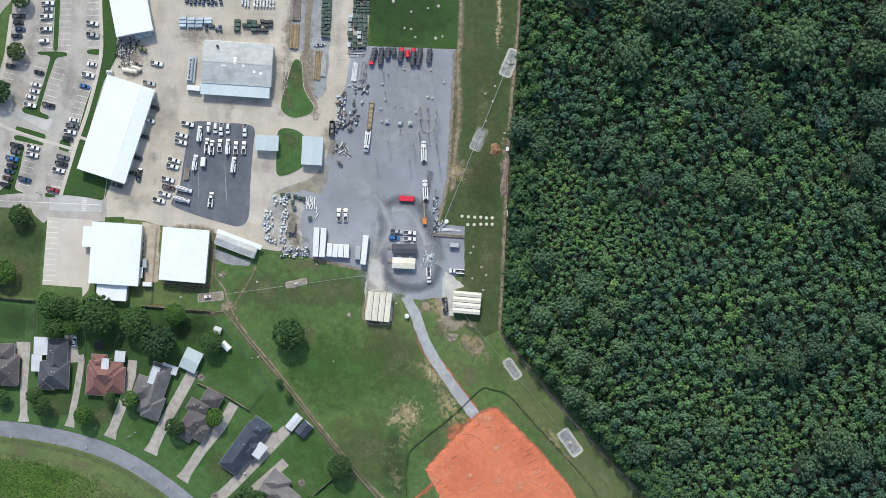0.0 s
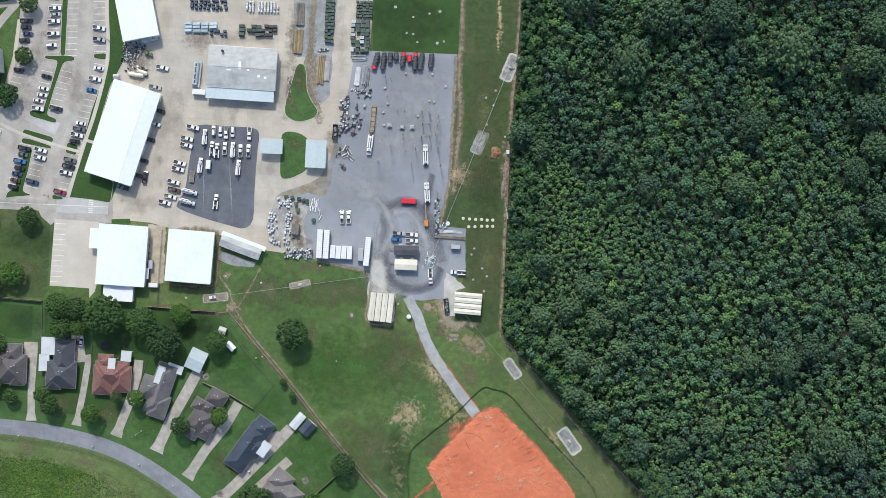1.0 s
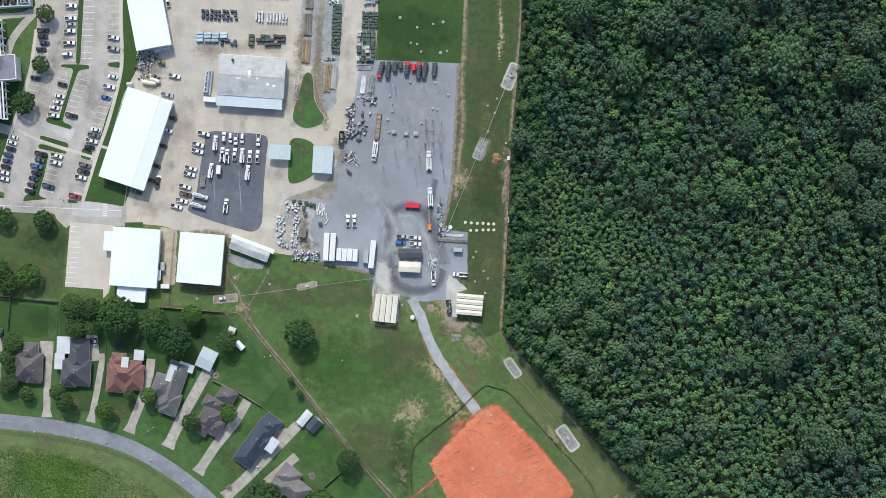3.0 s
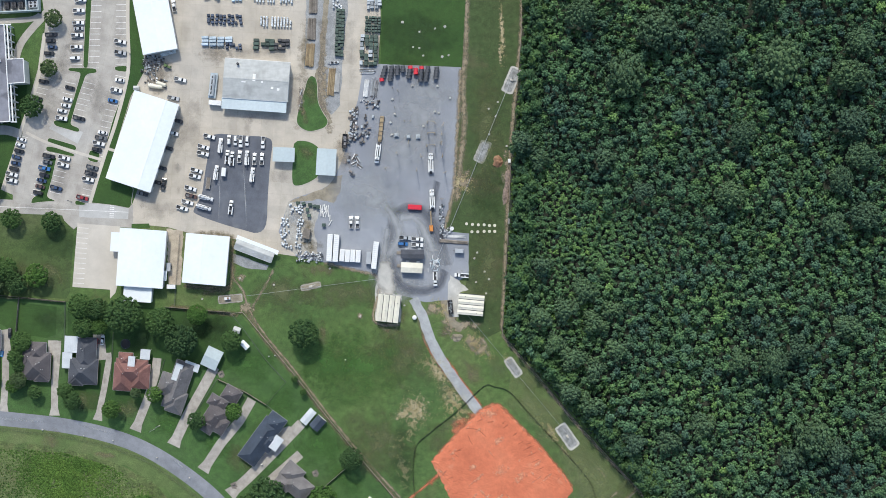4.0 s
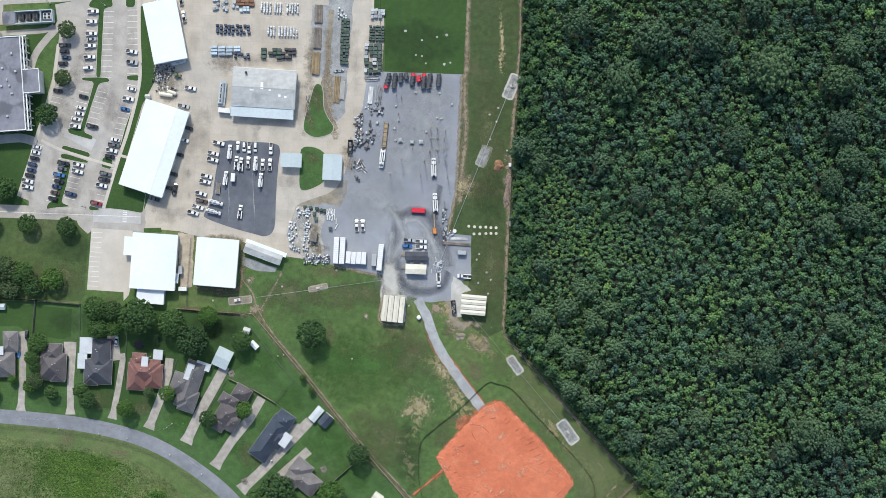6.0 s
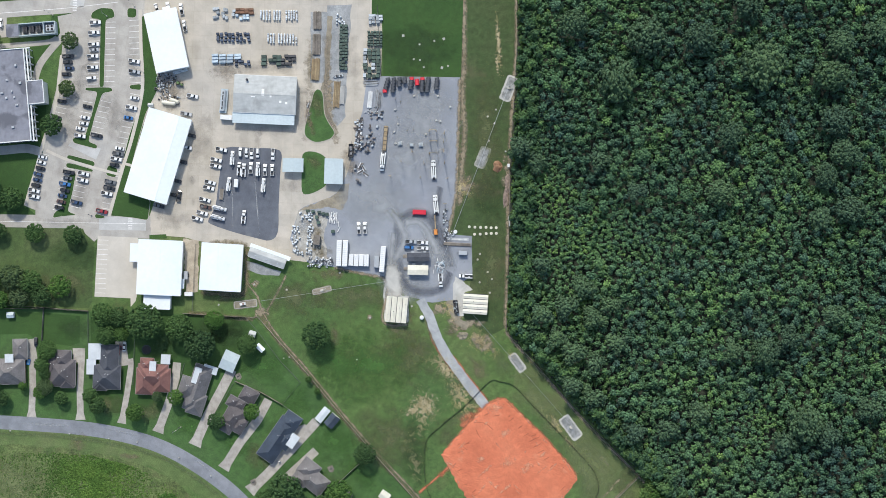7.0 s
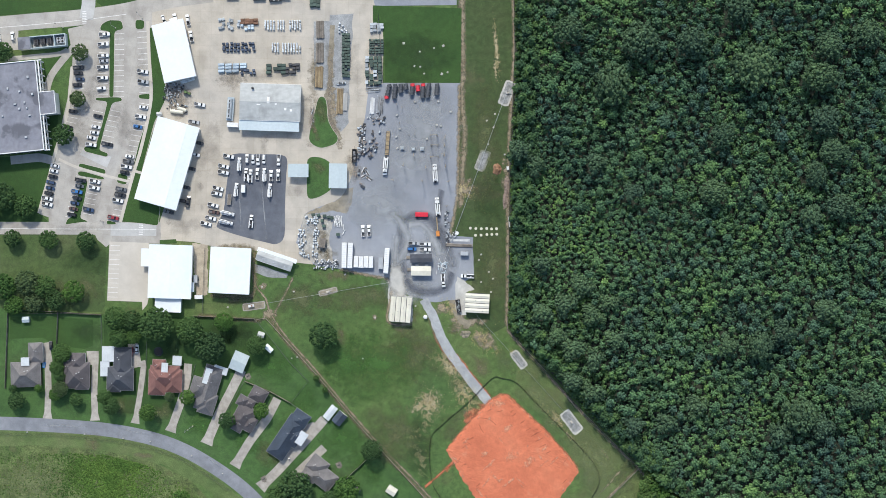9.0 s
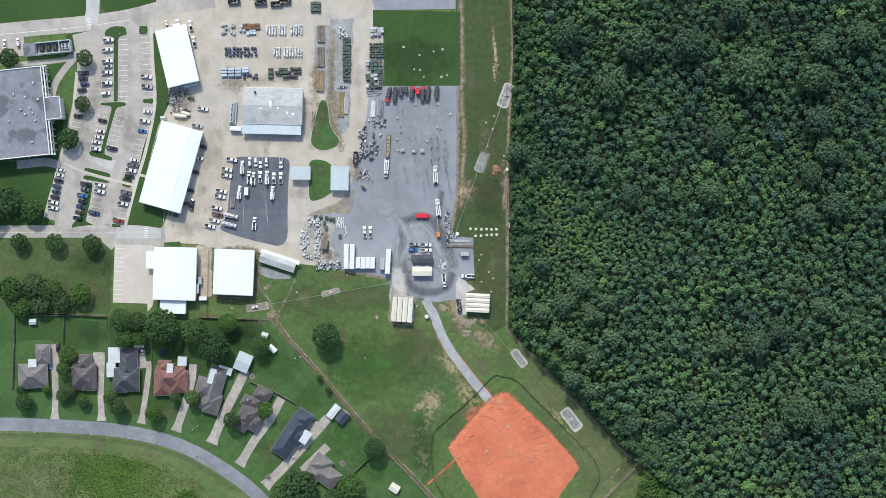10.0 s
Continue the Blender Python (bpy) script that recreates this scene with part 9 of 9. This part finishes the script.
# mobile offices
for corners, roof, label in [([(-23.2, -1.8), (-12.1, -1.8), (-12.1, 2.1), (-23.2, 2.3)], SHINGLES["dark"], "dark-roofed mobile office on the yard"), ([(-23.0, -8.5), (-12.9, -9.0), (-12.9, -4.4), (-23.0, -3.9)], CREAM_ROOF, "cream-roofed mobile office with steps")]:
    x, y, L, W, turn = frame_of(*corners)
    t = thing("mobile_office", label, "office", x, y, 0.05, turn)
    part("wall", Geo().box(0, 0, 0.4, L - 0.3, W - 0.3, 2.8), WALL_PALE, t)
    part("roof", gable(Geo(), L, W, 3.2, 3.6, 0, 0.2), roof, t)
    part("step", Geo().box(-L / 2 - 1.2, 0.5, 0, 2.2, 1.6, 0.5), WOOD_GREY, t)
    part("skirt", Geo().box(0, 0, 0, L - 0.5, W - 0.5, 0.4), DARK_STEEL, t)
    for s in (-0.3, 0.0, 0.3):
        part("window", Geo().box(L * s, W / 2 - 0.12, 1.3, 1.2, 0.1, 1.0), GLASS_DARK, t)
    part("air_conditioner", Geo().box(L / 2 - 2.2, W / 2 + 0.6, 0, 1.6, 1.0, 1.2), STEEL, t)
    part("air_conditioner", Geo().box(-L / 2 + 2.8, W / 2 + 0.6, 0, 1.6, 1.0, 1.2), STEEL, t)
coil = thing("coiled_conduit", "heap of pale blue coiled conduit on the yard", "conduit", *(-6.5, -4.9), 0.05)
for i in range(34):
    a, cx, cy = rng.uniform(0, 3.14), rng.gauss(0, 1.3), rng.gauss(0, 1.5)
    part("pipe", Geo().tube((cx - math.cos(a) * 0.9, cy - math.sin(a) * 0.9, 0.15 + i * 0.02), (cx + math.cos(a) * 0.9, cy + math.sin(a) * 0.9, 0.15 + i * 0.02), 0.15, 0.15, 7), BLUE_STEEL if i % 2 else PORCELAIN, coil)
t = thing("water_tank", "small round white water tank on grass", "tank", *(-16.6, -30.9), 0)
part("shell", Geo().tube((0, 0, 0), (0, 0, 1.6), 1.1, 1.1, 18), PORCELAIN, t)
part("dome", Geo().ball(0, 0, 1.6, 1.1, 1.1, 0.4, 18, 6), PORCELAIN, t)
SOIL = surface("brown_heaped_soil", [(0.2, 0.105, 0.06), (0.3, 0.18, 0.11)], 0.5, 3, 0.3, 0.95)
SOIL_GREY = surface("grey_brown_spoil", [(0.17, 0.125, 0.1), (0.26, 0.2, 0.165), (0.12, 0.085, 0.07)], 0.6, 3, 0.3, 0.95)


def heap(at, rx, ry, h, material, label, seed, turn=0):
    """A low heap of loose earth with an uneven foot and top."""
    g, n = Geo(), 30
    for ring in range(9):
        for i in range(n):
            a, d = i * 2 * math.pi / n, 1 - ring / 8.5
            k = d * (1 + 0.3 * noise.noise((math.cos(a) * 1.5, math.sin(a) * 1.5, seed))) + 0.06 * noise.noise((math.cos(a) * 3 * d, math.sin(a) * 3 * d, seed + ring * 0.7))
            x, y = k * rx * math.cos(a), k * ry * math.sin(a)
            g.v.append((x, y, -0.05 + h * (1 - d) ** 0.8 + (0.45 * h * noise.noise((x * 0.8, y * 0.8, seed)) if ring else 0)))
    g.f = [(k * n + i, k * n + (i + 1) % n, (k + 1) * n + (i + 1) % n, (k + 1) * n + i) for k in range(8) for i in range(n)] + [tuple(8 * n + i for i in range(n))]
    ob = solid("soil_heap", g, material, label, "soil heap")
    ob.matrix_basis = pose(at[0], at[1], 0, 0, 0, turn)


heap((23.9, 45.5), 2.7, 3.1, 1.5, SOIL, "small heap of brown soil on grass", 5.0)
heap((28.9, 36.7), 1.5, 6.5, 0.9, SOIL_GREY, "long low ridge of spoil beside the fence", 7.0, -6)
heap((27.6, 28.9), 1.4, 5.5, 0.8, SOIL_GREY, "long low ridge of spoil with dark clods", 9.0, -4)
heap((4.2, -40.6), 2.6, 2.4, 0.8, DIRT, "small pile of tan dirt in rough grass", 11.0)
t = thing("utility_box", "small white equipment box by the fence", "box", *(29.6, 46.0), 0)
part("cabinet", Geo().box(0, 0, 0, 1.2, 1.7, 1.1), PORCELAIN, t)
part("lid", Geo().box(0, 0, 1.1, 1.3, 1.8, 0.08), PORCELAIN, t)
sheds = thing("lean_to", "small weathered timber lean-to among scrap", "shed", *(-69.4, 10.1), 0.08, 80)
part("roof", Geo().box(0, 0, 2.4, 5.0, 3.4, 0.15), WOOD_GREY, sheds)
part("wall", Geo().box(0, 0, 0, 4.6, 3.0, 2.4), WOOD_GREY, sheds)

# practice poles with cross-arms
def pole(height, arm, label="timber practice pole with a cross-arm"):
    def make():
        t = thing("utility_pole", label, "pole")
        part("shaft", Geo().tube((0, 0, -0.2), (0, 0, height), 0.15, 0.1, 9), WOOD_POLE, t)
        if arm:
            a = part("cross_arm", Geo().box(0, 0.16, height - 0.8, arm, 0.14, 0.16), WOOD_POLE, t)
            for s in (-0.45, 0.0, 0.45):
                part("insulator", Geo().tube((s * arm, 0.16, height - 0.62), (s * arm, 0.16, height - 0.36), 0.09, 0.05, 7), PORCELAIN, a)
            part("brace", Geo().tube((-arm * 0.3, 0.2, height - 0.78), (0, 0.14, height - 1.5), 0.03, 0.03, 5).tube((arm * 0.3, 0.2, height - 0.78), (0, 0.14, height - 1.5), 0.03, 0.03, 5), STEEL, t)
        return t
    return make


PRACTICE = "practice poles in the yard"
many(pole(9.5, 2.4), [(-25.2, 49.1), (-19.5, 54.1), (-13.5, 47.8), (-30.9, 41.6), (-15.6, 40.8), (-3.1, 47.8), (-1.8, 39.8), (-3.4, 26.8), (-2.9, 62.9), (-3.4, 58.8), (-3.4, 53.8), (-4.2, 54.3)], [60, 80, 95, 10, 85, 75, 20, 0], PRACTICE, 0.05)
many(pole(6.0, 0), [(-10.7, 64.5), (-6.8, 64.2), (-10.4, 59.0), (-6.8, 58.8), (-10.9, 52.8), (-6.8, 53.0), (-21.8, 65.3), (-18.7, 65.3), (-27.6, 81.4), (-25.0, 79.8), (-26.5, 71.8)], 0, PRACTICE, 0.05)
for a, b in (((-10.6, 64.5), (-7.0, 64.3)), ((-10.6, 59.0), (-6.6, 58.8)), ((-11.0, 52.8), (-6.6, 53.0))):
    x, y, L, turn = (a[0] + b[0]) / 2, (a[1] + b[1]) / 2, (Vector(b) - Vector(a)).length, math.degrees(math.atan2(b[1] - a[1], b[0] - a[0]))
    t = thing("h_frame", "timber cross-beam frame carried by two poles", "frame", x, y, 0.05, turn, PRACTICE)
    part("beam", Geo().box(0, 0.3, 6.0, L, 0.16, 0.26), WOOD_POLE, t)
    for s in (-0.42, 0.42):
        part("leg", Geo().tube((s * L, 0.3, 0), (s * L, 0.3, 6.0), 0.12, 0.1, 8), WOOD_POLE, t)


def pad_block(s, h, label, material=CONCRETE_PALE):
    def make():
        t = thing("anchor_block", label, "block")
        part("block", Geo().box(0, 0, 0, s, s * 0.9, h), material, t)
        part("cap", Geo().box(0, 0, h, s * 0.6, s * 0.5, h * 0.3), GREY_STEEL, t)
        return t
    return make


many(pad_block(1.0, 0.7, "pale equipment box on the asphalt"), [(-17.9, 82.7), (-5.7, 82.4), (-27.8, 75.9), (0.5, 76.7), (-4.9, 69.4), (-28.6, 64.5), (-12.5, 62.9), (-7.0, 69.9), (-28.1, 58.5), (-26.5, 68.6)], [0, 20, 50], "boxes in the yard", 0.05)
many(pad_block(2.2, 1.2, "grey equipment cabinet on the asphalt", GREY_STEEL), [(-25.7, 58.5), (-19.8, 57.7), (-15.1, 57.7)], [5, 0, 2], "boxes in the yard", 0.05)
many(pad_block(0.9, 0.3, "pale concrete pad in grass"), [(-14.6, 109.2), (-7.0, 110.8), (-17.7, 101.7), (-14.6, 101.2), (-12.7, 97.5), (-0.3, 97.8), (23.9, 74.9), (19.5, 71.5), (22.9, 67.9), (28.3, 53.3), (14.0, 1.0), (12.7, -1.8), (17.7, -8.3), (19.8, -12.0), (13.5, -13.5), (18.5, -19.0), (-21.6, -25.0), (-43.2, -30.4), (-85.6, -15.1), (-102.2, -12.0), (-120.7, -22.1), (19.8, 59.0), (-58.2, -7.0)], [0, 30, 60], "concrete pads in grass", 0)
many(pad_block(1.25, 0.35, "round-edged pale concrete pad in lawn"), [(-22.9, 113.9), (-2.1, 111.8), (-3.4, 97.0)], [0, 30, 60], "concrete pads in grass", 0.03)


def disc():
    t = thing("concrete_disc", "pale round concrete footing set in grass", "footing")
    part("disc", Geo().tube((0, 0, 0), (0, 0, 0.35), 0.75, 0.7, 12), CREAM_ROOF, t)
    part("centre", Geo().tube((0, 0, 0.35), (0, 0, 0.42), 0.3, 0.25, 8), CONCRETE_PALE, t)
    return t


many(disc, [(8.8, 15.1), (11.7, 14.8), (14.6, 14.6), (17.4, 14.6), (20.0, 14.3), (22.6, 14.3), (11.4, 11.2), (14.3, 11.2), (17.4, 11.4), (20.0, 11.4), (22.6, 11.4)], 0, "round footings in a double row", 0)


def gravel_bed(corners, label, anchor=True, fill=GRAVEL_BED):
    x, y, L, W, turn = frame_of(*corners)
    t = thing("gravel_bed", label, "gravel bed", x, y, 0, turn, "gravel beds of the line")
    shape = eased([(-L / 2, -W / 2), (L / 2, -W / 2), (L / 2, W / 2), (-L / 2, W / 2)], 1.3)
    part("shoulder", Geo().prism(ragged([(px * (1 + 0.9 / L), py * (1 + 0.9 / W)) for px, py in shape], 0.16, 0.9, 4), -0.1, 0.07), GRAVEL_PALE if fill == GRAVEL_BED else fill, t)
    part("gravel", Geo().prism(ragged([(px * (1 - 0.9 / L), py * (1 - 0.9 / W)) for px, py in shape], 0.12, 0.9, 3), -0.1, 0.12), fill, t)
    for s in (-1, 1) if fill == DIRT else ():
        part("edging", Geo().box(0, s * W / 2, 0, L, 0.2, 0.2), CONCRETE_GREY, t)
        part("edging", Geo().box(s * L / 2, 0, 0, 0.2, W, 0.2), CONCRETE_GREY, t)
    if anchor:
        part("anchor", Geo().box(0, 0, 0.12, 1.6, 0.9, 0.7), CONCRETE_PALE, t)
        part("stay", Geo().tube((0.6, 0, 0.8), (2.4, 0.4, 0.2), 0.1, 0.1, 6), STEEL, t)
    return t


gravel_bed([(26.5, 80.6), (31.5, 78.5), (34.6, 90.8), (30.2, 92.6)], "grey gravel bed with an anchor beside the fence")
gravel_bed([(12.2, 46.5), (16.6, 45.0), (20.8, 54.3), (16.4, 56.4)], "grey gravel bed in the olive grass", False)
gravel_bed([(27.3, -52.3), (33.3, -60.3), (36.1, -58.0), (30.9, -49.9)], "grey gravel bed below the sheds", False)
gravel_bed([(52.8, -85.3), (59.8, -95.7), (64.7, -92.8), (56.9, -82.4)], "grey gravel bed with an anchor near the clay pad")
gravel_bed([(-72.3, -17.9), (-62.7, -16.1), (-63.2, -13.5), (-72.0, -15.6)], "brown gravel bed framed in kerbs on the field", True, DIRT)
gravel_bed([(-112.6, -24.4), (-101.2, -23.1), (-101.4, -19.8), (-112.6, -20.8)], "brown gravel bed with a white cart", False, DIRT)


def wire(a, b, za, zb, sag, label, r=0.05):
    g = Geo()
    a, b = Vector((*a, za)), Vector((*b, zb))
    last = a
    for i in range(1, 17):
        k = i / 16
        q = a.lerp(b, k) - Vector((0, 0, sag * 4 * k * (1 - k)))
        g.tube(last, q, r, r, 5)
        last = q
    solid("cable", g, STEEL, label, "cable")


def line_pole(at, h):
    t = thing("line_pole", "tall grey steel line pole on a gravel bed", "pole", at[0], at[1], 0)
    part("shaft", Geo().tube((0, 0, 0), (0, 0, h), 0.22, 0.12, 10), STEEL, t)
    part("cap", Geo().tube((0, 0, h), (0, 0, h + 0.15), 0.16, 0.1, 8), DARK_STEEL, t)


line_pole((30.9, 87.1), 3.0)
wire((30.9, 87.1), (-7.0, -5.5), 2.5, 0.6, 1.0, "pale conductor cable slung across the grass", 0.09)
wire((-98.6, -20.5), (-34.8, -12.0), 2.0, 1.0, 0.8, "pale conductor cable slung over the field", 0.07)
wire((2.9, -21.8), (58.8, -88.2), 5.0, 1.0, 1.5, "thin pale cable slung down to the clay pad", 0.05)
lp = thing("cable_drum", "pale cable drum lying on gravel", "cable reel", *(1.6, 12.7), 0.05)
part("drum", Geo().tube((0, 0, 0), (0, 0, 0.7), 0.55, 0.55, 14), PORCELAIN, lp)
for z in (0.0, 0.7):
    part("flange", Geo().tube((0, 0, z), (0, 0, z + 0.1), 1.0, 1.0, 16), PORCELAIN, lp)
t = thing("works_cart", "small white cart on a gravel bed", "cart", *(-108.2, -21.8), 0.1, 8)
part("body", Geo().box(0, 0, 0.4, 3.0, 1.4, 0.8), PORCELAIN, t)
part("seat", Geo().box(0.3, 0, 1.2, 0.8, 1.0, 0.3), BRICK, t)
wheels(t, (-0.9, 0.9), 0.7, 0.3)
t = thing("tractor", "green tractor parked beside the racks", "tractor", *(-138.1, 91.8), 0.08, -25)
part("bonnet", Geo().box(1.0, 0, 0.7, 2.2, 0.9, 0.8), PAINT["green"], t)
part("cab", Geo().box(-0.6, 0, 0.8, 1.4, 1.3, 1.4, 0, 0.85), GLASS_DARK, t)
part("roof", Geo().box(-0.6, 0, 2.2, 1.4, 1.3, 0.12), PAINT["green"], t)
wheels(t, (-1.0,), 0.9, 0.75)
wheels(t, (1.4,), 0.8, 0.45)


def lamp_post(at, turn, h=8.5):
    t = thing("lamp_post", "tall grey car park lamp post", "lamp post", at[0], at[1], 0, turn, "lamp posts")
    part("base", Geo().tube((0, 0, 0), (0, 0, 0.8), 0.28, 0.28, 10), CONCRETE_PALE, t)
    part("shaft", Geo().tube((0, 0, 0.8), (0, 0, h), 0.09, 0.06, 8), STEEL, t)
    part("arm", Geo().tube((0, 0, h), (1.2, 0, h + 0.1), 0.05, 0.05, 6), STEEL, t)
    part("lamp", Geo().box(1.3, 0, h, 0.7, 0.35, 0.14), DARK_STEEL, t)


for at, turn in (((-156.5, 98.0), 180), ((-202.5, 128.6), 160), ((-160.5, 132.3), 120), ((-185.1, 25.5), 0), ((-144.1, -86.1), 60), ((-141.5, -84.3), 45), ((-174.7, 127.4), 90)):
    lamp_post(at, turn)
# small roadside markers
many(pad_block(0.6, 0.8, "small pale roadside marker post"), [(-229.0, -84.3), (-198.7, -86.5), (-178.5, -89.4), (-164.1, -91.6), (-142.6, -100.0), (-126.6, -109.8), (-50.4, -51.7), (-87.9, -50.2), (-85.0, -49.7)], 0, "roadside markers", 0)


# steel racks and oddments between the track and the lawn

rack = thing("steel_rack", "low rack of galvanised beams and fittings by the track", "rack", *(-39.8, 90.2), 0.08, 2)
for i in range(9):
    part("beam", Geo().box(rng.uniform(-0.6, 0.6), -1.6 + i * 0.42, 0.1 + 0.1 * (i % 3), rng.uniform(5.5, 7.8), 0.2, 0.25, rng.uniform(-1.5, 1.5)), (STEEL, GREY_STEEL, DARK_STEEL)[i % 3], rack)
rack = thing("steel_rack", "tall rack of dark and pale steel lengths by the asphalt", "rack", *(-36.1, 80.9), 0.08, 82)
for i in range(12):
    part("length", Geo().box(rng.uniform(-0.8, 0.8), -1.3 + i * 0.24, 0.1 + 0.15 * (i % 4), rng.uniform(6.0, 9.5), 0.14, 0.2, rng.uniform(-2, 2)), (STEEL, DARK_STEEL, GREY_STEEL, RUSTED)[i % 4], rack)
rack = thing("parts_heap", "jumbled heap of line hardware at the track's end", "scrap", *(-40.0, 75.1), 0.08, 0)
for i in range(30):
    part("fitting", Geo().box(rng.uniform(-3.6, 3.6), rng.uniform(-1.2, 1.2), 0, rng.uniform(0.3, 1.6), rng.uniform(0.15, 0.5), rng.uniform(0.2, 0.7), rng.uniform(0, 180)), (STEEL, PORCELAIN, DARK_STEEL, GREY_STEEL)[i % 4], rack)
rack = thing("parts_heap", "small heap of dark fittings at the grass island's edge", "scrap", *(-72.8, 75.7), 0.17, 88)
for i in range(20):
    part("fitting", Geo().box(rng.uniform(-5.5, 5.5), rng.uniform(-0.8, 0.8), 0, rng.uniform(0.4, 2.0), rng.uniform(0.15, 0.45), rng.uniform(0.2, 0.6), rng.uniform(-35, 35)), (DARK_STEEL, RUSTED, STEEL, WOOD_GREY)[i % 4], rack)
rack = thing("coil_heap", "heap of grey coiled wire beside stacked poles", "scrap", *(-56.7, 93.9), 0.08, 10)
for i in range(7):
    cx, cy = -2.2 + i * 0.72, rng.uniform(-0.5, 0.5)
    for j in range(3):
        part("coil", Geo().tube((cx, cy, 0.1 + j * 0.22), (cx, cy, 0.28 + j * 0.22), 0.62 - 0.05 * j, 0.58, 12), (STEEL, DARK_STEEL, GREY_STEEL)[(i + j) % 3], rack)
for at, turn in (((-46.3, 47.6), 60), ((-44.7, 46.3), 120), ((-46.3, 44.5), 30), ((-43.7, 43.4), 140)):
    t = thing("scrap_trestle", "discarded pale steel frame lying by the yard's edge", "scrap", at[0], at[1], 0.06, turn, SCRAP)
    for k in (-0.6, 0.0, 0.6):
        part("rail", Geo().box(0, k, 0, 3.2, 0.4, 0.4), (GREY_STEEL, RUSTED, PORCELAIN)[int(k * 2 + 1) % 3], t)
heap = thing("brush_pile", "low heap of dead brush in rough grass", "brush", *(-1.8, -38.2), 0.05)
for i in range(14):
    a, d, q = rng.uniform(0, 3.14), rng.uniform(0.5, 1.2), (rng.gauss(0, 1.3), rng.gauss(0, 1.3))
    part("twig", Geo().tube((q[0] - math.cos(a) * d, q[1] - math.sin(a) * d, 0.06), (q[0] + math.cos(a) * d, q[1] + math.sin(a) * d, rng.uniform(0.1, 0.5)), 0.08, 0.05, 5), (WOOD_GREY, BARK, RUSTED)[i % 3], heap)
